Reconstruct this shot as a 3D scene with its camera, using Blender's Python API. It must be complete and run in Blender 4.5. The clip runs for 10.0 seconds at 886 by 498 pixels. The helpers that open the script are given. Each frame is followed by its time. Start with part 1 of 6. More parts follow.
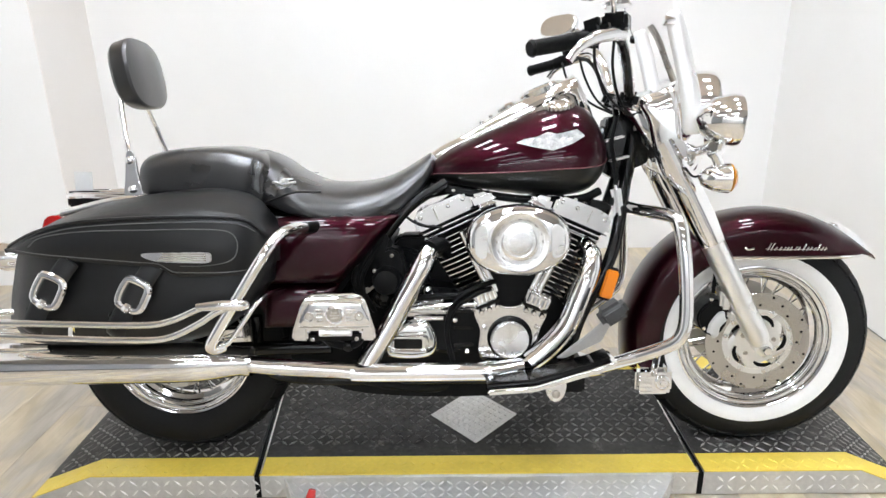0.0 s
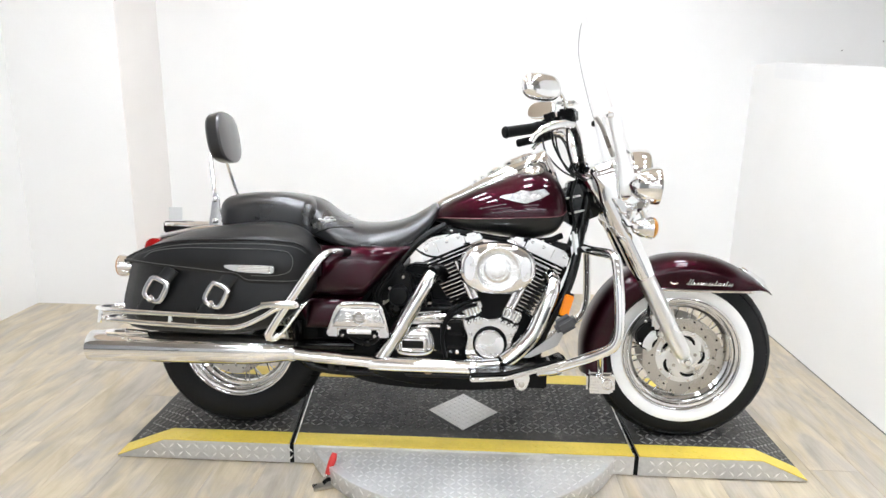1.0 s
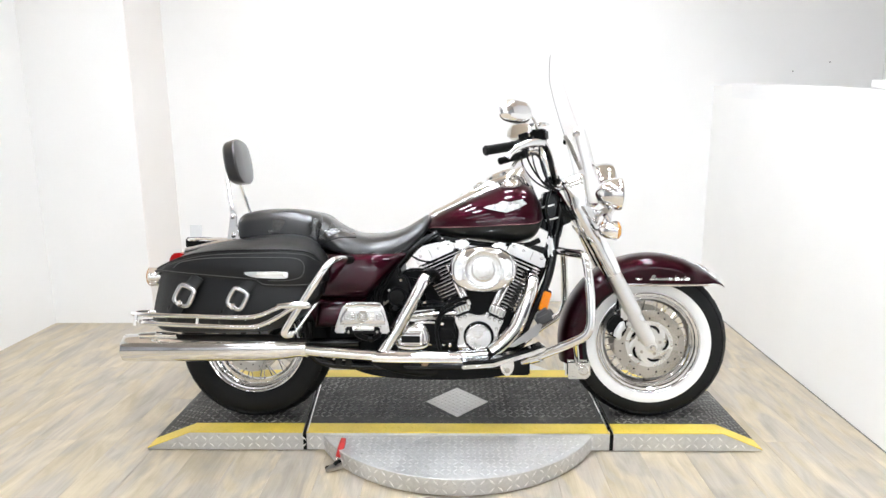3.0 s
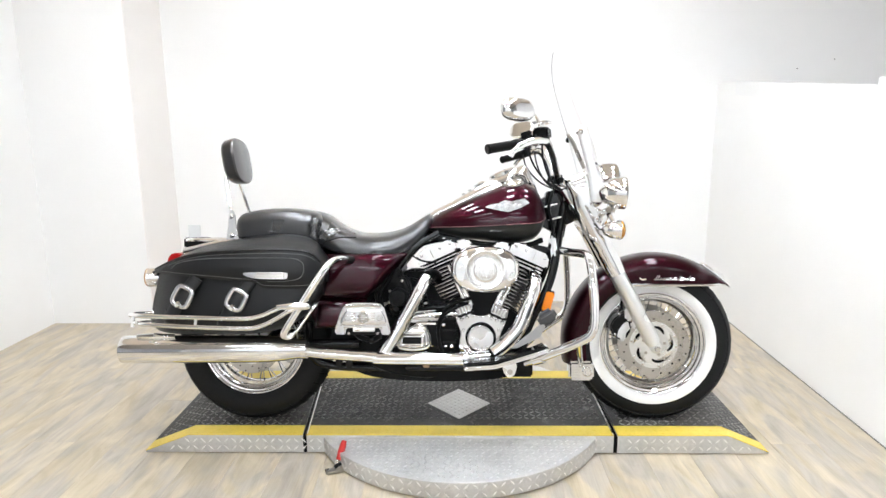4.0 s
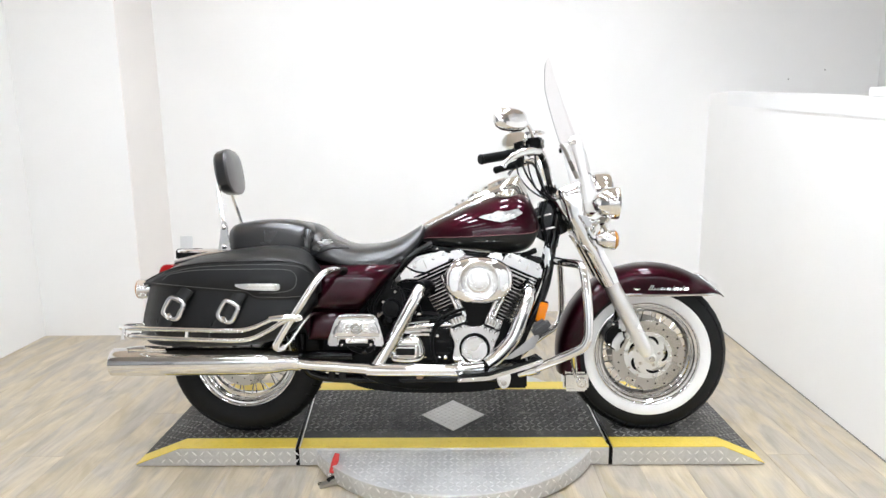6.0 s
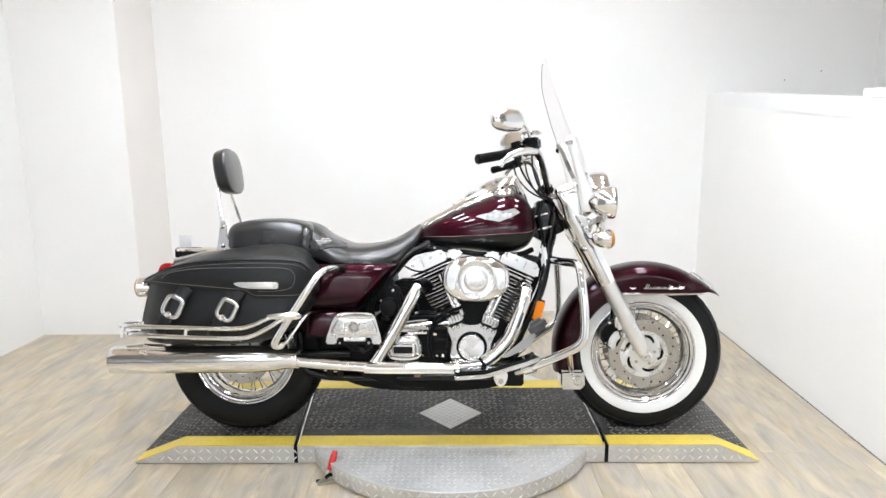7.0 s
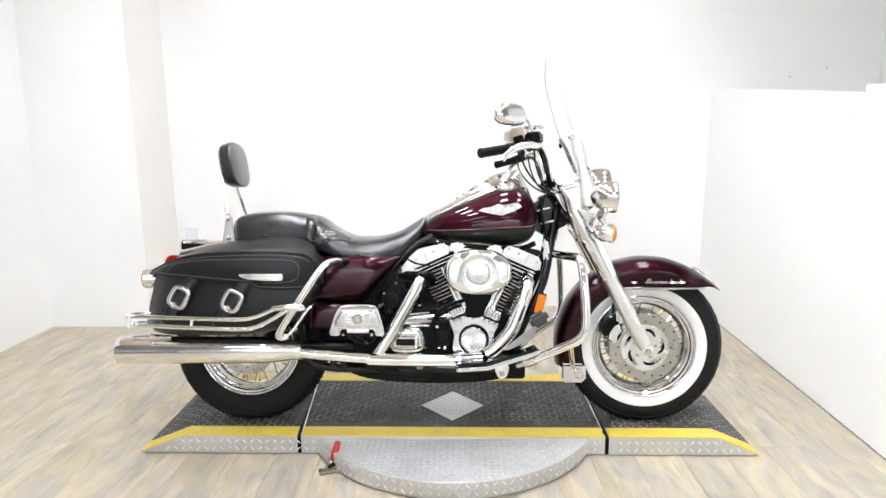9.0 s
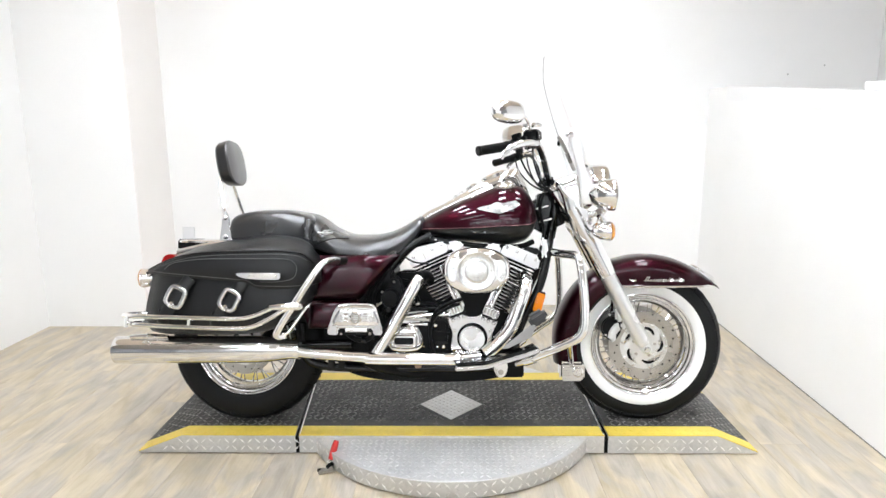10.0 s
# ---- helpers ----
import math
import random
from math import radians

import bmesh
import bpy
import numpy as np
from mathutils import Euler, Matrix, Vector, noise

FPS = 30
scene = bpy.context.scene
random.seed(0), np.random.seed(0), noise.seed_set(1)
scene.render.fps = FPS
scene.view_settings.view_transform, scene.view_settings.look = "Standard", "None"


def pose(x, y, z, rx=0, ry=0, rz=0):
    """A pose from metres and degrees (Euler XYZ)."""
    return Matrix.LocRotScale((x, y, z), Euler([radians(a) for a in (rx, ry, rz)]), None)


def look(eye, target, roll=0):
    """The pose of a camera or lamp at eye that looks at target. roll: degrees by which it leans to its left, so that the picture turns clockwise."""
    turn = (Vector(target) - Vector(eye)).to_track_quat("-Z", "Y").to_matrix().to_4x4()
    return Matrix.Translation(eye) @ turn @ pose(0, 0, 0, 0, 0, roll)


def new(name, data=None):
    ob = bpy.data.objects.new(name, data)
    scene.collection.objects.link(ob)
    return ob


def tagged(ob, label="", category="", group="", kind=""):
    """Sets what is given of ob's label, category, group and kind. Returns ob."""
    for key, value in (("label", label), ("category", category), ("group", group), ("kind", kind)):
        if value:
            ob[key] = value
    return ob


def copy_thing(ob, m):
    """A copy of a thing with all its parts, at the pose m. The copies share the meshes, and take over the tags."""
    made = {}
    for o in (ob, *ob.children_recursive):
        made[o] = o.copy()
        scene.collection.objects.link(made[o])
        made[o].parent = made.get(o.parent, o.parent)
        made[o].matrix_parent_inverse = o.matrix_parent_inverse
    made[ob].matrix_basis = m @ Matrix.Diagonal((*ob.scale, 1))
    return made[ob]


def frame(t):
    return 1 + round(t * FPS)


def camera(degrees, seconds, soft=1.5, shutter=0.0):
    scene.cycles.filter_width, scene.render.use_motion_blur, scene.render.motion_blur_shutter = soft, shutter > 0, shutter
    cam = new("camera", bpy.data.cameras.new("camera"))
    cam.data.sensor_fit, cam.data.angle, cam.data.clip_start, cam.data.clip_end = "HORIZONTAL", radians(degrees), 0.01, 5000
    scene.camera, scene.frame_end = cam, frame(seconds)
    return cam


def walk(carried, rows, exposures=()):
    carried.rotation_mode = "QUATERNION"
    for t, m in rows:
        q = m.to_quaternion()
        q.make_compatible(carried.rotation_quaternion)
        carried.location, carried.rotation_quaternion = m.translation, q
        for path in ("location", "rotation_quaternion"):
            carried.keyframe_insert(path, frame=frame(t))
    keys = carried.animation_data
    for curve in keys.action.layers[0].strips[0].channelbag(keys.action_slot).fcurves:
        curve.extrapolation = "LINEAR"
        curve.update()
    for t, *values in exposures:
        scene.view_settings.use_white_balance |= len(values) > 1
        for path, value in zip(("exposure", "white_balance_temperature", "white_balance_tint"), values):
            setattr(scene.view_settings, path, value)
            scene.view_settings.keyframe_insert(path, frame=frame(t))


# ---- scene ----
cam = camera(69.6, 10.0)
PATH = [
    (0, (-0.043, -1.607, 1.223), (-0.063, 0.288, 0.586), -0.9),
    (0.5, (-0.028, -1.912, 1.273), (-0.05, 0.015, 0.74), -1.4),
    (1, (0.019, -2.173, 1.295), (-0.05, -0.229, 0.829), 1.0),
    (1.5, (-0.004, -2.403, 1.27), (-0.032, -0.453, 0.829), -0.5),
    (2, (0.001, -2.522, 1.289), (-0.018, -0.558, 0.915), -0.7),
    (2.5, (0.027, -2.507, 1.295), (-0.011, -0.544, 0.911), -0.3),
    (4, (0.024, -2.452, 1.293), (-0.021, -0.492, 0.896), -0.5),
    (4.5, (0.03, -2.443, 1.296), (0.001, -0.479, 0.923), -0.5),
    (5, (0.031, -2.44, 1.291), (0.003, -0.477, 0.912), -0.4),
    (5.5, (0.029, -2.44, 1.293), (-0.001, -0.475, 0.924), -0.6),
    (7, (0.035, -2.462, 1.29), (0.01, -0.495, 0.926), -0.5),
    (7.5, (0.044, -2.474, 1.288), (0.016, -0.508, 0.922), -0.4),
    (8, (0.048, -2.486, 1.282), (0.017, -0.522, 0.906), -0.5),
    (8.5, (0.053, -2.491, 1.286), (0.004, -0.525, 0.917), -0.4),
    (9, (0.047, -2.487, 1.28), (0.004, -0.522, 0.907), -0.3),
    (9.5, (0.047, -2.482, 1.28), (0.01, -0.518, 0.909), -0.4),
    (10, (0.045, -2.478, 1.276), (0.009, -0.514, 0.9), -0.4),
]
walk(cam, [(t, look(eye, target, roll)) for t, eye, target, roll in PATH],
     exposures=[(0.0, -0.23), (0.5, -0.18), (0.9, -0.13), (1.5, -0.09), (2.2, -0.09), (3.0, -0.09), (4.0, -0.07), (4.6, -0.11), (5.5, -0.20), (7.2, -0.18), (7.8, -0.09), (10.0, -0.06)])

# ---- light: fluorescent ceiling fixtures of the photo booth (built further down) ----
LAMP = 18.0
world = bpy.data.worlds.new("world")
scene.world = world
world.use_nodes = True
world.node_tree.nodes["Background"].inputs[0].default_value = (0.9, 0.95, 1.0, 1)
world.node_tree.nodes["Background"].inputs[1].default_value = 0.05


# ---- materials ----
def material(name, base, rough=0.5, metal=0.0, vary=0.12, fine=120.0, coarse=6.0, bump=0.0, wear=0.1, coat=0.0, coat_rough=0.03, tint=None, spread=0.0, spec=0.5, scuff=None, scuff_size=25.0, scuff_at=0.60):
    """A principled surface with fine grain and coarse stains; vary: how far its tone drifts."""
    m = bpy.data.materials.new(name)
    m.use_nodes = True
    nt = m.node_tree
    b = nt.nodes["Principled BSDF"]
    b.inputs["Metallic"].default_value = metal
    b.inputs["Coat Weight"].default_value = coat
    b.inputs["Specular IOR Level"].default_value = spec
    b.inputs["Coat Roughness"].default_value = coat_rough
    co = nt.nodes.new("ShaderNodeTexCoord")
    small, large = nt.nodes.new("ShaderNodeTexNoise"), nt.nodes.new("ShaderNodeTexNoise")
    small.inputs["Scale"].default_value, large.inputs["Scale"].default_value = fine, coarse
    small.inputs["Detail"].default_value, large.inputs["Detail"].default_value = 3, 4
    for n in (small, large):
        nt.links.new(co.outputs["Object"], n.inputs["Vector"])
    mid = nt.nodes.new("ShaderNodeMath")
    mid.operation = "MULTIPLY_ADD"
    mid.inputs[1].default_value = 0.35
    nt.links.new(small.outputs[0], mid.inputs[0])
    half = nt.nodes.new("ShaderNodeMath")
    half.operation = "MULTIPLY"
    half.inputs[1].default_value = 0.65
    nt.links.new(large.outputs[0], half.inputs[0])
    nt.links.new(half.outputs[0], mid.inputs[2])
    ramp = nt.nodes.new("ShaderNodeMapRange")
    ramp.inputs["From Min"].default_value, ramp.inputs["From Max"].default_value = 0.3, 0.7
    nt.links.new(mid.outputs[0], ramp.inputs["Value"])
    mix = nt.nodes.new("ShaderNodeMix")
    mix.data_type = "RGBA"
    dark = [c * (1 - vary) for c in base]
    light = [min(1, c * (1 + vary)) for c in (tint or base)]
    mix.inputs[6].default_value, mix.inputs[7].default_value = (*dark, 1), (*light, 1)
    nt.links.new(ramp.outputs[0], mix.inputs[0])
    out = mix.outputs[2]
    if scuff:
        worn, edge, over = nt.nodes.new("ShaderNodeTexNoise"), nt.nodes.new("ShaderNodeMapRange"), nt.nodes.new("ShaderNodeMix")
        worn.inputs["Scale"].default_value, worn.inputs["Detail"].default_value, worn.inputs["Roughness"].default_value = scuff_size, 7, 0.72
        nt.links.new(co.outputs["Object"], worn.inputs["Vector"])
        edge.inputs["From Min"].default_value, edge.inputs["From Max"].default_value = scuff_at, scuff_at + 0.10
        nt.links.new(worn.outputs[0], edge.inputs["Value"])
        over.data_type = "RGBA"
        over.inputs[7].default_value = (*scuff, 1)
        nt.links.new(edge.outputs[0], over.inputs[0])
        nt.links.new(out, over.inputs[6])
        out = over.outputs[2]
    if spread:
        info, hsv = nt.nodes.new("ShaderNodeObjectInfo"), nt.nodes.new("ShaderNodeHueSaturation")
        span = nt.nodes.new("ShaderNodeMapRange")
        span.inputs["To Min"].default_value, span.inputs["To Max"].default_value = 1 - spread, 1 + spread
        nt.links.new(info.outputs["Random"], span.inputs["Value"])
        nt.links.new(span.outputs[0], hsv.inputs["Value"])
        nt.links.new(out, hsv.inputs["Color"])
        out = hsv.outputs[0]
    nt.links.new(out, b.inputs["Base Color"])
    r = nt.nodes.new("ShaderNodeMapRange")
    r.inputs["To Min"].default_value, r.inputs["To Max"].default_value = rough * (1 - wear), min(1, rough * (1 + wear) + 0.01)
    nt.links.new(large.outputs[0], r.inputs["Value"])
    nt.links.new(r.outputs[0], b.inputs["Roughness"])
    if bump:
        bn = nt.nodes.new("ShaderNodeBump")
        bn.inputs["Strength"].default_value, bn.inputs["Distance"].default_value = bump, 0.002
        nt.links.new(small.outputs[0], bn.inputs["Height"])
        nt.links.new(bn.outputs[0], b.inputs["Normal"])
    return m


def glass(name, colour, rough=0.0, alpha=1.0):
    m = bpy.data.materials.new(name)
    m.use_nodes = True
    b = m.node_tree.nodes["Principled BSDF"]
    b.inputs["Base Color"].default_value = (*colour, 1)
    b.inputs["Roughness"].default_value = rough
    b.inputs["Transmission Weight"].default_value = alpha
    b.inputs["IOR"].default_value = 1.46
    return m


def thin_pane(name, gloss, clear):
    """A sheet too thin to bend light: clear, with a weak mirror on it."""
    m = bpy.data.materials.new(name)
    m.use_nodes = True
    nt = m.node_tree
    nt.nodes.remove(nt.nodes["Principled BSDF"])
    t, g, mix = nt.nodes.new("ShaderNodeBsdfTransparent"), nt.nodes.new("ShaderNodeBsdfGlossy"), nt.nodes.new("ShaderNodeMixShader")
    t.inputs[0].default_value = (*clear, 1)
    g.inputs["Roughness"].default_value = 0.03
    mix.inputs[0].default_value = gloss
    nt.links.new(t.outputs[0], mix.inputs[1])
    nt.links.new(g.outputs[0], mix.inputs[2])
    nt.links.new(mix.outputs[0], nt.nodes["Material Output"].inputs[0])
    return m


def plank_material():
    """Greyed oak vinyl: tan and taupe drifts drawn out along the boards, fine grain, a tone of its own for each board."""
    m = bpy.data.materials.new("oak_vinyl")
    m.use_nodes = True
    nt = m.node_tree
    b = nt.nodes["Principled BSDF"]
    link = nt.links.new
    co, info = nt.nodes.new("ShaderNodeTexCoord"), nt.nodes.new("ShaderNodeObjectInfo")
    shift = nt.nodes.new("ShaderNodeVectorMath")
    shift.operation = "MULTIPLY_ADD"
    shift.inputs[1].default_value = (1, 1, 1)
    scale = nt.nodes.new("ShaderNodeVectorMath")
    scale.operation = "SCALE"
    scale.inputs[0].default_value = (31, 57, 13)
    link(info.outputs["Random"], scale.inputs["Scale"])
    link(co.outputs["Object"], shift.inputs[0])
    link(scale.outputs[0], shift.inputs[2])

    def grain(size, stretch, detail, swirl):
        mp, n = nt.nodes.new("ShaderNodeMapping"), nt.nodes.new("ShaderNodeTexNoise")
        mp.inputs["Scale"].default_value = (1, stretch, 1)
        link(shift.outputs[0], mp.inputs["Vector"])
        link(mp.outputs[0], n.inputs["Vector"])
        n.inputs["Scale"].default_value, n.inputs["Detail"].default_value, n.inputs["Distortion"].default_value = size, detail, swirl
        return n.outputs[0]

    def mixed(f, lo, hi, a, c):
        r, x = nt.nodes.new("ShaderNodeMapRange"), nt.nodes.new("ShaderNodeMix")
        r.inputs["From Min"].default_value, r.inputs["From Max"].default_value = lo, hi
        link(f, r.inputs["Value"])
        x.data_type = "RGBA"
        link(r.outputs[0], x.inputs[0])
        for k, v in ((6, a), (7, c)):
            if isinstance(v, tuple):
                x.inputs[k].default_value = (*v, 1)
            else:
                link(v, x.inputs[k])
        return x.outputs[2]

    tan = mixed(grain(9, 0.30, 4, 1.5), 0.32, 0.68, (0.425, 0.352, 0.235), (0.60, 0.515, 0.38))
    grey = mixed(grain(16, 0.20, 4, 1.0), 0.32, 0.68, (0.345, 0.305, 0.252), (0.485, 0.435, 0.367))
    drift = mixed(grain(5.0, 0.30, 5, 2.2), 0.41, 0.59, tan, grey)
    fine = mixed(grain(170, 0.035, 3, 0.2), 0.42, 0.75, drift, (0.20, 0.16, 0.12))
    soft = nt.nodes.new("ShaderNodeMix")
    soft.data_type = "RGBA"
    soft.inputs[0].default_value = 0.20
    link(drift, soft.inputs[6])
    link(fine, soft.inputs[7])
    hsv, span = nt.nodes.new("ShaderNodeHueSaturation"), nt.nodes.new("ShaderNodeMapRange")
    span.inputs["To Min"].default_value, span.inputs["To Max"].default_value = 0.955, 1.045
    link(info.outputs["Random"], span.inputs["Value"])
    link(span.outputs[0], hsv.inputs["Value"])
    link(soft.outputs[2], hsv.inputs["Color"])
    link(hsv.outputs[0], b.inputs["Base Color"])
    b.inputs["Roughness"].default_value = 0.36
    bump = nt.nodes.new("ShaderNodeBump")
    bump.inputs["Strength"].default_value, bump.inputs["Distance"].default_value = 0.12, 0.001
    link(grain(170, 0.035, 3, 0.2), bump.inputs["Height"])
    link(bump.outputs[0], b.inputs["Normal"])
    return m


def spun_material(name, base, rough):
    """Bright metal spun on a lathe: its highlight fans out from the middle of the disc."""
    m = material(name, base, rough, 1.0, vary=0.08, fine=260, wear=0.2)
    nt = m.node_tree
    b = nt.nodes["Principled BSDF"]
    tan = nt.nodes.new("ShaderNodeTangent")
    tan.direction_type, tan.axis = "RADIAL", "Y"
    nt.links.new(tan.outputs[0], b.inputs["Tangent"])
    b.inputs["Anisotropic"].default_value = 0.85
    return m


def lamp_material(name, strength, colour=(0.935, 1.0, 1.09)):
    m = bpy.data.materials.new(name)
    m.use_nodes = True
    nt = m.node_tree
    nt.nodes.remove(nt.nodes["Principled BSDF"])
    e = nt.nodes.new("ShaderNodeEmission")
    e.inputs[0].default_value, e.inputs[1].default_value = (*colour, 1), strength
    nt.links.new(e.outputs[0], nt.nodes["Material Output"].inputs[0])
    return m


WALL = material("white_wall_paint", (0.88, 0.87, 0.855), 0.55, vary=0.03, fine=240, coarse=1.6, bump=0.03)
# the white wall again, greyed: shade beyond the partition put into the colour
SHADED_WALL = material("shaded_white_wall", (0.74, 0.73, 0.72), 0.6, vary=0.04, fine=200, coarse=1.5)
BEIGE = material("pale_warm_wall_tone", (0.85, 0.815, 0.785), 0.6, vary=0.03, fine=200, coarse=1.5, bump=0.03)
CAP = material("white_gloss_trim", (0.84, 0.835, 0.83), 0.3, vary=0.03)
CEIL = material("ceiling_tile", (0.86, 0.75, 0.64), 0.8, vary=0.05, fine=90, bump=0.1)
HALL = material("white_hall_paint", (0.80, 0.795, 0.785), 0.6, vary=0.04, fine=80, coarse=2)
# grey for the unseen side walls, so curved chrome reflects darker bands
GREYHALL = material("unseen_hall_grey", (0.33, 0.33, 0.335), 0.6, vary=0.05, fine=80, coarse=2)
HALL_CEIL = material("grey_ceiling_paint", (0.56, 0.51, 0.47), 0.7, vary=0.1, fine=80, coarse=2)
CARPET = material("grey_carpet", (0.10, 0.10, 0.10), 0.9, vary=0.2, fine=300, coarse=4)
OAK = plank_material()
DARKLINE = material("dark_sealant", (0.16, 0.155, 0.15), 0.6)
HINGE = material("dull_grey_metal", (0.40, 0.39, 0.37), 0.5, 0.4)
JOINT = material("dark_joint", (0.42, 0.36, 0.28), 0.8)
CHROME = material("chrome", (0.88, 0.88, 0.88), 0.04, 1.0, vary=0.03, wear=0.4)
SATIN = material("satin_aluminium", (0.86, 0.86, 0.85), 0.28, 1.0, vary=0.06, fine=300, wear=0.25)
SPUN = spun_material("spun_steel", (0.90, 0.90, 0.895), 0.26)
# steel warmed by colour for the tan floor that the discs reflect
STEEL = material("disc_steel", (0.53, 0.505, 0.465), 0.28, 1.0, vary=0.1, fine=300, wear=0.3)
CAST = material("polished_cast_alloy", (0.90, 0.90, 0.90), 0.07, 1.0, vary=0.06, fine=26, wear=0.4, bump=0.55)
MAROON = material("black_cherry_paint", (0.017, 0.0010, 0.0038), 0.34, 0.85, vary=0.2, fine=900, coarse=3, coat=0.6, spec=0.05, tint=(0.030, 0.0016, 0.0066))
CHARCOAL = material("charcoal_pearl_paint", (0.020, 0.021, 0.020), 0.30, 0.6, vary=0.2, fine=900, coarse=3, coat=0.4, spec=0.05)
PINSTRIPE = material("silver_red_pinstripe", (0.26, 0.10, 0.11), 0.35, 0.3)
LEATHER = material("black_leather", (0.0035, 0.0035, 0.0037), 0.38, spec=0.36, coat=0.14, coat_rough=0.32, vary=0.3, fine=420, coarse=9, bump=0.26, wear=0.25)
VINYL = material("smooth_black_vinyl", (0.004, 0.004, 0.0046), 0.30, spec=0.66, coat=0.75, coat_rough=0.24, vary=0.3, fine=170, coarse=7, bump=0.16, wear=0.35)
THREAD = material("dark_grey_thread", (0.10, 0.10, 0.10), 0.7)
RUBBER = material("tyre_rubber", (0.011, 0.011, 0.011), 0.55, spec=0.17, vary=0.25, fine=200, coarse=8, bump=0.1)
WHITEWALL = material("white_rubber", (0.87, 0.865, 0.85), 0.5, vary=0.05, fine=160, coarse=8)
BLACK = material("gloss_black_enamel", (0.003, 0.003, 0.003), 0.15, spec=0.22, vary=0.2, coat=0.15)
MATT = material("matt_black_plastic", (0.004, 0.004, 0.004), 0.42, spec=0.13, vary=0.2, fine=300, bump=0.08)
FIN = material("black_cylinder_paint", (0.003, 0.003, 0.003), 0.5, vary=0.2, spec=0.08)
CRINKLE = material("black_crinkle_finish", (0.003, 0.003, 0.003), 0.36, spec=0.14, vary=0.2, fine=500, bump=0.3)
TREAD_BLACK = material("worn_black_tread_plate", (0.013, 0.0127, 0.0125), 0.40, 0.1, spec=0.17, vary=0.45, fine=60, coarse=4, wear=0.4, tint=(0.056, 0.054, 0.051), scuff=(0.19, 0.184, 0.174), scuff_size=22, scuff_at=0.57)
STUD = material("scraped_tread_stud", (0.085, 0.083, 0.080), 0.32, 0.5, vary=0.6, fine=40, coarse=5, wear=0.3, tint=(0.28, 0.275, 0.262))
TREAD_ALU = material("aluminium_tread_plate", (0.63, 0.626, 0.617), 0.42, 0.62, vary=0.16, fine=80, coarse=5, wear=0.35, scuff=(0.36, 0.34, 0.31), scuff_size=30, scuff_at=0.64)
ALU_STUD = material("bright_tread_stud", (0.80, 0.795, 0.785), 0.32, 0.70, vary=0.2, fine=60, coarse=6, wear=0.3)
YELLOW = material("yellow_safety_paint", (0.77, 0.585, 0.09), 0.42, vary=0.12, fine=90, coarse=7, wear=0.2, scuff=(0.16, 0.12, 0.045), scuff_size=42, scuff_at=0.655)
PAD = material("worn_grey_rubber", (0.045, 0.045, 0.046), 0.55, vary=0.2, fine=220, coarse=20, bump=0.15)
PEDAL = material("grey_forged_steel", (0.42, 0.42, 0.415), 0.30, 0.7, vary=0.12, fine=200)
BADGE = material("cast_badge_metal", (0.40, 0.40, 0.39), 0.36, 0.9, vary=0.5, fine=230, coarse=60, bump=1.0)
RED_GRIP = material("red_vinyl_grip", (0.55, 0.03, 0.025), 0.35, vary=0.1)
RED_LENS = glass("red_lens", (0.75, 0.02, 0.02), 0.05, 0.6)
AMBER = material("amber_reflector", (0.95, 0.27, 0.01), 0.18, vary=0.1, fine=400, coat=0.6)
AMBER_LENS = glass("amber_lens", (0.95, 0.42, 0.05), 0.05, 0.55)
CLEAR = glass("clear_lens", (1, 1, 1), 0.0)
SCREEN = thin_pane("clear_polycarbonate", 0.03, (0.98, 0.97, 0.97))
EDGE = glass("smoked_edge", (0.45, 0.47, 0.46), 0.1, 0.7)
MIRROR = material("mirror_glass", (0.9, 0.9, 0.9), 0.02, 1.0, vary=0.01)
# chrome made paler and rougher: the white walls it reflects, put into the colour
WHITENED_CHROME = material("whitened_chrome", (0.93, 0.925, 0.915), 0.42, 0.9, vary=0.04, fine=200, wear=0.2)
PALE = material("pale_grey_plastic", (0.63, 0.63, 0.62), 0.4, vary=0.05)
DUST = material("tan_dusty_metal", (0.33, 0.22, 0.13), 0.5, 0.5, vary=0.2)
END_WASH = lamp_material("end_wash_diffuser", LAMP * 2)
SQUARE_LIGHT = lamp_material("square_diffuser", LAMP * 3.4)
HALL_LIGHT = lamp_material("hall_diffuser", LAMP)


# ---- building helpers ----
def part(name, bm, mat, parent=None, label="", sharp=38, turn=None, kind=""):
    """Links a bmesh as one mesh object under parent."""
    if turn is not None:
        bmesh.ops.transform(bm, matrix=turn, verts=bm.verts)
    bmesh.ops.recalc_face_normals(bm, faces=bm.faces)
    me = bpy.data.meshes.new(name)
    bm.to_mesh(me)
    bm.free()
    for p in me.polygons:
        p.use_smooth = True
    me.set_sharp_from_angle(angle=radians(sharp))
    me.materials.append(mat)
    ob = new(name, me)
    ob.parent = parent
    return tagged(ob, label, kind=kind)


def box(c, s, bevel=0.0, seg=2, rot=None):
    bm = bmesh.new()
    bmesh.ops.create_cube(bm, size=1)
    bmesh.ops.scale(bm, vec=s, verts=bm.verts)
    if bevel:
        bmesh.ops.bevel(bm, geom=bm.edges[:], offset=bevel, segments=seg, affect="EDGES")
    m = Matrix.Translation(c) @ (rot or Matrix.Identity(4))
    bmesh.ops.transform(bm, matrix=m, verts=bm.verts)
    return bm


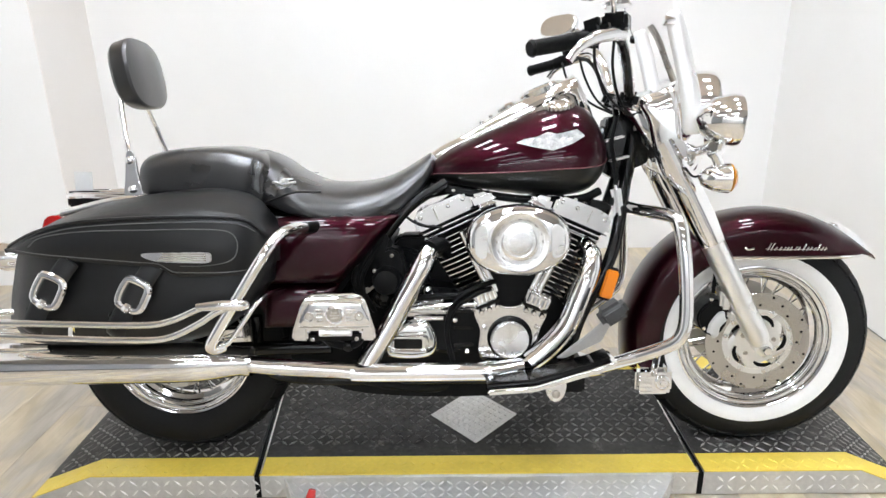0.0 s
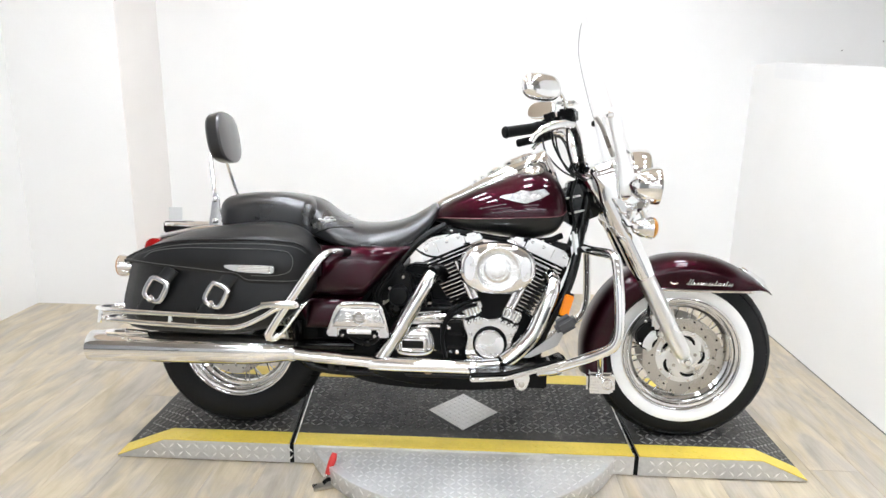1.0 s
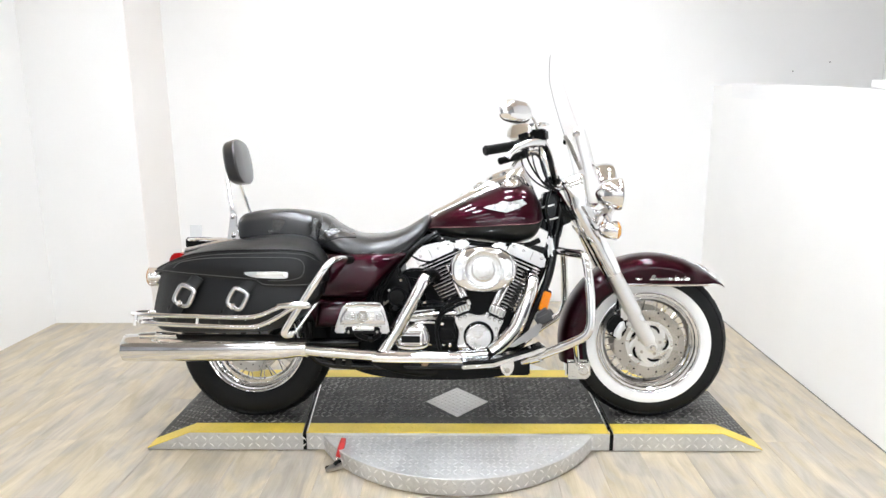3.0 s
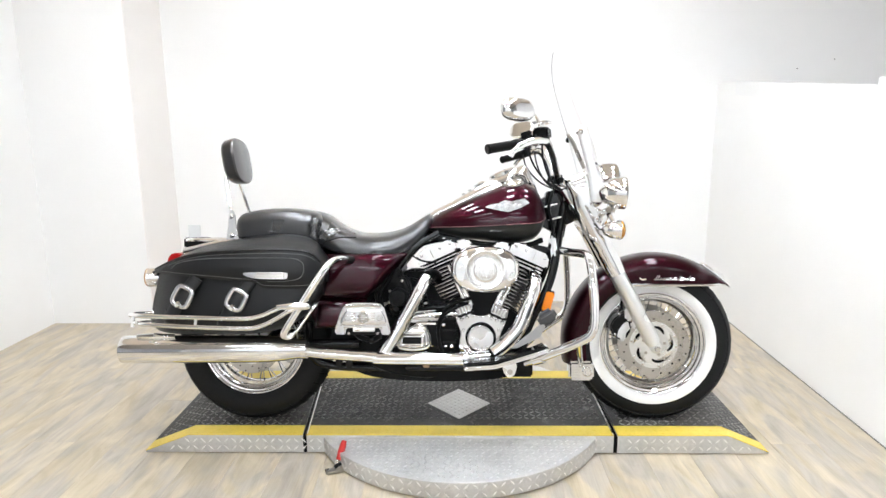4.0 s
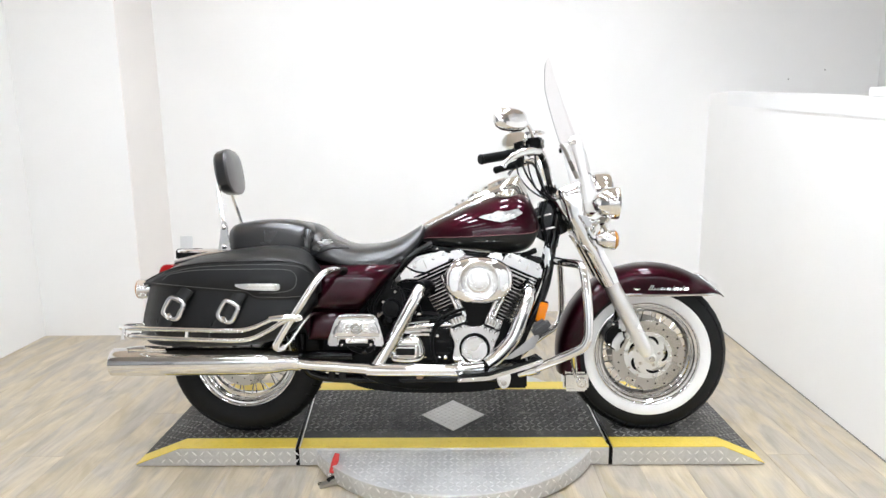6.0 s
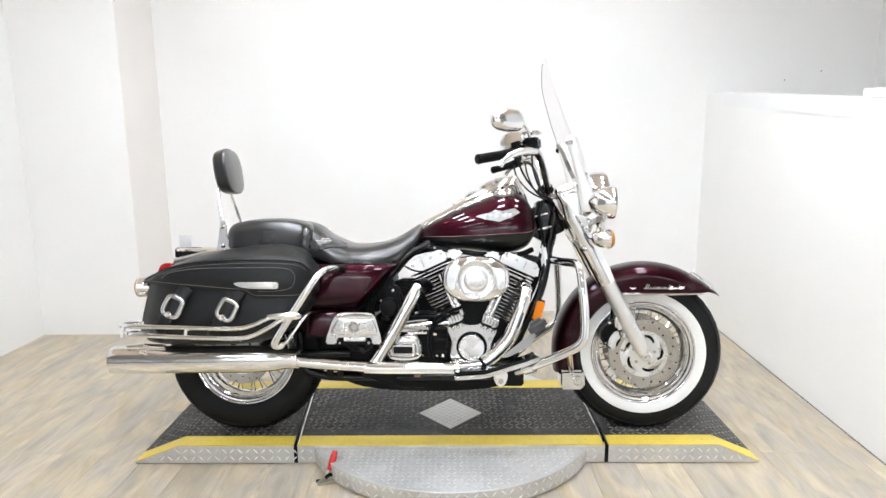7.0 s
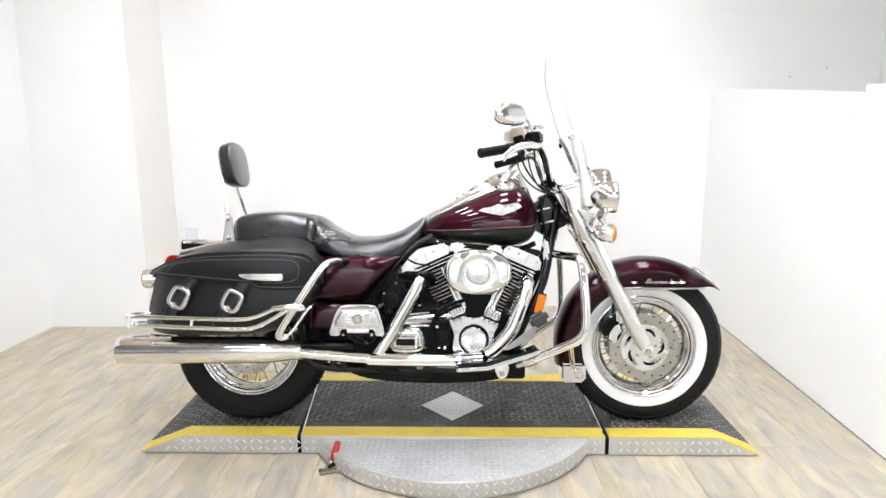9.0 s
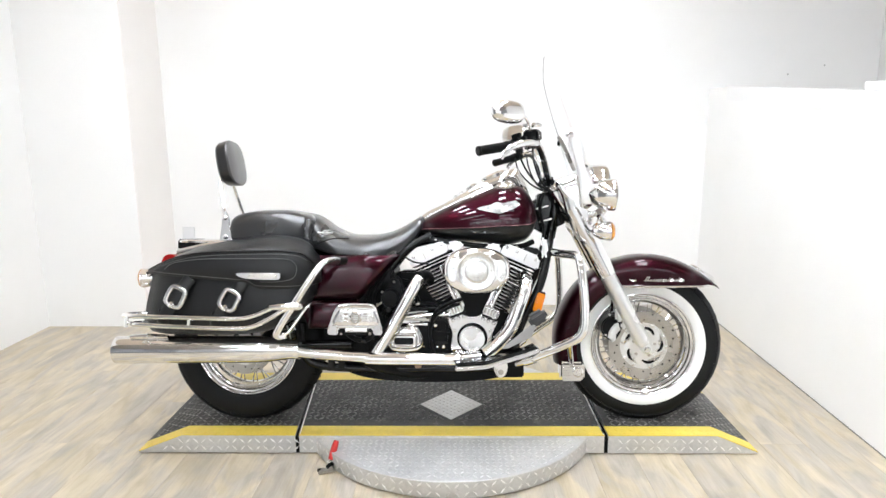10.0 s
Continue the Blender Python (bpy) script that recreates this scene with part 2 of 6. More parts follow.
def loft(rings, closed=True, cap=True):
    """Skin over rings of equally many points."""
    bm = bmesh.new()
    vs = [[bm.verts.new(p) for p in ring] for ring in rings]
    n = len(rings[0])
    for a, b in zip(vs, vs[1:]):
        for i in range(n if closed else n - 1):
            j = (i + 1) % n
            bm.faces.new((a[i], a[j], b[j], b[i]))
    if cap and closed:
        for ring in (vs[0], vs[-1]):
            bm.faces.new(ring)
    return bm


def join(*bms):
    """Joins loose bodies that belong to one part."""
    out = bmesh.new()
    for b in bms:
        me = bpy.data.meshes.new("join")
        b.to_mesh(me)
        b.free()
        out.from_mesh(me)
        bpy.data.meshes.remove(me)
    return out


def solid(bm, thick):
    """Gives a skin its thickness."""
    bmesh.ops.recalc_face_normals(bm, faces=bm.faces)
    bmesh.ops.solidify(bm, geom=bm.faces[:], thickness=thick)
    return bm


def aim(p, d):
    """A pose at p whose z axis points along d."""
    return Matrix.Translation(p) @ Vector(d).to_track_quat("Z", "Y").to_matrix().to_4x4()


def lathe(profile, n=48, at=(0, 0, 0), axis=(0, 1, 0), ends=True):
    """Turns (radius, along) pairs about an axis through at; a profile that ends where it began stays hollow."""
    m = aim(at, axis)
    rings = [[m @ Vector((r * math.cos(2 * math.pi * k / n), r * math.sin(2 * math.pi * k / n), a)) for k in range(n)] for r, a in profile]
    return loft(rings, True, ends and tuple(profile[0]) != tuple(profile[-1]))


def spline(points, steps=8):
    """A smooth line through the points."""
    ps = [Vector(p) for p in points]
    if len(ps) < 3:
        return ps
    ext = [2 * ps[0] - ps[1], *ps, 2 * ps[-1] - ps[-2]]
    out = []
    for i in range(len(ps) - 1):
        p0, p1, p2, p3 = ext[i:i + 4]
        for k in range(steps):
            t = k / steps
            out.append(0.5 * (2 * p1 + (p2 - p0) * t + (2 * p0 - 5 * p1 + 4 * p2 - p3) * t * t + (3 * p1 - p0 - 3 * p2 + p3) * t ** 3))
    return out + [ps[-1]]


def tube(points, r, n=12, steps=8, flat=1.0, smooth=True):
    """A round bar along a smooth line; r may be one radius or one for each point."""
    ps = spline(points, steps) if smooth else [Vector(p) for p in points]
    radii = [r] * len(ps) if not isinstance(r, (list, tuple)) else [float(np.interp(i / (len(ps) - 1), np.linspace(0, 1, len(r)), r)) for i in range(len(ps))]
    d = (ps[1] - ps[0]).normalized()
    side = d.orthogonal().normalized()
    if abs(d.y) < 0.9:
        side = (Vector((0, 1, 0)) - d * d.y).normalized()
    rings = []
    for i, p in enumerate(ps):
        t = (ps[min(i + 1, len(ps) - 1)] - ps[max(i - 1, 0)]).normalized()
        side = (side - t * side.dot(t)).normalized()
        up = t.cross(side)
        rings.append([p + radii[i] * (side * math.cos(2 * math.pi * k / n) * flat + up * math.sin(2 * math.pi * k / n)) for k in range(n)])
    return loft(rings)


def prism(outline, y0, y1, bevel=0.0, seg=2):
    """A plate: an outline in x and z, from y0 to y1."""
    bm = bmesh.new()
    a, b = [bm.verts.new((x, y0, z)) for x, z in outline], [bm.verts.new((x, y1, z)) for x, z in outline]
    n = len(outline)
    bm.faces.new(a), bm.faces.new(b[::-1])
    for i in range(n):
        j = (i + 1) % n
        bm.faces.new((a[i], b[i], b[j], a[j]))
    bmesh.ops.recalc_face_normals(bm, faces=bm.faces)
    if bevel:
        bmesh.ops.bevel(bm, geom=bm.edges[:], offset=bevel, segments=seg, affect="EDGES", clamp_overlap=True)
    return bm


def dome(outline, layers):
    """A plate with a crowned face: the outline drawn in towards its middle, layer by layer of y and scale."""
    cx, cz = sum(p[0] for p in outline) / len(outline), sum(p[1] for p in outline) / len(outline)
    return loft([[(cx + (x - cx) * k, y, cz + (z - cz) * k) for x, z in outline] for y, k in layers])


def rounded(points, steps=5):
    """A closed outline in two coordinates made smooth."""
    n = len(points)
    out = []
    for i in range(n):
        p0, p1, p2, p3 = [Vector(points[(i + k) % n]) for k in (-1, 0, 1, 2)]
        for k in range(steps):
            t = k / steps
            out.append(tuple(0.5 * (2 * p1 + (p2 - p0) * t + (2 * p0 - 5 * p1 + 4 * p2 - p3) * t * t + (3 * p1 - p0 - 3 * p2 + p3) * t ** 3)))
    return out


def interp(x, table):
    return float(np.interp(x, [p[0] for p in table], [p[1] for p in table]))


def smooth_interp(x, table):
    """Through the pairs of table without corners."""
    xs, ys = [p[0] for p in table], [p[1] for p in table]
    if x <= xs[0]:
        return ys[0]
    if x >= xs[-1]:
        return ys[-1]
    i = max(k for k in range(len(xs) - 1) if xs[k] <= x)
    h = xs[i + 1] - xs[i]
    t = (x - xs[i]) / h
    d = [(ys[min(k + 1, len(xs) - 1)] - ys[max(k - 1, 0)]) / (xs[min(k + 1, len(xs) - 1)] - xs[max(k - 1, 0)]) for k in (i, i + 1)]
    return (2 * t ** 3 - 3 * t * t + 1) * ys[i] + (t ** 3 - 2 * t * t + t) * h * d[0] + (-2 * t ** 3 + 3 * t * t) * ys[i + 1] + (t ** 3 - t * t) * h * d[1]


# ---- the room: a white booth open towards a dim hall ----
LEFT, RIGHT, BACK, FRONT, TOP = -2.63, 1.72, 1.515, -7.6, 2.95
MOUTH = -1.7
DEEP = 2.012   # the bay behind the motorcycle lies deeper than the pier beside it
PIER = -1.972
FAR_RIGHT = 2.9
HALL_L, HALL_R = -3.9, 3.6
SKEW = 0.032   # the low partition stands slightly askew and ends short of the back wall
END = 1.70


def slab(name, lo, hi, mat, label, category, bevel=0.0):
    c, s = [(a + b) / 2 for a, b in zip(lo, hi)], [b - a for a, b in zip(lo, hi)]
    ob = part(name, box(c, s, bevel), mat)
    return tagged(ob, label, category, kind="structure")


def sloped(name, x0, x1, prof, mat, label, category):
    """A board along the partition whose top and foot may slope: prof gives y and z of its corners."""
    bm = bmesh.new()
    va, vb = [bm.verts.new((x0 + SKEW * (y + 0.1), y, z)) for y, z in prof], [bm.verts.new((x1 + SKEW * (y + 0.1), y, z)) for y, z in prof]
    for f in (va, vb[::-1], *[(va[i], vb[i], vb[(i + 1) % 4], va[(i + 1) % 4]) for i in range(4)]):
        bm.faces.new(f)
    return tagged(part(name, bm, mat), label, category, kind="structure")


slab("wall_north", (PIER, DEEP, 0), (FAR_RIGHT + 0.12, DEEP + 0.12, TOP), WALL, "smooth white painted back wall of the photo booth", "wall")
slab("wall_west", (LEFT - 0.12, MOUTH, 0), (LEFT, BACK, TOP), WALL, "smooth white painted side wall of the booth", "wall")
# white wall whose shade is coloured in
slab("wall_east", (FAR_RIGHT, MOUTH, 0), (FAR_RIGHT + 0.12, DEEP, TOP), SHADED_WALL, "plain white wall behind the low partition", "wall")
# unseen walls added to close the hall; their tones shape the chrome's reflections
slab("wall_south", (HALL_L, FRONT - 0.12, 0), (HALL_R, FRONT, TOP), HALL, "unseen plain white wall closing the hall", "wall")
slab("wall_hall_west", (HALL_L - 0.12, FRONT, 0), (HALL_L, MOUTH, TOP), GREYHALL, "unseen plain grey wall of the hall", "wall")
slab("wall_hall_east", (HALL_R, FRONT, 0), (HALL_R + 0.12, MOUTH, TOP), GREYHALL, "unseen plain grey wall of the hall", "wall")
slab("wall_hall_north_west", (HALL_L, MOUTH, 0), (LEFT - 0.12, MOUTH + 0.12, TOP), GREYHALL, "unseen plain grey wall beside the booth", "wall")
slab("wall_hall_north_east", (FAR_RIGHT + 0.12, MOUTH, 0), (HALL_R, MOUTH + 0.12, TOP), GREYHALL, "unseen plain grey wall beside the booth", "wall")
slab("ceiling", (LEFT - 0.12, MOUTH, TOP), (FAR_RIGHT + 0.12, DEEP + 0.12, TOP + 0.1), CEIL, "pale booth ceiling with fluorescent fixtures", "ceiling")
slab("ceiling_hall", (HALL_L - 0.12, FRONT - 0.12, TOP), (HALL_R + 0.12, MOUTH, TOP + 0.1), HALL_CEIL, "grey hall ceiling with fluorescent fixtures", "ceiling")
slab("floor", (LEFT - 0.12, FRONT - 0.12, -0.12), (FAR_RIGHT + 0.12, DEEP + 0.12, -0.004), JOINT, "pale oak vinyl plank floor", "floor")
# unseen dark floor strips, also there for the reflections
slab("floor_hall_west", (HALL_L, FRONT, -0.12), (LEFT - 0.12, MOUTH, -0.002), CARPET, "unseen grey hall floor", "floor")
slab("floor_hall_east", (FAR_RIGHT + 0.12, FRONT, -0.12), (HALL_R, MOUTH, -0.002), CARPET, "unseen grey hall floor", "floor")
slab("wall_pier", (LEFT - 0.12, BACK, 0), (PIER, DEEP + 0.12, TOP), WALL, "smooth white painted pier beside the deeper bay", "wall")
# thin facing in a warmer, slightly darker tone than the pier's front
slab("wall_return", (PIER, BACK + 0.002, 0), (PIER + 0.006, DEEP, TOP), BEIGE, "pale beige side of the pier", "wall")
# low partition: its top falls slightly towards the open side
sloped("partition", RIGHT, RIGHT + 0.12, [(MOUTH, 0.0), (END, 0.0), (END, 1.431), (MOUTH, 1.192)], WALL, "white low partition wall beside the booth", "wall")
sloped("trim_joint", RIGHT - 0.0035, RIGHT, [(MOUTH, -0.001), (END, -0.001), (END, 0.004), (MOUTH, 0.004)], DARKLINE, "thin dark joint along the foot of the partition", "trim")
sloped("partition_cap", RIGHT - 0.005, RIGHT + 0.135, [(MOUTH, 1.192), (END, 1.431), (END, 1.515), (MOUTH, 1.276)], CAP, "glossy white cap board on the low partition", "trim")
slab("wall_stub", (RIGHT + 0.062, END, 0), (RIGHT + 0.17, DEEP, 1.515), WALL, "low white painted wall stub behind the partition", "wall")
tagged(part("white_box", box((RIGHT + 0.060, 0.155, 1.425), (0.12, 0.16, 0.036), 0.004, rot=pose(0, 0, 0, 4, 0, -1.8)), CAP), "small flat white box lying on the partition cap", "box")
for sx, sz in ((2.30, 1.61), (2.54, 1.667)):
    tagged(part("wall_screw", lathe([(0.005, 0), (0.0045, 0.003), (0.002, 0.004)], 12, (sx, DEEP, sz), (0, -1, 0)), HINGE), "small grey screw head in the white wall", "screw", "wall screws")

# fixtures: small square lamps over the booth, fluorescent strips over the hall, added wash lamps at its end
def fixture(spots, sx, sy, mat, label, group):
    """One kind of ceiling fixture, built once and copied to its places: x, y and turn."""
    first = None
    for fx, fy, fz in spots:
        if first is None:
            first = tagged(part("ceiling_light", box((0, 0, 0), (sx + 0.05, sy + 0.06, 0.05), 0.006), CAP), label, "ceiling light", group)
            part("diffuser", box((0, 0, -0.027), (sx, sy, 0.012), 0.003), mat, first, "glowing white diffuser")
            first.matrix_basis = pose(fx, fy, TOP - 0.026, 0, 0, fz)
        else:
            copy_thing(first, pose(fx, fy, TOP - 0.026, 0, 0, fz))


fixture([(x, y, 0) for x in (-1.02, 0.02, 1.06) for y in (-1.42, -0.50, 0.42)], 0.29, 0.29, SQUARE_LIGHT, "small square white ceiling lamp with a glowing diffuser", "booth lamps")
# added lamps: brighten the end wall so that chrome facing it reflects white
fixture([(x, FRONT + 0.35, 90) for x in (-2.4, -0.8, 0.8, 2.4)], 0.20, 1.45, END_WASH, "added slim lamp that washes the hall's unseen end wall", "end wall fixtures")
fixture([(x, y, 90) for x in (-1.4, 0.5) for y in (-2.9, -4.5, -6.0)], 0.18, 1.20, HALL_LIGHT, "white fluorescent ceiling fixture with a glowing diffuser", "hall fixtures")

# ---- the turntable and the drive-over ramps ----
H = 0.077
Y0, Y1 = -0.143, 0.508


def studs(place, ua, ub, pitch, size, inside, high=0.0016):
    """Raised lozenges of a tread plate, joined: place(u, v) gives the point and the normal."""
    verts, faces = [], []
    nu, nv = int((ua[1] - ua[0]) / pitch), int((ub[1] - ub[0]) / pitch)
    for i in range(nu + 1):
        for j in range(nv + 1):
            u, v = ua[0] + (i + 0.5) * pitch, ub[0] + (j + 0.5) * pitch
            if not inside(u, v):
                continue
            a = radians(45 if (i + j) % 2 else -45)
            ca, sa = math.cos(a), math.sin(a)
            k = len(verts)
            for du, dv, h in ((size, 0, 0), (0, size * 0.27, 0), (-size, 0, 0), (0, -size * 0.27, 0), (size * 0.45, 0, high), (-size * 0.45, 0, high)):
                verts.append(place(u + du * ca - dv * sa, v + du * sa + dv * ca, h))
            faces += [(k, k + 1, k + 4), (k + 1, k + 5, k + 4), (k + 1, k + 2, k + 5), (k + 2, k + 3, k + 5), (k + 3, k + 4, k + 5), (k + 3, k, k + 4)]
    me = bpy.data.meshes.new("studs")
    me.from_pydata([tuple(p) for p in verts], [], faces)
    bm = bmesh.new()
    bm.from_mesh(me)
    bpy.data.meshes.remove(me)
    return bm


def skewed(xa0, xa1, xb0, xb1, z0, z1, bevel=0.002):
    """A block whose ends are skew: xa at the near side, xb at the far side."""
    bm = bmesh.new()
    lo = [bm.verts.new(p) for p in ((xa0, Y0, z0), (xa1, Y0, z0), (xb1, Y1, z0), (xb0, Y1, z0))]
    hi = [bm.verts.new(p) for p in ((xa0, Y0, z1), (xa1, Y0, z1), (xb1, Y1, z1), (xb0, Y1, z1))]
    bm.faces.new(lo[::-1]), bm.faces.new(hi)
    for i in range(4):
        j = (i + 1) % 4
        bm.faces.new((lo[i], lo[j], hi[j], hi[i]))
    if bevel:
        bmesh.ops.bevel(bm, geom=bm.edges[:], offset=bevel, segments=2, affect="EDGES")
    return bm


def top_sheet(xa0, xa1, xb0, xb1, ya, yb, z, tip=None):
    """A thin coat on the top between two lines along x; tip: where it runs down to the floor."""
    t = lambda y: (y - Y0) / (Y1 - Y0)
    rows = []
    for y in (ya, yb):
        x0, x1 = xa0 + (xb0 - xa0) * t(y), xa1 + (xb1 - xa1) * t(y)
        pts = [(x0, y, z), (x1, y, z)]
        if tip:
            if tip > x1:
                pts.append((tip, y, z - H + 0.008))
            else:
                pts.insert(0, (tip, y, z - H + 0.008))
        rows.append([Vector(p) for p in pts])
    bm = bmesh.new()
    v = [[bm.verts.new(p) for p in r] for r in rows]
    w = [[bm.verts.new(p - Vector((0, 0, 0.0035))) for p in r] for r in rows]
    n = len(rows[0])
    for i in range(n - 1):
        bm.faces.new((v[0][i], v[0][i + 1], v[1][i + 1], v[1][i]))
        bm.faces.new((w[0][i], w[1][i], w[1][i + 1], w[0][i + 1]))
        bm.faces.new((v[0][i], w[0][i], w[0][i + 1], v[0][i + 1]))
        bm.faces.new((v[1][i], v[1][i + 1], w[1][i + 1], w[1][i]))
    for i in (0, n - 1):
        bm.faces.new((v[0][i], v[1][i], w[1][i], w[0][i]))
    return bm


BAND_A, BAND_B = Y0 + 0.078, Y1 - 0.09
GAP = 0.015


def section(name, label, xa0, xa1, xb0, xb1, tip=None):
    base = new(name)
    tagged(base, label, "ramp", "turntable ramps")
    if tip:
        inner_a, inner_b = (xa0, xb0) if tip > xa1 else (xa1, xb1)
        flat = xa1 if tip > xa1 else xa0
        bm = bmesh.new()
        near = [(inner_a, 0.004), (tip, 0.004), (tip, 0.009), (flat, H), (inner_a, H)]
        far = [(inner_b, 0.004), (tip, 0.004), (tip, 0.009), (flat, H), (inner_b, H)]
        va = [bm.verts.new((x, Y0, z)) for x, z in near]
        vb = [bm.verts.new((x, Y1, z)) for x, z in far]
        bm.faces.new(va), bm.faces.new(vb[::-1])
        for i in range(5):
            bm.faces.new((va[i], vb[i], vb[(i + 1) % 5], va[(i + 1) % 5]))
        body = part("body", bm, TREAD_ALU, base, "bare aluminium tread plate side")
    else:
        body = part("body", skewed(xa0, xa1, xb0, xb1, 0.004, H), TREAD_ALU, base, "bare aluminium tread plate side")
    args = (xa0, xa1, xb0, xb1)
    part("tread_surface", top_sheet(*args, BAND_A, BAND_B, H + 0.003, tip), TREAD_BLACK, base, "worn black tread plate top")
    part("yellow_band", top_sheet(*args, Y0, BAND_A, H + 0.0035, tip), YELLOW, base, "yellow painted safety edge")
    part("yellow_band", top_sheet(*args, BAND_B, Y1, H + 0.0035, tip), YELLOW, base, "yellow painted safety edge")

    def level(x):
        if tip and (x > xa1 if tip > xa1 else x < xa0):
            f = (x - (xa1 if tip > xa1 else xa0)) / (tip - (xa1 if tip > xa1 else xa0))
            return H * (1 - f) + 0.009 * f
        return H
    lo, hi = min(xa0, xb0, tip or 9), max(xa1, xb1, tip or -9)
    t = lambda y: (y - Y0) / (Y1 - Y0)
    margin = 0.012 if tip else 0.058
    ok = lambda x, y: BAND_A + margin < y < BAND_B - 0.012 and (xa0 + (xb0 - xa0) * t(y) if not (tip and tip < xa0) else tip) + 0.018 < x < (xa1 + (xb1 - xa1) * t(y) if not (tip and tip > xa1) else tip) - 0.018 and abs(x - 0.028) / 0.150 + abs(y - 0.142) / 0.170 > 1
    part("tread_studs", studs(lambda x, y, h: (x, y, level(x) + 0.003 + h), (lo, hi), (Y0, Y1), 0.0265, 0.0155, ok, 0.0026), STUD, base, "raised lozenge studs", kind="stuff")
    edge_ok = lambda x, y: Y0 + 0.012 < y < BAND_A - 0.010 and (xa0 if not (tip and tip < xa0) else tip) + 0.03 < x < (xa1 if not (tip and tip > xa1) else tip) - 0.03
    part("band_studs", studs(lambda x, y, h: (x, y, level(x) + 0.0035 + h), (lo, hi), (Y0, Y1), 0.0275, 0.0135, edge_ok, 0.0014), YELLOW, base, kind="stuff")
    side_ok = lambda x, z: lo + 0.02 < x < hi - 0.02 and z < level(x - 0.015) - 0.011 and z < level(x + 0.015) - 0.011
    part("side_studs", studs(lambda x, z, h: (x, Y0 - h, z), (lo, hi), (0.008, H), 0.031, 0.0145, side_ok, 0.002), ALU_STUD, base, "raised lozenge studs", kind="stuff")
    return base


rear_ramp = section("rear_ramp", "black tread plate ramp with yellow edges under the rear wheel", -1.045, -0.59, -1.045, -0.648, -1.222)
middle = section("middle_platform", "black tread plate platform with yellow edges on the turntable", -0.59 + GAP, 0.648 - GAP, -0.648 + GAP, 0.648 - GAP)
front_ramp = section("front_ramp", "black tread plate ramp with yellow edges under the front wheel", 0.648, 1.075, 0.648, 1.075, 1.236)

# black strips sunk in the gaps stand in for the shade down there
for xa, xb in ((-0.59, -0.648), (0.648 - GAP, 0.648 - GAP)):
    part("gap_shade", skewed(xa + 0.0005, xa + GAP - 0.0005, xb + 0.0005, xb + GAP - 0.0005, 0.005, H - 0.004, 0), MATT, middle, "black strip for the shade between the plates")
# satin strips added for the highlight along the gaps' bare metal edges
for xa, xb in ((-0.59 + GAP + 0.003, -0.648 + GAP + 0.003), (0.648 - GAP - 0.003, 0.648 - GAP - 0.003)):
    part("edge_strip", tube([(xa, Y0 + 0.004, H + 0.0045), (xb, Y1 - 0.004, H + 0.0045)], 0.0028, 8), SATIN, middle, "bright bare metal edge")

# bare aluminium lozenge let into the middle
DX, DY = 0.028, 0.142
lozenge = bmesh.new()
pts = [(DX - 0.136, DY), (DX - 0.132, DY - 0.006), (DX, DY - 0.15), (DX + 0.132, DY - 0.006), (DX + 0.136, DY), (DX, DY + 0.15)]
a = [lozenge.verts.new((x, y, H + 0.0045)) for x, y in pts]
b = [lozenge.verts.new((x, y, H + 0.001)) for x, y in pts]
lozenge.faces.new(a)
for i in range(6):
    lozenge.faces.new((a[i], b[i], b[(i + 1) % 6], a[(i + 1) % 6]))
part("lozenge_plate", lozenge, TREAD_ALU, middle, "bare aluminium lozenge plate")
part("lozenge_studs", studs(lambda x, y, h: (x, y, H + 0.0045 + h), (DX - 0.14, DX + 0.14), (DY - 0.15, DY + 0.15), 0.0165, 0.0088, lambda x, y: abs(x - DX) / 0.124 + abs(y - DY) / 0.130 < 1), ALU_STUD, middle, kind="stuff")

# turntable drum
R = 0.606
table = new("turntable")
tagged(table, "round aluminium tread plate turntable under the platform", "turntable")
part("drum", lathe([(R - 0.02, 0.006), (R - 0.001, 0.006), (R, 0.008), (R, 0.068), (R - 0.002, 0.07), (0.1, 0.07)], 128, (DX, DY, 0), (0, 0, 1)), TREAD_ALU, table, sharp=30)
part("top_studs", studs(lambda x, y, h: (x, y, 0.07 + h), (DX - R, DX + R), (DY - R, Y0), 0.0235, 0.0122, lambda x, y: math.hypot(x - DX, y - DY) < R - 0.016 and y < Y0 - 0.012, 0.0024), ALU_STUD, table, "raised lozenge studs", kind="stuff")
part("rim_studs", studs(lambda u, z, h: (DX + (R + h) * math.sin(u / R), DY - (R + h) * math.cos(u / R), z), (-0.72, 0.72), (0.004, 0.072), 0.033, 0.0145, lambda u, z: 0.012 < z < 0.062, 0.002), ALU_STUD, table, "raised lozenge studs", kind="stuff")

# lock pedal with a red grip beside the drum
pedal = new("lock_pedal")
tagged(pedal, "steel lock pedal with a red vinyl grip beside the turntable", "pedal")
part("base_plate", box((-0.425, -0.275, 0.008), (0.10, 0.035, 0.010), 0.003, rot=pose(0, 0, 0, 0, 0, 25)), STEEL, pedal)
part("hinge", lathe([(0.011, -0.02), (0.013, -0.017), (0.013, 0.017), (0.011, 0.02)], 16, (-0.40, -0.262, 0.024), (0.8, 0.6, 0)), STEEL, pedal)
part("shank", tube([(-0.40, -0.262, 0.024), (-0.425, -0.278, 0.03), (-0.438, -0.288, 0.022)], 0.007), MATT, pedal)
part("lever_arm", tube([(-0.432, -0.28, 0.026), (-0.425, -0.26, 0.05), (-0.42, -0.25, 0.06)], 0.007), STEEL, pedal)
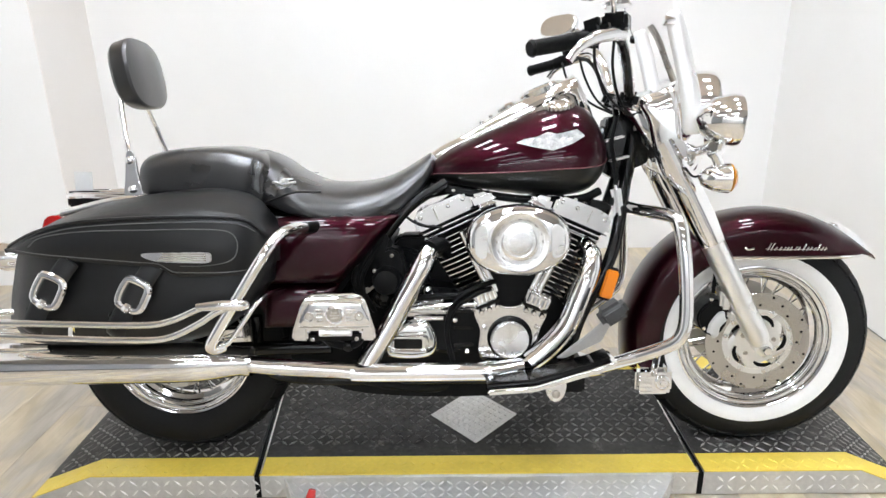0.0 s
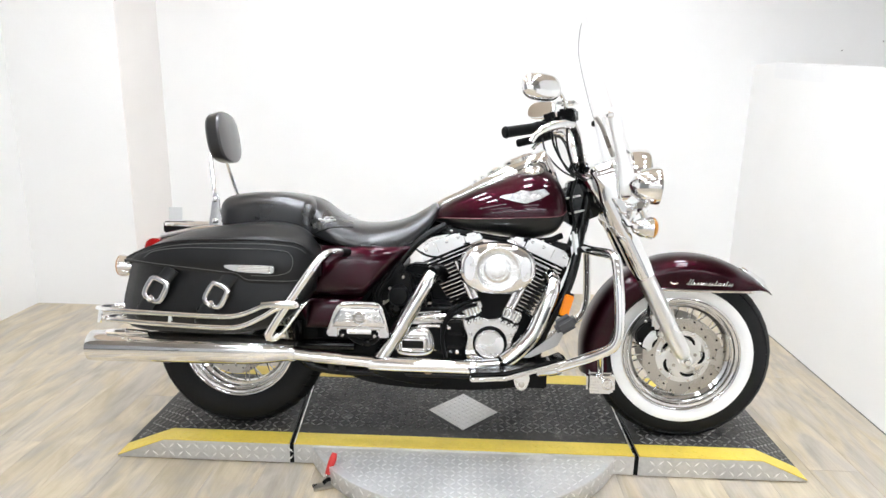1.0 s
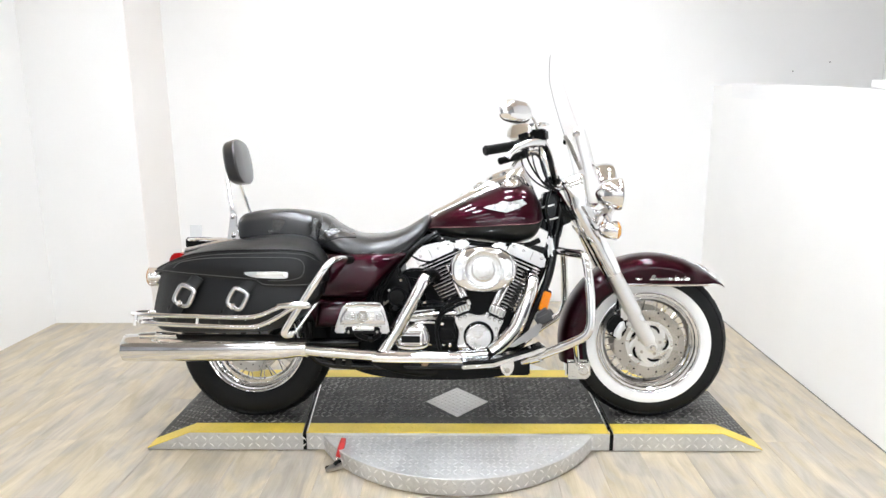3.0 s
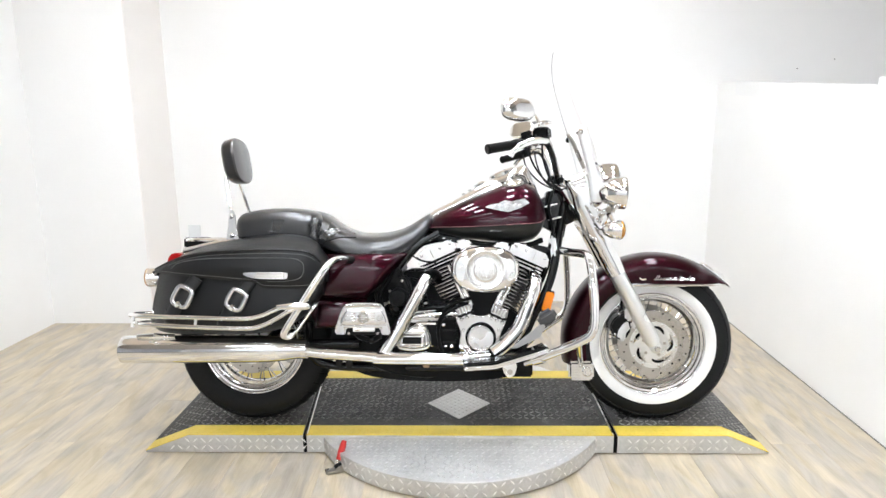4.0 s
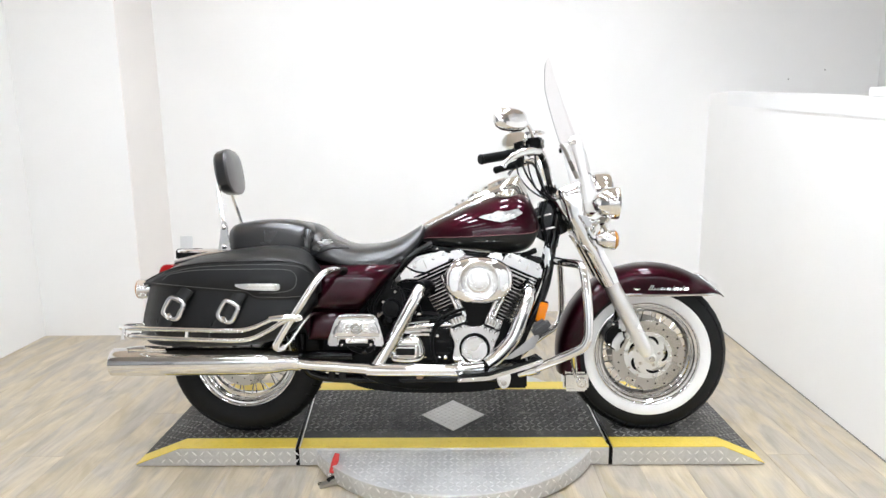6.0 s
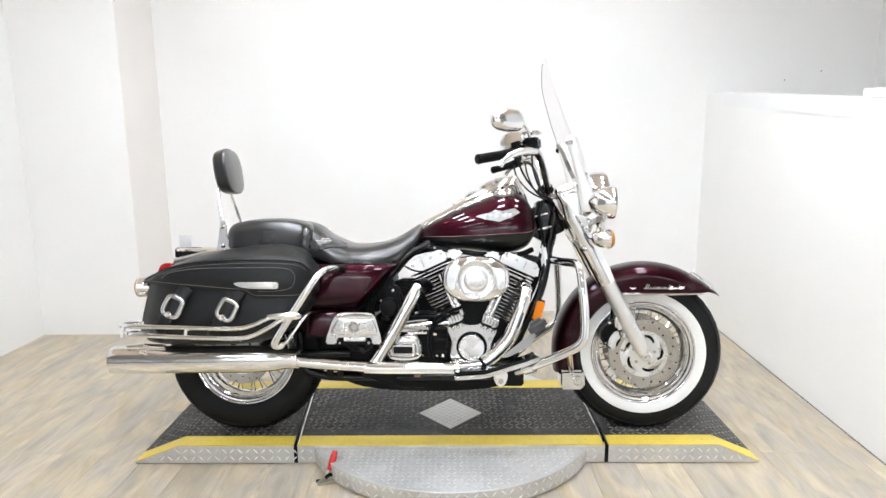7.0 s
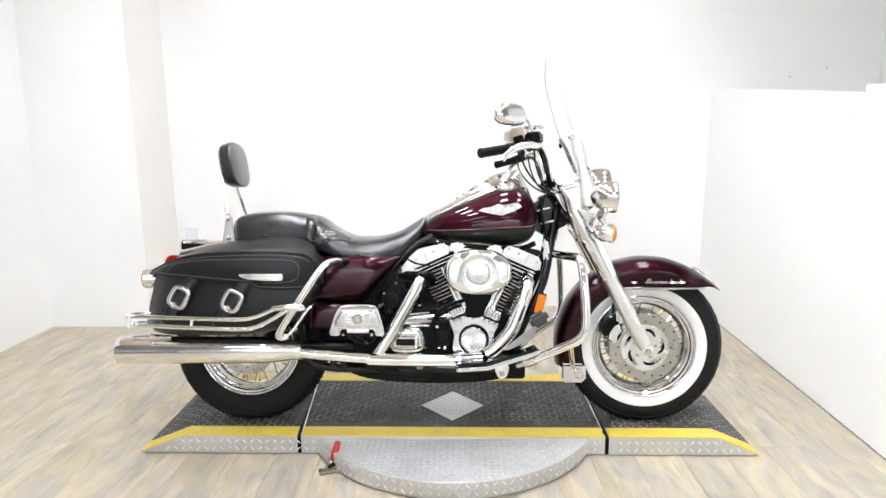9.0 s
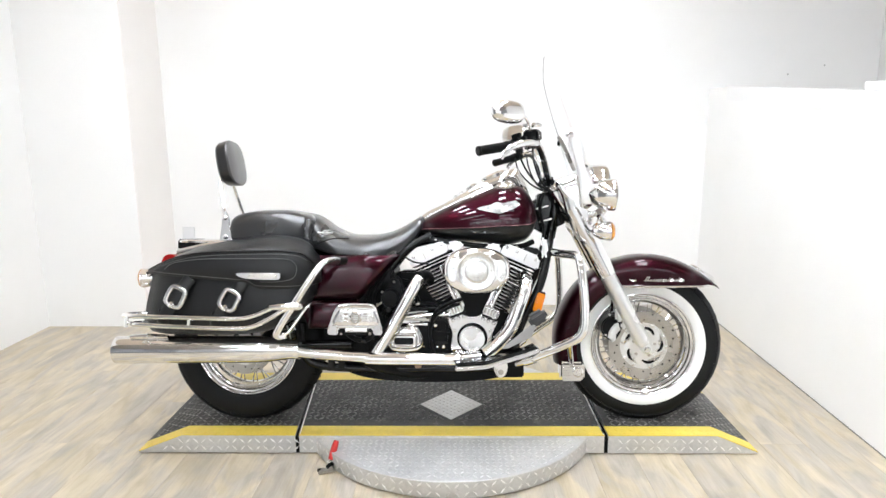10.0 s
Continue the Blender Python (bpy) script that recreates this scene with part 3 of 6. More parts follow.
part("grip", tube([(-0.427, -0.265, 0.042), (-0.415, -0.245, 0.078), (-0.408, -0.232, 0.103)], [0.0095, 0.0125, 0.0125, 0.009]), RED_GRIP, pedal, "red vinyl grip")
part("link_rod", tube([(-0.40, -0.262, 0.024), (-0.375, -0.272, 0.03), (-0.34, -0.262, 0.03)], 0.006), STEEL, pedal)

# ---- the motorcycle: built upright, then leaned on its stand ----
# x ahead, -y the right-hand side, z up from the tyre's foot
bike = new("motorcycle")
tagged(bike, "black cherry touring motorcycle with chrome trim leaning on its stand", "motorcycle")
bike.matrix_basis = pose(0, 0.025, H - 0.008, -9, 0, 0) @ Matrix.Scale(1.015, 4)
AX_F, AX_R, AX_Z = 0.803, -0.800, 0.322
TYRE = 0.985
STEER = Matrix.Translation((0.80, 0, 0.33)) @ Matrix.Rotation(radians(-5), 4, Vector((-0.465, 0, 0.885))) @ Matrix.Translation((-0.80, 0, -0.33))


DROP = {}


def hung(name, bm, mat, label, parent, sharp, turn):
    """Parts further out hang a little lower; what belongs to a part hangs as that part does."""
    if parent is None:
        mid = sum(v.co.y for v in bm.verts) / len(bm.verts)
        drop = 0.044 * abs(mid) if abs(mid) > 0.1 else 0.0
    else:
        drop = DROP[parent.name]
    bmesh.ops.translate(bm, vec=(0, 0, -drop), verts=bm.verts)
    ob = part(name, bm, mat, parent or bike, label, sharp, turn)
    DROP[ob.name] = drop
    return ob


def fixed(name, bm, mat, label="", parent=None, sharp=38):
    return hung(name, bm, mat, label, parent, sharp, None)


def steered(name, bm, mat, label="", parent=None, sharp=38):
    return hung(name, bm, mat, label, parent, sharp, STEER)


BAG = Matrix.Translation((0, 0, -0.011)) @ Matrix.Diagonal((1.023, 0.91, 1, 1))


def bagged(name, bm, mat, label="", parent=None, sharp=38):
    bmesh.ops.transform(bm, matrix=BAG, verts=bm.verts)
    return fixed(name, bm, mat, label, parent, sharp)


def both(make, name, bm_of, mat, label=""):
    """The same part on either side; bm_of takes -1 (right) or 1."""
    return [make(name, bm_of(s), mat, label) for s in (-1, 1)]


# wheels ------------------------------------------------------------
def wheel(kind, cx, make, whitewall):
    c = (cx, 0, AX_Z)
    w = 0.061
    hub = make(kind, lathe([(0.012, -0.075), (0.034, -0.074), (0.036, -0.06), (0.030, -0.052), (0.052, -0.046), (0.052, -0.038), (0.030, -0.03), (0.030, 0.03), (0.052, 0.038), (0.052, 0.046), (0.030, 0.052), (0.036, 0.06), (0.034, 0.074), (0.012, 0.075)], 40, c), CHROME, "laced chrome wheel")
    prof = [(0.207, -0.048), (0.220, -0.058), (0.243, -w - 0.002), (0.262, -w - 0.003), (0.282, -w + 0.001), (0.300, -0.051), (0.311, -0.038), (0.318, -0.02), (0.3205, 0)]
    prof += [(r, -a) for r, a in prof[-2::-1]]
    prof = [(r * TYRE if r > 0.25 else r, a) for r, a in prof]
    make("tyre", lathe(prof + [(0.200, 0.046), (0.200, -0.046), prof[0]], 96, c), RUBBER, "black road tyre", hub)
    # tread blocks round the crown and shoulders, with gaps between them
    blocks = bmesh.new()
    n = 40
    for k in range(n):
        for sgn in (-1, 1):
            a = 2 * math.pi * (k + (0.5 if sgn > 0 else 0)) / n
            rot = Matrix.Translation(c) @ Matrix.Rotation(a, 4, "Y")
            edge = [(-0.020, 0.003, 0.3204), (-0.014, 0.024, 0.3172), (-0.011, 0.041, 0.3085), (-0.010, 0.053, 0.2965)]
            lead = [(x + 0.042, y, z) for x, y, z in edge]
            pts = edge + lead[::-1]
            rim_of = lambda x, z, up: math.sqrt(max(0.0, (z * TYRE + up) ** 2 - x * x))
            top = [blocks.verts.new(rot @ Vector((x, sgn * (y + (0.0022 if y > 0.045 else 0)), rim_of(x, z, 0.0026)))) for x, y, z in pts]
            low_ = [blocks.verts.new(rot @ Vector((x, sgn * y, rim_of(x, z, -0.003)))) for x, y, z in pts]
            for q in range(3):
                blocks.faces.new((top[q], top[q + 1], top[6 - q], top[7 - q]))
            for i in range(8):
                blocks.faces.new((top[i], low_[i], low_[(i + 1) % 8], top[(i + 1) % 8]))
    make("tread", blocks, RUBBER, "", hub)
    # matt black strips laid over the gaps imitate the shade inside them
    sipe_shade = bmesh.new()
    for k in range(n):
        for sgn in (-1, 1):
            rot = Matrix.Translation(c) @ Matrix.Rotation(2 * math.pi * (k + (0.5 if sgn > 0 else 0)) / n, 4, "Y")
            line = [(-0.0235, 0.006, 0.3204), (-0.0178, 0.024, 0.3172), (-0.0148, 0.041, 0.3085), (-0.0138, 0.0545, 0.2955), (-0.0136, 0.0585, 0.2880)]
            rows_ = [[sipe_shade.verts.new(rot @ Vector((x + d, sgn * (y + 0.0026 if y > 0.045 else y), math.sqrt((z * TYRE + 0.0030) ** 2 - (x + d) ** 2)))) for d in (-0.0030, 0.0030)] for x, y, z in line]
            for p, q in zip(rows_, rows_[1:]):
                sipe_shade.faces.new((p[0], p[1], q[1], q[0]))
    make("tread_groove", solid(sipe_shade, 0.002), MATT, "dark groove of the tread", hub)
    if whitewall:
        for s in (-1, 1):
            make("whitewall", lathe([(0.2075, s * 0.0495), (0.220, s * 0.0595), (0.243, s * (w + 0.0035)), (0.2455, s * (w + 0.0025)), (0.243, s * (w + 0.001)), (0.2075, s * 0.047), (0.2075, s * 0.0495)], 96, c), WHITEWALL, "broad whitewall band", hub)
    # grooves and added beads shape the rim's bright and dark reflection lines
    rim = [(0.2065, -0.056), (0.2085, -0.053), (0.2065, -0.050), (0.2015, -0.051), (0.2000, -0.043), (0.1970, -0.043), (0.1955, -0.050), (0.1905, -0.049), (0.1890, -0.040), (0.1860, -0.040), (0.1845, -0.045), (0.1790, -0.043), (0.1765, -0.022), (0.165, -0.017), (0.162, 0)]
    rim += [(r, -a) for r, a in rim[-2::-1]]
    beads = [lathe([(r + 0.0023 * math.cos(b), s * y + 0.0023 * math.sin(b)) for b in [2 * math.pi * i / 10 for i in range(11)]], 96, c) for s in (-1, 1) for r, y in ((0.1975, 0.0490), (0.1905, 0.0475), (0.1835, 0.0445), (0.1775, 0.036))]
    make("rim", join(lathe(rim + [(0.2, 0.03), (0.2, -0.03), rim[0]], 96, c), *beads), CHROME, "stepped chrome rim", hub, 25)
    for k in range(40):
        a = 2 * math.pi * k / 40
        side = -1 if k % 2 else 1
        lead = radians(22) * (1 if (k // 2) % 2 else -1)
        p = Vector(c) + Vector((0.050 * math.cos(a + lead), side * 0.041, 0.050 * math.sin(a + lead)))
        q = Vector(c) + Vector((0.164 * math.cos(a), side * 0.010, 0.164 * math.sin(a)))
        make("spoke", tube([p, q], 0.0026, 6), CHROME, "", hub)
    return hub


def disc(cx, make, y, hub, s=-1):
    c = (cx, y, AX_Z)
    make("brake_disc", lathe([(0.090, 0.0025), (0.094, 0.003), (0.137, 0.003), (0.138, 0.002), (0.138, -0.002), (0.137, -0.003), (0.094, -0.003), (0.090, -0.0025), (0.090, 0.0025)], 72, c), STEEL, "drilled steel brake disc", hub)
    rings = [lathe([(0.012, 0.004), (0.058, 0.004), (0.060, 0.002), (0.060, -0.004), (0.012, -0.004), (0.012, 0.004)], 48, c), lathe([(0.078, 0.004), (0.092, 0.0045), (0.093, 0.003), (0.093, -0.004), (0.078, -0.004), (0.078, 0.004)], 60, c)]
    for k in range(5):
        a0 = 2 * math.pi * k / 5 + 0.5
        rings.append(tube([(cx + (0.050 + 0.036 * t) * math.cos(a0 + 0.75 * t), y, AX_Z + (0.050 + 0.036 * t) * math.sin(a0 + 0.75 * t)) for t in (0, 0.33, 0.66, 1)], [0.019, 0.0165, 0.0165, 0.019], 8, 5, 0.22))
    carrier = make("carrier", join(*rings), SATIN, "alloy disc carrier with curved slots", hub)
    for k in range(5):
        a1 = 2 * math.pi * k / 5 + 0.2
        make("bolt", lathe([(0.0065, 0), (0.0065, 0.003), (0.005, 0.004), (0.0048, 0.001), (0.001, 0.001)], 10, (cx + 0.043 * math.cos(a1), y + s * 0.004, AX_Z + 0.043 * math.sin(a1)), (0, s, 0)), STEEL, "", hub)
        for e in (-0.25, 0.25):
            make("rivet", lathe([(0.0065, 0), (0.006, 0.003), (0.002, 0.0035)], 10, (cx + 0.087 * math.cos(a1 + e), y + s * 0.004, AX_Z + 0.087 * math.sin(a1 + e)), (0, s, 0)), CHROME, "", hub)
    # matt black bars on the carrier imitate the dark of see-through slots
    for k in range(5):
        a2 = 2 * math.pi * k / 5 + 0.95
        make("slot", tube([(cx + r * math.cos(a2 + d), y + s * 0.0042, AX_Z + r * math.sin(a2 + d)) for r, d in ((0.058, -0.10), (0.066, 0.12), (0.071, 0.36), (0.073, 0.58))], [0.003, 0.0055, 0.0055, 0.003], 8, 5, 0.12), MATT, "", hub)
    # black dots on the disc do the same for its drilled holes
    for k in range(24):
        a = 2 * math.pi * k / 24
        r = (0.104, 0.117, 0.129)[k % 3]
        make("vent_hole", lathe([(0.0036, 0), (0.0032, 0.0006)], 8, (cx + r * math.cos(a), y + s * 0.0030, AX_Z + r * math.sin(a)), (0, s, 0)), MATT, "", hub)


front_wheel = wheel("front_wheel", AX_F, steered, True)
disc(AX_F, steered, -0.078, front_wheel)
disc(AX_F, steered, 0.078, front_wheel, 1)
rear_wheel = wheel("rear_wheel", AX_R, fixed, False)


def small(name, bm, *rest):
    """The rear disc's parts, made smaller about the axle."""
    bmesh.ops.transform(bm, matrix=Matrix.Translation((AX_R, 0, AX_Z)) @ Matrix.Diagonal((0.84, 1, 0.84, 1)) @ Matrix.Translation((-AX_R, 0, -AX_Z)), verts=bm.verts)
    return fixed(name, bm, *rest)


disc(AX_R, small, -0.080, rear_wheel)

# fork --------------------------------------------------------------
FORK = Vector((-0.465, 0, 0.885)).normalized()
for s in (-1, 1):
    foot = Vector((0.793, s * 0.118, 0.345))
    knee = foot + FORK * 0.305
    top = foot + FORK * 0.60
    slider = steered("fork_slider", tube([foot - FORK * 0.012, foot, foot + FORK * 0.02, foot + FORK * 0.1, knee - FORK * 0.02, knee], [0.019, 0.026, 0.0295, 0.0305, 0.0305, 0.0305], 24, 4), SATIN, "satin alloy fork slider")
    steered("axle_clamp", lathe([(0.006, -0.03), (0.020, -0.028), (0.022, -0.02), (0.022, 0.02), (0.014, 0.026), (0.013, 0.034)], 24, (AX_F, s * 0.110, AX_Z + 0.004), (0, s, 0)), SATIN, "", slider)
    steered("axle_nut", lathe([(0.0125, 0), (0.0125, 0.008), (0.010, 0.012), (0.004, 0.012)], 6, (AX_F, s * 0.144, AX_Z + 0.004), (0, s, 0)), CHROME, "", slider)
    steered("fork_cover", tube([knee + FORK * 0.002, knee + FORK * 0.01, knee + FORK * 0.15, top], [0.034, 0.037, 0.037, 0.037], 24, 3), CHROME, "chrome fork cover")
    # brake caliper behind the slider
    q = foot + Vector((-0.125, 0, 0.045))
    cal = steered("brake_caliper", prism(rounded([(q.x - 0.030, q.z - 0.020), (q.x + 0.012, q.z - 0.046), (q.x + 0.042, q.z - 0.004), (q.x + 0.040, q.z + 0.048), (q.x + 0.000, q.z + 0.058), (q.x - 0.036, q.z + 0.022)], 3), s * 0.045, s * 0.112, 0.006), CRINKLE, "black brake caliper")
    steered("caliper_cover", tube([(q.x + 0.000, s * 0.114, q.z - 0.038), (q.x + 0.004, s * 0.114, q.z - 0.034), (q.x + 0.008, s * 0.116, q.z - 0.010), (q.x + 0.026, s * 0.115, q.z + 0.014), (q.x + 0.031, s * 0.114, q.z + 0.017)], [0.008, 0.0165, 0.0155, 0.0165, 0.008], 16, 6, 0.5), PALE, "pale grey caliper bar", cal)
    steered("caliper_lug", box((q.x + 0.034, s * 0.110, q.z + 0.062), (0.034, 0.030, 0.058), 0.010, 3), SATIN, "", cal)
    steered("caliper_lug", box((q.x + 0.052, s * 0.108, q.z + 0.018), (0.026, 0.030, 0.030), 0.009, 3), SATIN, "", cal)
    for dx, dz in ((0.03, 0.05), (-0.02, -0.02), (-0.005, 0.06)):
        steered("bolt", lathe([(0.005, 0), (0.005, 0.005), (0.003, 0.007)], 10, (q.x + dx, s * 0.112, q.z + dz), (0, s, 0)), CHROME, "", cal)
    steered("brake_line", tube([(q.x + 0.01, s * 0.08, q.z + 0.07), (0.672, s * 0.085, 0.56), (0.618, s * 0.09, 0.66), (0.555, s * 0.08, 0.78)], 0.005, 8), MATT, "black brake hose")

# front fender ------------------------------------------------------
FC = (AX_F + 0.002, AX_Z)


def fender(theta0, theta1, inner, crown, half, n=60, m=24):
    rings = []
    for i in range(n + 1):
        th = radians(theta0 + (theta1 - theta0) * i / n)
        ri, rc = inner(math.degrees(th)), crown(math.degrees(th))
        ri = min(ri, rc - 0.006)
        hw = half(math.degrees(th))
        ring = []
        for k in range(m + 1):
            u = -1 + 2 * k / m
            # flat skirt low down, full round crown
            s = abs(u)
            if s > 0.55:
                f = (s - 0.55) / 0.45
                r = rc - 0.055 - (rc - 0.055 - ri) * f if rc - ri > 0.06 else rc - (rc - ri) * (0.6 + 0.4 * f)
                y = hw * (1 - 0.02 * f)
            else:
                a = s / 0.55 * math.pi / 2
                drop = 0.055 if rc - ri > 0.06 else (rc - ri) * 0.6
                r = rc - drop * (1 - math.cos(a) ** 0.9)
                y = hw * math.sin(a) ** 0.95
            ring.append((FC[0] + r * math.cos(th), math.copysign(y, u) if u else 0.0, FC[1] + r * math.sin(th)))
        rings.append(ring)
    return solid(loft(rings, False, False), 0.0025)


def inner_edge(t):
    flat = 0.243 / max(0.2, math.sin(radians(t)))
    if t < 108:
        return flat
    return smooth_interp(t, [(108, 0.2555), (118, 0.262), (150, 0.262), (190, 0.268), (204, 0.272)])


ff = steered("front_fender", fender(38.5, 194, inner_edge, lambda t: interp(t, [(38, 0.372), (60, 0.366), (95, 0.361), (150, 0.358), (185, 0.358), (204, 0.366)]), lambda t: interp(t, [(38, 0.062), (46, 0.082), (60, 0.096), (204, 0.098)])), MAROON, "deep black cherry valanced front fender")
steered("fender_trim", join(*[tube([(0.712, s * 0.0985, 0.562), (0.85, s * 0.0995, 0.5625), (1.0, s * 0.092, 0.5635), (1.048, s * 0.076, 0.5645), (1.078, s * 0.045, 0.566)], 0.0052, 8) for s in (-1, 1)]), CHROME, "chrome fender trim strip", ff)
steered("fender_tip", tube([(1.060, -0.062, 0.5655), (1.076, -0.045, 0.566), (1.086, -0.02, 0.566), (1.088, 0, 0.566), (1.086, 0.02, 0.566), (1.076, 0.045, 0.566), (1.060, 0.062, 0.5655)], [0.006, 0.009, 0.010, 0.010, 0.010, 0.009, 0.006], 10), CHROME, "chrome fender tip", ff)
steered("tip_ornament", tube([(1.000, 0, 0.637), (1.020, 0, 0.624), (1.050, 0, 0.600), (1.076, 0, 0.580), (1.088, 0, 0.567)], [0.004, 0.010, 0.015, 0.017, 0.010], 14, 5, 0.55), CHROME, "chrome fender ornament", ff)
random.seed(4)
for s in (-1, 1):
    bars = []
    x = 0.800
    while x < 0.945:
        h = random.choice((0.009, 0.010, 0.017)) if x > 0.815 else 0.020
        z0 = 0.582
        bars.append(tube([(x, s * 0.1005, z0), (x + 0.003 + h * 0.35, s * 0.1005, z0 + h)], 0.0019, 6))
        x += random.choice((0.008, 0.010, 0.012))
    bars.append(tube([(0.795, s * 0.1005, 0.586), (0.85, s * 0.1005, 0.584), (0.95, s * 0.1005, 0.586)], 0.0012, 6))
    bars.append(tube([(0.742, s * 0.1005, 0.590), (0.752, s * 0.1005, 0.584), (0.766, s * 0.1005, 0.587)], 0.003, 6))
    steered("script_emblem", join(*bars), CHROME, "chrome script emblem in plain strokes", ff)
# stays that carry the fender
for s in (-1, 1):
    steered("fender_stay", tube([(0.645, s * 0.105, 0.60), (0.70, s * 0.105, 0.555), (0.735, s * 0.106, 0.515)], 0.007, 8), CHROME, "", ff)

# fuel tank ---------------------------------------------------------
ZT = [(-0.105, 0.800), (-0.06, 0.838), (0.0, 0.872), (0.1, 0.920), (0.2, 0.958), (0.26, 0.972), (0.31, 0.962), (0.34, 0.936), (0.362, 0.891), (0.372, 0.848)]
ZB = [(-0.105, 0.776), (-0.06, 0.766), (0.0, 0.752), (0.1, 0.734), (0.2, 0.724), (0.28, 0.724), (0.33, 0.739), (0.355, 0.768), (0.372, 0.815)]
HW = [(-0.105, 0.030), (-0.08, 0.058), (-0.03, 0.088), (0.05, 0.118), (0.15, 0.140), (0.24, 0.148), (0.30, 0.145), (0.34, 0.133), (0.362, 0.112), (0.372, 0.078)]
xs = [-0.105 + 0.477 * (0.5 - 0.5 * math.cos(math.pi * i / 36)) for i in range(37)]


def tank_side(x, f0, f1, n):
    """Points of a cross-section from the ridge (0) over the widest place (1) to the keel (2)."""
    zt, zb, hw = smooth_interp(x, ZT), smooth_interp(x, ZB), smooth_interp(x, HW)
    zm = zb + (zt - zb) * 0.36
    out = []
    for k in range(n + 1):
        f = f0 + (f1 - f0) * k / n
        a = f * math.pi / 2
        y = hw * abs(math.sin(a)) ** 0.82
        z = zm + (zt - zm) * math.cos(a) ** 0.95 if f <= 1 else zm - (zm - zb) * abs(math.cos(a)) ** 0.7
        out.append((y, z))
    return out


STRIPE = 1.04
up, dn = [], []
for x in xs:
    p = tank_side(x, 0, STRIPE, 16)
    up.append([(x, y, z) for y, z in p[::-1]] + [(x, -y, z) for y, z in p[1:]])
    q = tank_side(x, STRIPE, 2, 10)
    dn.append([(x, y, z) for y, z in q] + [(x, -y, z) for y, z in q[-2::-1]])
tank = fixed("fuel_tank", loft(up, False), MAROON, "black cherry teardrop fuel tank")
fixed("tank_underside", loft(dn, False), CHARCOAL, "charcoal lower half of the tank", tank)
for s in (-1, 1):
    fixed("pinstripe", tube([(x, s * (tank_side(x, STRIPE, 2, 1)[0][0] + 0.0005), tank_side(x, STRIPE, 2, 1)[0][1]) for x in xs[2:-1]], 0.0012, 6, 2), PINSTRIPE, "thin red and silver pinstripe", tank)
    # winged badge on the flank
    out = [(0.131, 0.865), (0.150, 0.874), (0.182, 0.879), (0.208, 0.891), (0.233, 0.886), (0.284, 0.897), (0.302, 0.880), (0.270, 0.862), (0.221, 0.845), (0.170, 0.855)]
    bm = bmesh.new()

    def flank(x, z):
        zt, zb = smooth_interp(x, ZT), smooth_interp(x, ZB)
        zm = zb + (zt - zb) * 0.36
        a = math.acos(max(-1, min(1, ((z - zm) / (zt - zm)) ** (1 / 0.95)))) if z > zm else math.pi / 2
        return smooth_interp(x, HW) * math.sin(a) ** 0.82
    a = [bm.verts.new((x, s * (flank(x, z) + 0.005), z)) for x, z in out]
    b = [bm.verts.new((x, s * (flank(x, z) - 0.003), z)) for x, z in out]
    mid = bm.verts.new((0.218, s * (flank(0.218, 0.870) + 0.0065), 0.870))
    for i in range(len(out)):
        j = (i + 1) % len(out)
        bm.faces.new((a[i], a[j], mid))
        bm.faces.new((a[i], b[i], b[j], a[j]))
    badge = fixed("tank_badge", bm, BADGE, "pale winged tank badge", tank, 20)
    rows = [tube([(x, s * (flank(x + 0.004, 0.874) + 0.0045), 0.862 + 0.004 * k), (x + 0.011, s * (flank(x + 0.012, 0.88) + 0.0043), 0.864 + 0.004 * k)], 0.0011, 5) for k in range(4) for x in (0.168, 0.186, 0.204, 0.222, 0.240, 0.258)]
    fixed("badge_relief", join(*rows), SATIN, "raised relief in plain bars", badge)
    fixed("fuel_cap", lathe([(0.033, -0.014), (0.037, -0.006), (0.037, 0.002), (0.032, 0.007), (0.016, 0.010), (0.002, 0.011)], 32, (0.247, s * 0.066, 0.963), (-0.12, s * 0.30, 0.94)), CHROME, "chrome fuel cap", tank)
    fixed("cap_knurl", join(*[box((0, 0, 0), (0.004, 0.004, 0.009), rot=aim((0.247, s * 0.066, 0.968), (-0.12, s * 0.30, 0.94)) @ pose(0.0375 * math.cos(2 * math.pi * k / 20), 0.0375 * math.sin(2 * math.pi * k / 20), -0.008, 0, 0, 18 * k)) for k in range(20)]), STEEL, "", tank)

# console on the tank ridge
rings = []
for i, (x, zt, w) in enumerate([(-0.10, 0.835, 0.020), (-0.06, 0.862, 0.026), (0.0, 0.890, 0.030), (0.08, 0.936, 0.040), (0.15, 0.978, 0.056), (0.20, 1.004, 0.064), (0.25, 1.024, 0.066), (0.292, 1.040, 0.058), (0.303, 1.030, 0.056), (0.322, 0.992, 0.050), (0.345, 0.935, 0.042)]):
    zb = min(smooth_interp(x, ZT) - 0.03, zt - 0.02)
    rings.append([(x, w * math.copysign(abs(math.cos(a)) ** 0.6, math.cos(a)), zb + (zt - zb) * max(0.0, math.sin(a)) ** 0.5) for a in [math.pi * k / 16 for k in range(17)]])
console = fixed("console", loft(rings), CHROME, "chrome console with the round speedometer")
N = Vector((-0.36, 0, 0.933))
fixed("dash_seam", tube([(0.215, -0.046, 0.975), (0.235, -0.044, 1.000), (0.262, -0.040, 1.018)], 0.0022, 6), STEEL, "", console)
fixed("speedometer", lathe([(0.056, -0.008), (0.058, 0.004), (0.054, 0.010), (0.050, 0.008), (0.0, 0.008)], 40, (0.205, 0, 1.001), N), CHROME, "round chrome-ringed speedometer", console)
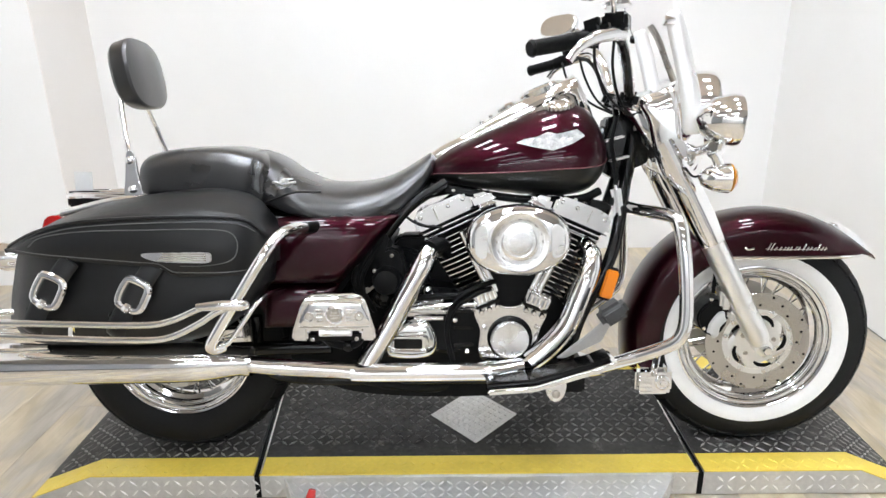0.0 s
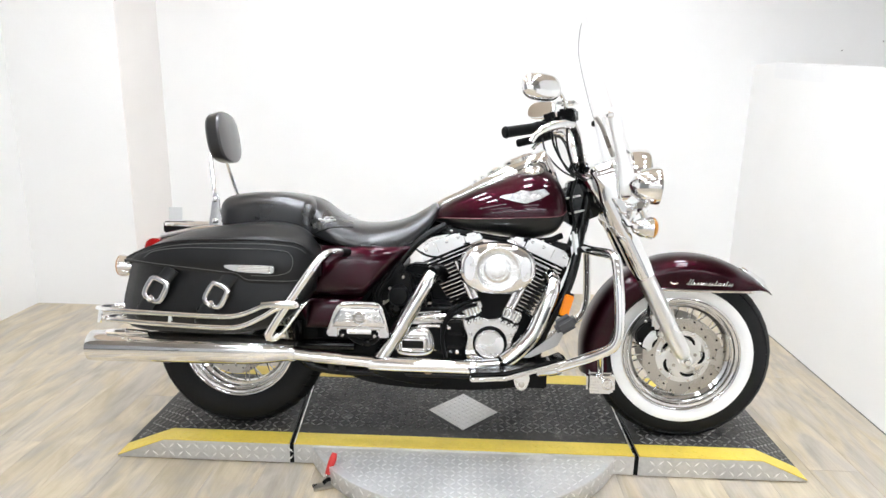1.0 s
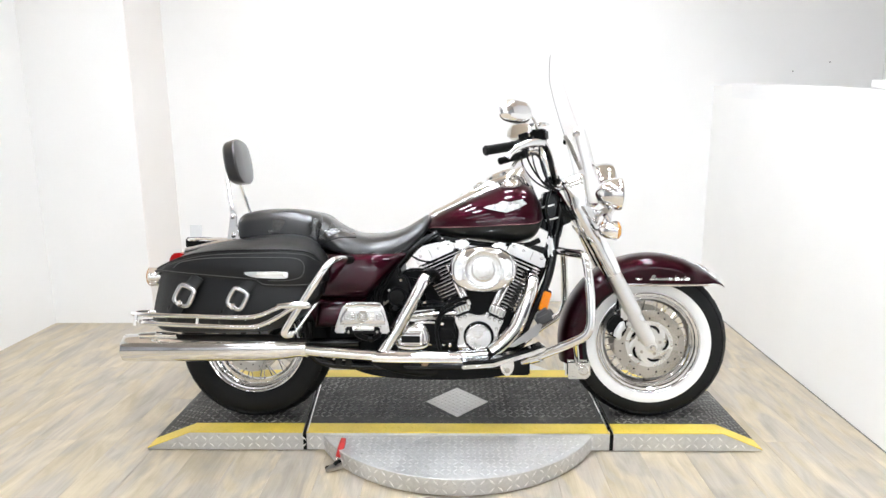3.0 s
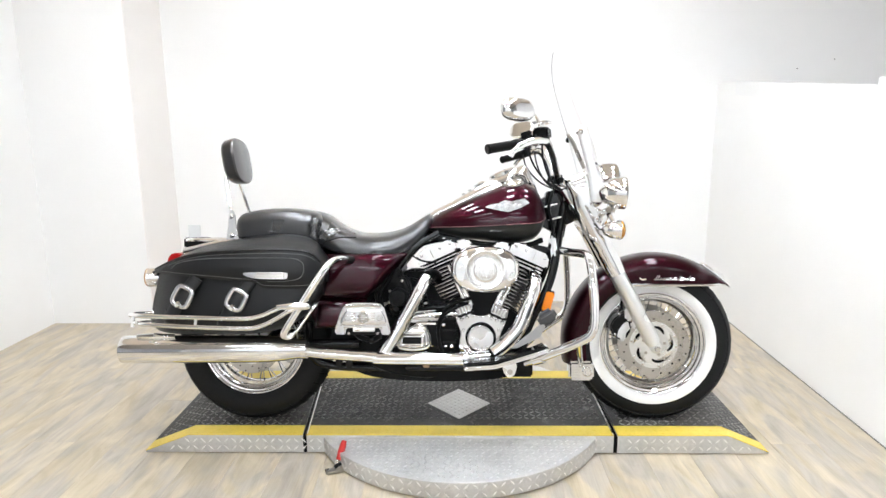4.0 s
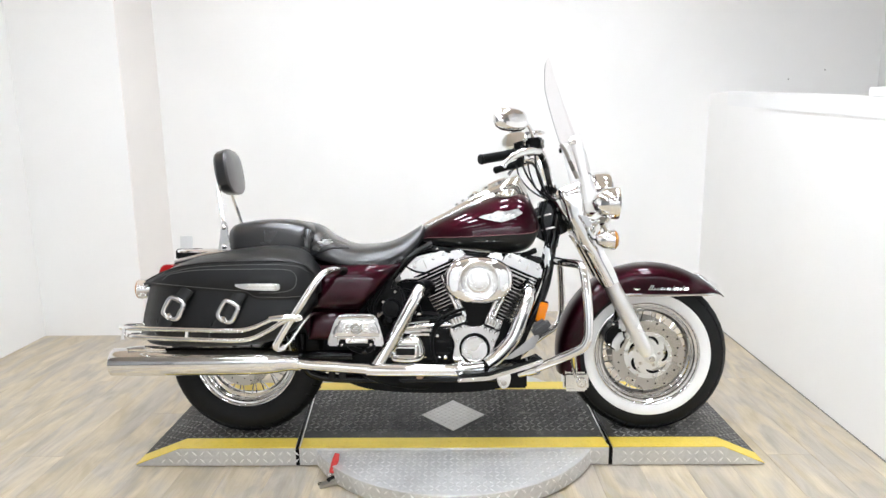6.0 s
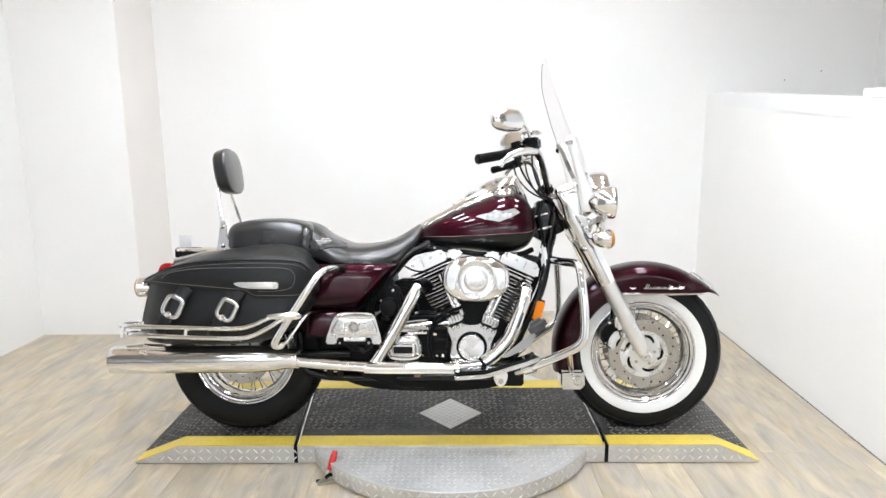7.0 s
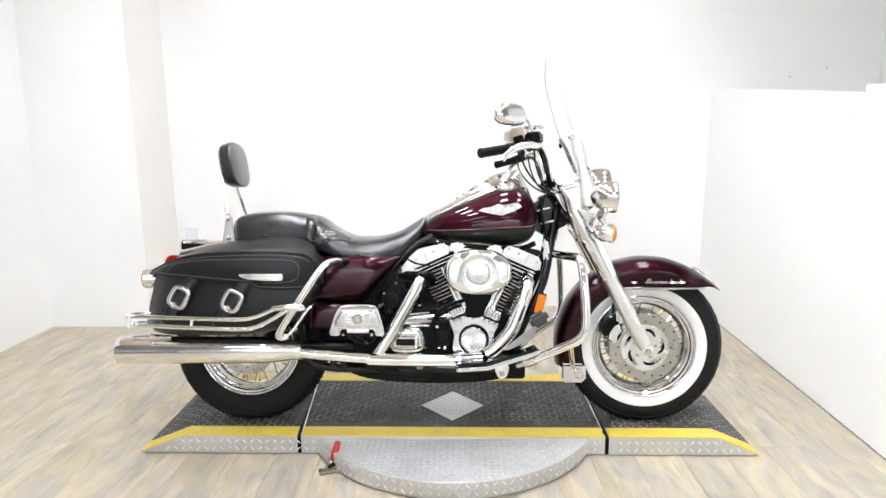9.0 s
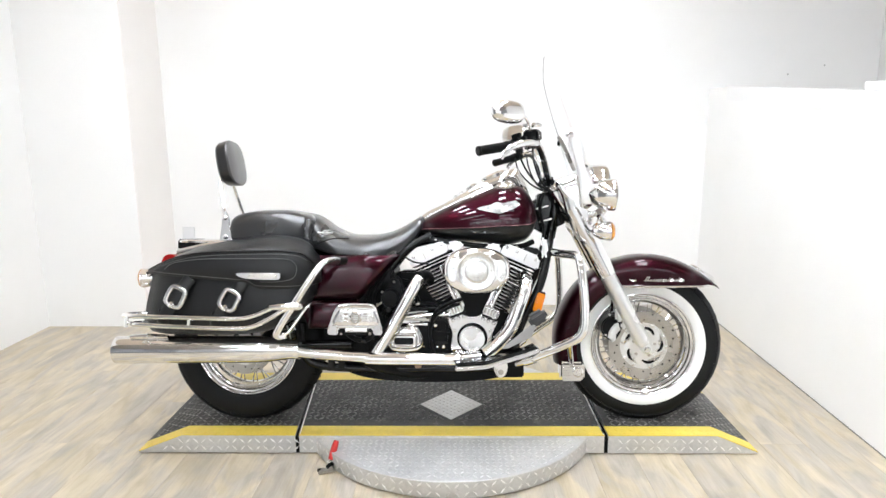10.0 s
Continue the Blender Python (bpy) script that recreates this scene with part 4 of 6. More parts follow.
fixed("speedometer_glass", lathe([(0.050, 0.0095), (0.030, 0.0125), (0.001, 0.0135)], 40, (0.205, 0, 1.001), N), CLEAR, "", console)
fixed("ignition_switch", lathe([(0.020, -0.006), (0.021, 0.010), (0.014, 0.016), (0.001, 0.016)], 24, (0.125, 0, 0.955), N), CHROME, "", console)
for k, x in enumerate((0.05, 0.075, 0.10)):
    fixed("warning_lamp", lathe([(0.006, 0), (0.006, 0.006), (0.002, 0.009)], 12, (x, 0.0, smooth_interp(x, [(0, 0.89), (0.08, 0.936), (0.15, 0.978)])), N), CHROME, "", console)

# seat --------------------------------------------------------------
def cushion(spec, m=20, pw=0.55, pt=0.72, waist=0.42):
    """Rows of x, top, bottom, half-width; rounded sections."""
    xs_ = [r[0] for r in spec]
    cols = [[(r[0], r[k]) for r in spec] for k in (1, 2, 3)]
    rings = []
    N_ = 44
    for i in range(N_ + 1):
        x = xs_[0] + (xs_[-1] - xs_[0]) * (0.5 - 0.5 * math.cos(math.pi * i / N_))
        zt, zb, w = [smooth_interp(x, c) for c in cols]
        zm = zb + (zt - zb) * waist
        ring = []
        for k in range(2 * m):
            a = math.pi * k / m
            ca, sa = math.cos(a), math.sin(a)
            y = w * math.copysign(abs(ca) ** pw, ca)
            z = zm + ((zt - zm) * abs(sa) ** pt if sa > 0 else -(zm - zb) * abs(sa) ** 0.6)
            ring.append((x, y, z))
        rings.append(ring)
    return loft(rings)


rider = fixed("rider_seat", cushion([(-0.560, 0.800, 0.740, 0.085), (-0.545, 0.846, 0.722, 0.120), (-0.50, 0.842, 0.706, 0.150), (-0.44, 0.800, 0.688, 0.174), (-0.37, 0.770, 0.676, 0.182), (-0.29, 0.766, 0.670, 0.176), (-0.22, 0.776, 0.672, 0.156), (-0.17, 0.795, 0.692, 0.128), (-0.12, 0.824, 0.738, 0.094), (-0.088, 0.842, 0.782, 0.068), (-0.078, 0.832, 0.800, 0.040)], pw=0.92, pt=0.88, waist=0.13), VINYL, "smooth black bucket rider seat")
pillion = fixed("passenger_seat", cushion([(-0.848, 0.812, 0.770, 0.095), (-0.840, 0.836, 0.748, 0.118), (-0.815, 0.852, 0.738, 0.130), (-0.72, 0.866, 0.734, 0.138), (-0.62, 0.866, 0.730, 0.143), (-0.56, 0.856, 0.722, 0.147), (-0.522, 0.844, 0.714, 0.150), (-0.505, 0.826, 0.74, 0.13)], pw=0.50, pt=0.52, waist=0.18), VINYL, "smooth black passenger pad")
fixed("seat_welt", tube([(-0.538 - 0.010 * (1 - (abs(y) / 0.152) ** 2), y, 0.795 + 0.056 * max(0.0, 1 - (abs(y) / 0.153) ** 3) ** 0.6) for y in [0.153 * math.sin(math.pi * k / 24) for k in range(-12, 13)]], 0.0045, 6, 2), LEATHER, "raised seam between the seats", pillion)
for s in (-1, 1):
    fixed("seat_badge", join(lathe([(0.012, 0), (0.011, 0.004), (0.002, 0.005)], 16, (-0.455, s * 0.163, 0.775), (0.2, s, 0.45)), tube([(-0.485, s * 0.160, 0.776), (-0.455, s * 0.165, 0.771), (-0.425, s * 0.166, 0.776)], [0.003, 0.006, 0.003], 8), tube([(-0.478, s * 0.160, 0.768), (-0.455, s * 0.165, 0.781), (-0.432, s * 0.162, 0.784)], [0.002, 0.004, 0.002], 8)), BADGE, "cast winged seat badge", rider)
    fixed("seat_seam", tube([(-0.515, s * 0.152, 0.722), (-0.46, s * 0.173, 0.742), (-0.42, s * 0.177, 0.752), (-0.36, s * 0.178, 0.752)], 0.0032, 6), LEATHER, "stitched seam", rider)

# backrest ----------------------------------------------------------
tilt = pose(-0.872, 0, 1.058, 0, -9, 0)
rings = []
for y_, sc in [(-0.030, 0.80), (-0.028, 0.90), (-0.020, 0.96), (0.010, 1.0), (0.016, 1.0), (0.0185, 0.985), (0.0225, 0.95), (0.028, 0.75), (0.031, 0.4), (0.032, 0.1)]:
    rings.append([tilt @ Vector((y_, 0.108 * sc * math.copysign(abs(math.cos(a)) ** 0.72, math.cos(a)), 0.092 * sc * math.copysign(abs(math.sin(a)) ** 0.72, math.sin(a)) * (1 if math.sin(a) > 0 else 1.0))) for a in [2 * math.pi * k / 48 for k in range(48)]])
rest = fixed("backrest", loft(rings), VINYL, "rounded black backrest pad", sharp=30)
for s in (-1, 1):
    fixed("backrest_bar", tube([(-0.900, s * 0.050, 1.04), (-0.893, s * 0.074, 0.975), (-0.880, s * 0.092, 0.92), (-0.873, s * 0.104, 0.885), (-0.864, s * 0.112, 0.85), (-0.857, s * 0.116, 0.82)], 0.0075, 10, 6, 0.6), CHROME, "chrome backrest upright", rest)
    fixed("side_plate", prism(rounded([(-0.880, 0.730), (-0.833, 0.730), (-0.842, 0.80), (-0.848, 0.852), (-0.866, 0.856), (-0.874, 0.80)], 4), s * 0.113, s * 0.124, 0.003), CHROME, "chrome backrest side plate", rest)
    for z in (0.76, 0.835):
        fixed("bolt", lathe([(0.010, 0), (0.010, 0.005), (0.006, 0.008)], 12, (-0.858, s * 0.124, z), (0, s, 0)), CHROME, "", rest)

# rear fender, rack, tail -------------------------------------------
rf = []
for i in range(41):
    th = radians(18 + 150 * i / 40)
    rf.append([(AX_R + (0.385 - 0.05 * (1 - math.cos(a)) - (0.06 if abs(a) > 1.4 else 0)) * math.cos(th), 0.105 * math.sin(a), AX_Z + (0.385 - 0.05 * (1 - math.cos(a)) - (0.06 if abs(a) > 1.4 else 0)) * math.sin(th)) for a in [-math.pi / 2 + math.pi * k / 16 for k in range(17)]])
rear_fender = fixed("rear_fender", solid(loft(rf, False), 0.003), MAROON, "black cherry rear fender between the bags")
for s in (-1, 1):
    fixed("fender_strut", tube([(-1.05, s * 0.12, 0.70), (-0.85, s * 0.125, 0.735), (-0.6, s * 0.125, 0.71)], 0.012, 10), CHROME, "", rear_fender)
rack = [tube([(-0.86, -0.10, 0.735), (-0.98, -0.10, 0.742), (-1.05, -0.085, 0.742), (-1.062, 0, 0.742), (-1.05, 0.085, 0.742), (-0.98, 0.10, 0.742), (-0.86, 0.10, 0.735)], 0.0065, 8), tube([(-0.9, -0.04, 0.742), (-1.06, -0.04, 0.744)], 0.005, 8), tube([(-0.9, 0.04, 0.742), (-1.06, 0.04, 0.744)], 0.005, 8)]
fixed("luggage_rack", join(*rack), CHROME, "chrome luggage rack")
tail = fixed("tail_light", prism(rounded([(-1.140, 0.625), (-1.085, 0.625), (-1.078, 0.682), (-1.128, 0.684)], 4), -0.075, 0.075, 0.006), RED_LENS, "red tail light")
fixed("tail_housing", prism([(-1.10, 0.635), (-1.06, 0.60), (-1.04, 0.70), (-1.085, 0.70)], -0.058, 0.058, 0.006), CHROME, "", tail)
fixed("rear_plate", box((-1.065, 0.02, 0.775), (0.05, 0.004, 0.052), 0.001), PALE, "pale blank plate above the rack")
both(fixed, "plate_bracket", lambda s: box((-1.050, s * 0.03 + 0.02, 0.728), (0.085, 0.030, 0.044), 0.006), MATT)
for s in (-1, 1):
    bar = fixed("rear_signal_bar", tube([(-1.06, s * 0.02, 0.61), (-1.075, s * 0.12, 0.612), (-1.09, s * 0.2, 0.615)], 0.012, 10), CHROME, "chrome signal stalk")
    sig = fixed("rear_signal", lathe([(0.004, 0.05), (0.018, 0.045), (0.030, 0.028), (0.036, 0.0), (0.038, -0.015), (0.036, -0.018)], 28, (-1.125, s * 0.215, 0.615), (1, 0, 0)), CHROME, "chrome bullet turn signal")
    fixed("lens", lathe([(0.036, 0.014), (0.035, 0.022), (0.024, 0.029), (0.002, 0.032)], 28, (-1.125, s * 0.215, 0.615), (-1, 0, 0)), AMBER_LENS, "", sig)

# saddlebags --------------------------------------------------------
def bag_ring(x, table, s):
    return [(x, s * y, z) for y, z in table]


def saddlebag(s):
    lid_low = [(-1.075, 0.650), (-1.03, 0.648), (-0.90, 0.637), (-0.72, 0.621), (-0.685, 0.617), (-0.660, 0.600), (-0.64, 0.597), (-0.50, 0.597), (-0.452, 0.612)]
    crease = [(-1.075, 0.656), (-1.03, 0.676), (-0.96, 0.704), (-0.88, 0.722), (-0.78, 0.730), (-0.65, 0.733), (-0.55, 0.730), (-0.49, 0.715), (-0.452, 0.665)]
    crown = [(-1.075, 0.660), (-1.03, 0.690), (-0.96, 0.728), (-0.88, 0.752), (-0.78, 0.772), (-0.65, 0.786), (-0.57, 0.784), (-0.50, 0.758), (-0.452, 0.690)]
    outer = [(-1.075, 0.300), (-1.03, 0.335), (-0.96, 0.362), (-0.80, 0.374), (-0.60, 0.372), (-0.52, 0.358), (-0.47, 0.325), (-0.452, 0.290)]
    rings = []
    for i in range(49):
        x = -1.075 + 0.623 * (0.5 - 0.5 * math.cos(math.pi * i / 48))
        l, c, t, o = [smooth_interp(x, q) for q in (lid_low, crease, crown, outer)]
        c, t = max(c, l + 0.006), max(t, c + 0.004)
        i0 = 0.175
        ring = [(o + 0.004, l), (o + 0.009, l + 0.006), (o + 0.009, l + (c - l) * 0.5), (o + 0.003, c - 0.012), (o - 0.006, c), (o - 0.03, c + (t - c) * 0.25), (o - 0.09, c + (t - c) * 0.72), (o - 0.13, t - 0.004), (i0 + 0.03, t), (i0, t - 0.012), (i0, l), (o - 0.05, l - 0.002)]
        rings.append(bag_ring(x, ring, s))
    body_low = [(-1.095, 0.455), (-1.06, 0.432), (-0.9, 0.425), (-0.7, 0.428), (-0.6, 0.447), (-0.53, 0.487), (-0.475, 0.56)]
    rings2 = []
    for i in range(37):
        f = 0.5 - 0.5 * math.cos(math.pi * i / 36)
        # the rear edge rakes back towards the foot
        xt, xb = -1.052 + f * 0.592, -1.098 + f * 0.63
        xm = xb
        lo = smooth_interp(xm, body_low)
        o = smooth_interp(-1.075 + 0.623 * f, outer) - 0.004
        top_z = smooth_interp(xt, lid_low) + 0.02
        pts = [(xt, o - 0.01, top_z), (xt + (xb - xt) * 0.3, o - 0.004, top_z + (lo - top_z) * 0.3), (xt + (xb - xt) * 0.6, o, top_z + (lo - top_z) * 0.6), (xt + (xb - xt) * 0.9, o - 0.006, top_z + (lo - top_z) * 0.9), (xb, o - 0.03, lo), (xb, 0.20, lo), (xb + (xt - xb) * 0.2, 0.18, lo + 0.04), (xt, 0.18, top_z)]
        rings2.append([(x, s * y, z) for x, y, z in pts])
    body = bagged("saddlebag", loft(rings2), LEATHER, "black leather-covered saddlebag", sharp=55)
    lid = bagged("lid", loft(rings), LEATHER, "grained black leather lid", body, 42)
    pip = [(x, s * (smooth_interp(x, outer) + 0.0), smooth_interp(x, crease) + 0.001) for x in [-1.065 + 0.6 * k / 24 for k in range(25)]]
    bagged("piping", tube(pip, 0.0035, 6, 2), LEATHER, "", body)
    seam = [(x, s * (smooth_interp(x, outer) + 0.0065), smooth_interp(x, crease) - 0.011) for x in [-1.0 + 0.52 * k / 24 for k in range(25)]]
    bagged("stitching", tube(seam, 0.0011, 5, 2), THREAD, "", body)
    welt = [(x, s * (smooth_interp(x, outer) + 0.009), smooth_interp(x, lid_low) + 0.010) for x in [-1.06 + 0.59 * k / 28 for k in range(29)]]
    bagged("stitching", tube(welt, 0.0013, 5, 2), THREAD, "", body)
    loop = [(-0.985, 0.668), (-0.95, 0.690), (-0.85, 0.704), (-0.70, 0.706), (-0.56, 0.704), (-0.522, 0.690), (-0.515, 0.66), (-0.53, 0.632), (-0.58, 0.622), (-0.64, 0.622)]
    bagged("stitching", tube([(x, s * (smooth_interp(x, outer) + 0.0095), z) for x, z in loop], 0.0013, 5, 5), THREAD, "", body)
    bagged("lid_bar", prism(rounded([(-0.722, 0.653), (-0.69, 0.635), (-0.60, 0.630), (-0.570, 0.632), (-0.566, 0.645), (-0.573, 0.654), (-0.64, 0.655)], 3), s * 0.380, s * 0.394, 0.003), CHROME, "chrome lid nameplate without lettering", body)
    bagged("bar_ribs", join(*[tube([(-0.685 + 0.004 * k, s * 0.3945, 0.637 + 0.005 * k), (-0.578, s * 0.3945, 0.636 + 0.005 * k)], 0.0014, 6) for k in range(4)]), STEEL, "fine ribs", body)
    for bx in (-0.935, -0.746):
        z = 0.570 if bx < -0.8 else 0.558
        strap = [(bx + 0.045, s * 0.370, z + 0.066), (bx + 0.02, s * 0.380, z + 0.03), (bx, s * 0.386, z), (bx - 0.02, s * 0.390, z - 0.032), (bx - 0.040, s * 0.392, z - 0.068), (bx - 0.050, s * 0.386, z - 0.090), (bx - 0.054, s * 0.372, z - 0.100)]
        bagged("strap", tube([(x, y + s * 0.003, z) for x, y, z in strap], 0.0225, 12, 4, 0.30), LEATHER, "black leather strap", body)
        d = Matrix.Translation((bx, s * 0.3945, z)) @ Matrix.Rotation(radians(-28 * -1), 4, "Y")
        fr = [(0.027, 0.020), (0.018, 0.033), (-0.018, 0.033), (-0.027, 0.020), (-0.027, -0.020), (-0.016, -0.034), (0.016, -0.034), (0.027, -0.020)]
        pts = [d @ Vector((x, 0, zz)) for x, zz in fr]
        bagged("buckle", tube(pts + [pts[0]], 0.0092, 8, 3, 0.8), CHROME, "chrome buckle", body)
        bagged("buckle_tongue", tube([d @ Vector((0, s * 0.002, -0.040)), d @ Vector((0, s * 0.007, -0.033)), d @ Vector((0, s * 0.004, -0.022))], [0.009, 0.011, 0.007], 8), CHROME, "", body)
        bagged("strap_knob", lathe([(0.006, 0), (0.010, 0.004), (0.006, 0.010)], 12, (bx - 0.062, s * 0.366, z - 0.052), (0, s, 0)), MATT, "", body)
    return body


for s in (-1, 1):
    saddlebag(s)
    # rails round the bag's foot and the hoop ahead of it
    up_rail = [(-0.99, s * 0.25, 0.500), (-1.09, s * 0.30, 0.503), (-1.125, s * 0.35, 0.506), (-1.115, s * 0.395, 0.508), (-1.05, s * 0.412, 0.506), (-0.88, s * 0.414, 0.501), (-0.72, s * 0.414, 0.497), (-0.66, s * 0.413, 0.506), (-0.60, s * 0.412, 0.531), (-0.565, s * 0.41, 0.541), (-0.52, s * 0.41, 0.542)]
    guard = bagged("saddlebag_guard", tube(up_rail, 0.0085, 12), CHROME, "chrome rail round the saddlebag")
    lo_rail = [(-0.99, s * 0.25, 0.466), (-1.07, s * 0.30, 0.470), (-1.105, s * 0.35, 0.474), (-1.09, s * 0.40, 0.478), (-1.04, s * 0.415, 0.476), (-0.88, s * 0.416, 0.468), (-0.72, s * 0.416, 0.463), (-0.66, s * 0.415, 0.470), (-0.60, s * 0.414, 0.498), (-0.56, s * 0.412, 0.523), (-0.53, s * 0.41, 0.535)]
    bagged("lower_rail", tube(lo_rail, 0.0085, 12), CHROME, "", guard)
    for x in (-0.88, -1.10):
        bagged("rail_link", tube([(x, s * 0.412, 0.507), (x - 0.004, s * 0.415, 0.468)], 0.007, 8), CHROME, "", guard)
    bagged("rail_end", tube([(-0.60, s * 0.411, 0.537), (-0.55, s * 0.41, 0.540), (-0.505, s * 0.408, 0.540), (-0.490, s * 0.40, 0.538)], [0.010, 0.014, 0.014, 0.010], 12), CHROME, "", guard)
    hoop = [(-0.375, s * 0.235, 0.694), (-0.40, s * 0.30, 0.700), (-0.425, s * 0.355, 0.688), (-0.455, s * 0.392, 0.645), (-0.51, s * 0.402, 0.558), (-0.56, s * 0.402, 0.480), (-0.580, s * 0.398, 0.442), (-0.574, s * 0.385, 0.430), (-0.562, s * 0.37, 0.432)]
    bagged("guard_hoop", tube(hoop, 0.0135, 16), CHROME, "chrome guard hoop", guard)
    bagged("hoop_brace", tube([(-0.566, s * 0.380, 0.430), (-0.545, s * 0.372, 0.444), (-0.515, s * 0.362, 0.486), (-0.486, s * 0.350, 0.528), (-0.470, s * 0.30, 0.540), (-0.452, s * 0.22, 0.535)], 0.0062, 12), CHROME, "chrome guard brace", guard)
    bagged("hoop_clamp", tube([(-0.365, s * 0.21, 0.693), (-0.375, s * 0.235, 0.694), (-0.385, s * 0.26, 0.697)], 0.0145, 12), MATT, "", guard)

# exhaust -----------------------------------------------------------
for s in (-1, 1):
    muf = fixed("muffler", tube([(-1.215, s * 0.262, 0.350), (-1.205, s * 0.262, 0.350), (-1.0, s * 0.258, 0.350), (-0.72, s * 0.254, 0.350), (-0.64, s * 0.252, 0.350), (-0.585, s * 0.250, 0.350), (-0.55, s * 0.249, 0.349)], [0.049, 0.0515, 0.0515, 0.0505, 0.046, 0.038, 0.034], 32, 6), CHROME, "long chrome muffler")
    fixed("muffler_mouth", lathe([(0.047, 0), (0.040, 0.004), (0.038, -0.05), (0.001, -0.05)], 32, (-1.215, s * 0.262, 0.350), (-1, 0, 0)), MATT, "", muf)
    fixed("heat_slot", tube([(-1.16, s * 0.285, 0.402), (-1.10, s * 0.285, 0.404), (-1.02, s * 0.283, 0.403)], [0.008, 0.011, 0.007], 8), CHROME, "", muf)
    fixed("muffler_clamp", tube([(-0.556, s * 0.249, 0.349), (-0.538, s * 0.249, 0.349)], 0.037, 24), CHROME, "chrome clamp", muf)
pipe = fixed("exhaust_pipe", tube([(-0.545, -0.249, 0.341), (-0.479, -0.245, 0.332), (-0.38, -0.241, 0.324), (-0.285, -0.239, 0.317)], 0.0215, 20), CHROME, "long chrome exhaust pipe")
fixed("pipe_shield", tube([(-0.288, -0.239, 0.313), (-0.2, -0.236, 0.310), (0.0, -0.228, 0.307), (0.06, -0.222, 0.306), (0.14, -0.205, 0.310)], 0.0235, 20), CHROME, "chrome heat shield", pipe)
fixed("front_header", tube([(0.29, -0.07, 0.605), (0.312, -0.115, 0.603), (0.320, -0.155, 0.582), (0.309, -0.178, 0.545), (0.290, -0.187, 0.498), (0.256, -0.195, 0.416), (0.205, -0.20, 0.354), (0.160, -0.205, 0.318)], [0.022, 0.026, 0.0275, 0.0280, 0.0280, 0.0285, 0.0280, 0.026], 24), CHROME, "curved chrome front header")
fixed("rear_header", tube([(-0.092, -0.165, 0.606), (-0.104, -0.178, 0.585), (-0.122, -0.185, 0.552), (-0.20, -0.205, 0.415), (-0.262, -0.225, 0.315)], [0.024, 0.0275, 0.0285, 0.028, 0.026], 24), CHROME, "straight chrome rear header shield")
fixed("header_end", tube([(-0.045, -0.09, 0.585), (-0.068, -0.13, 0.610), (-0.092, -0.163, 0.606)], 0.0225, 16), CRINKLE, "black header flange")
for x in (-0.286, 0.055):
    fixed("pipe_clamp", tube([(x - 0.006, -0.236 + (x + 0.26) * 0.035, 0.3145 - max(0, x + 0.28) * 0.024), (x + 0.006, -0.236 + (x + 0.26) * 0.035, 0.3145 - max(0, x + 0.28) * 0.024)], 0.0252, 20), CHROME, "", pipe)

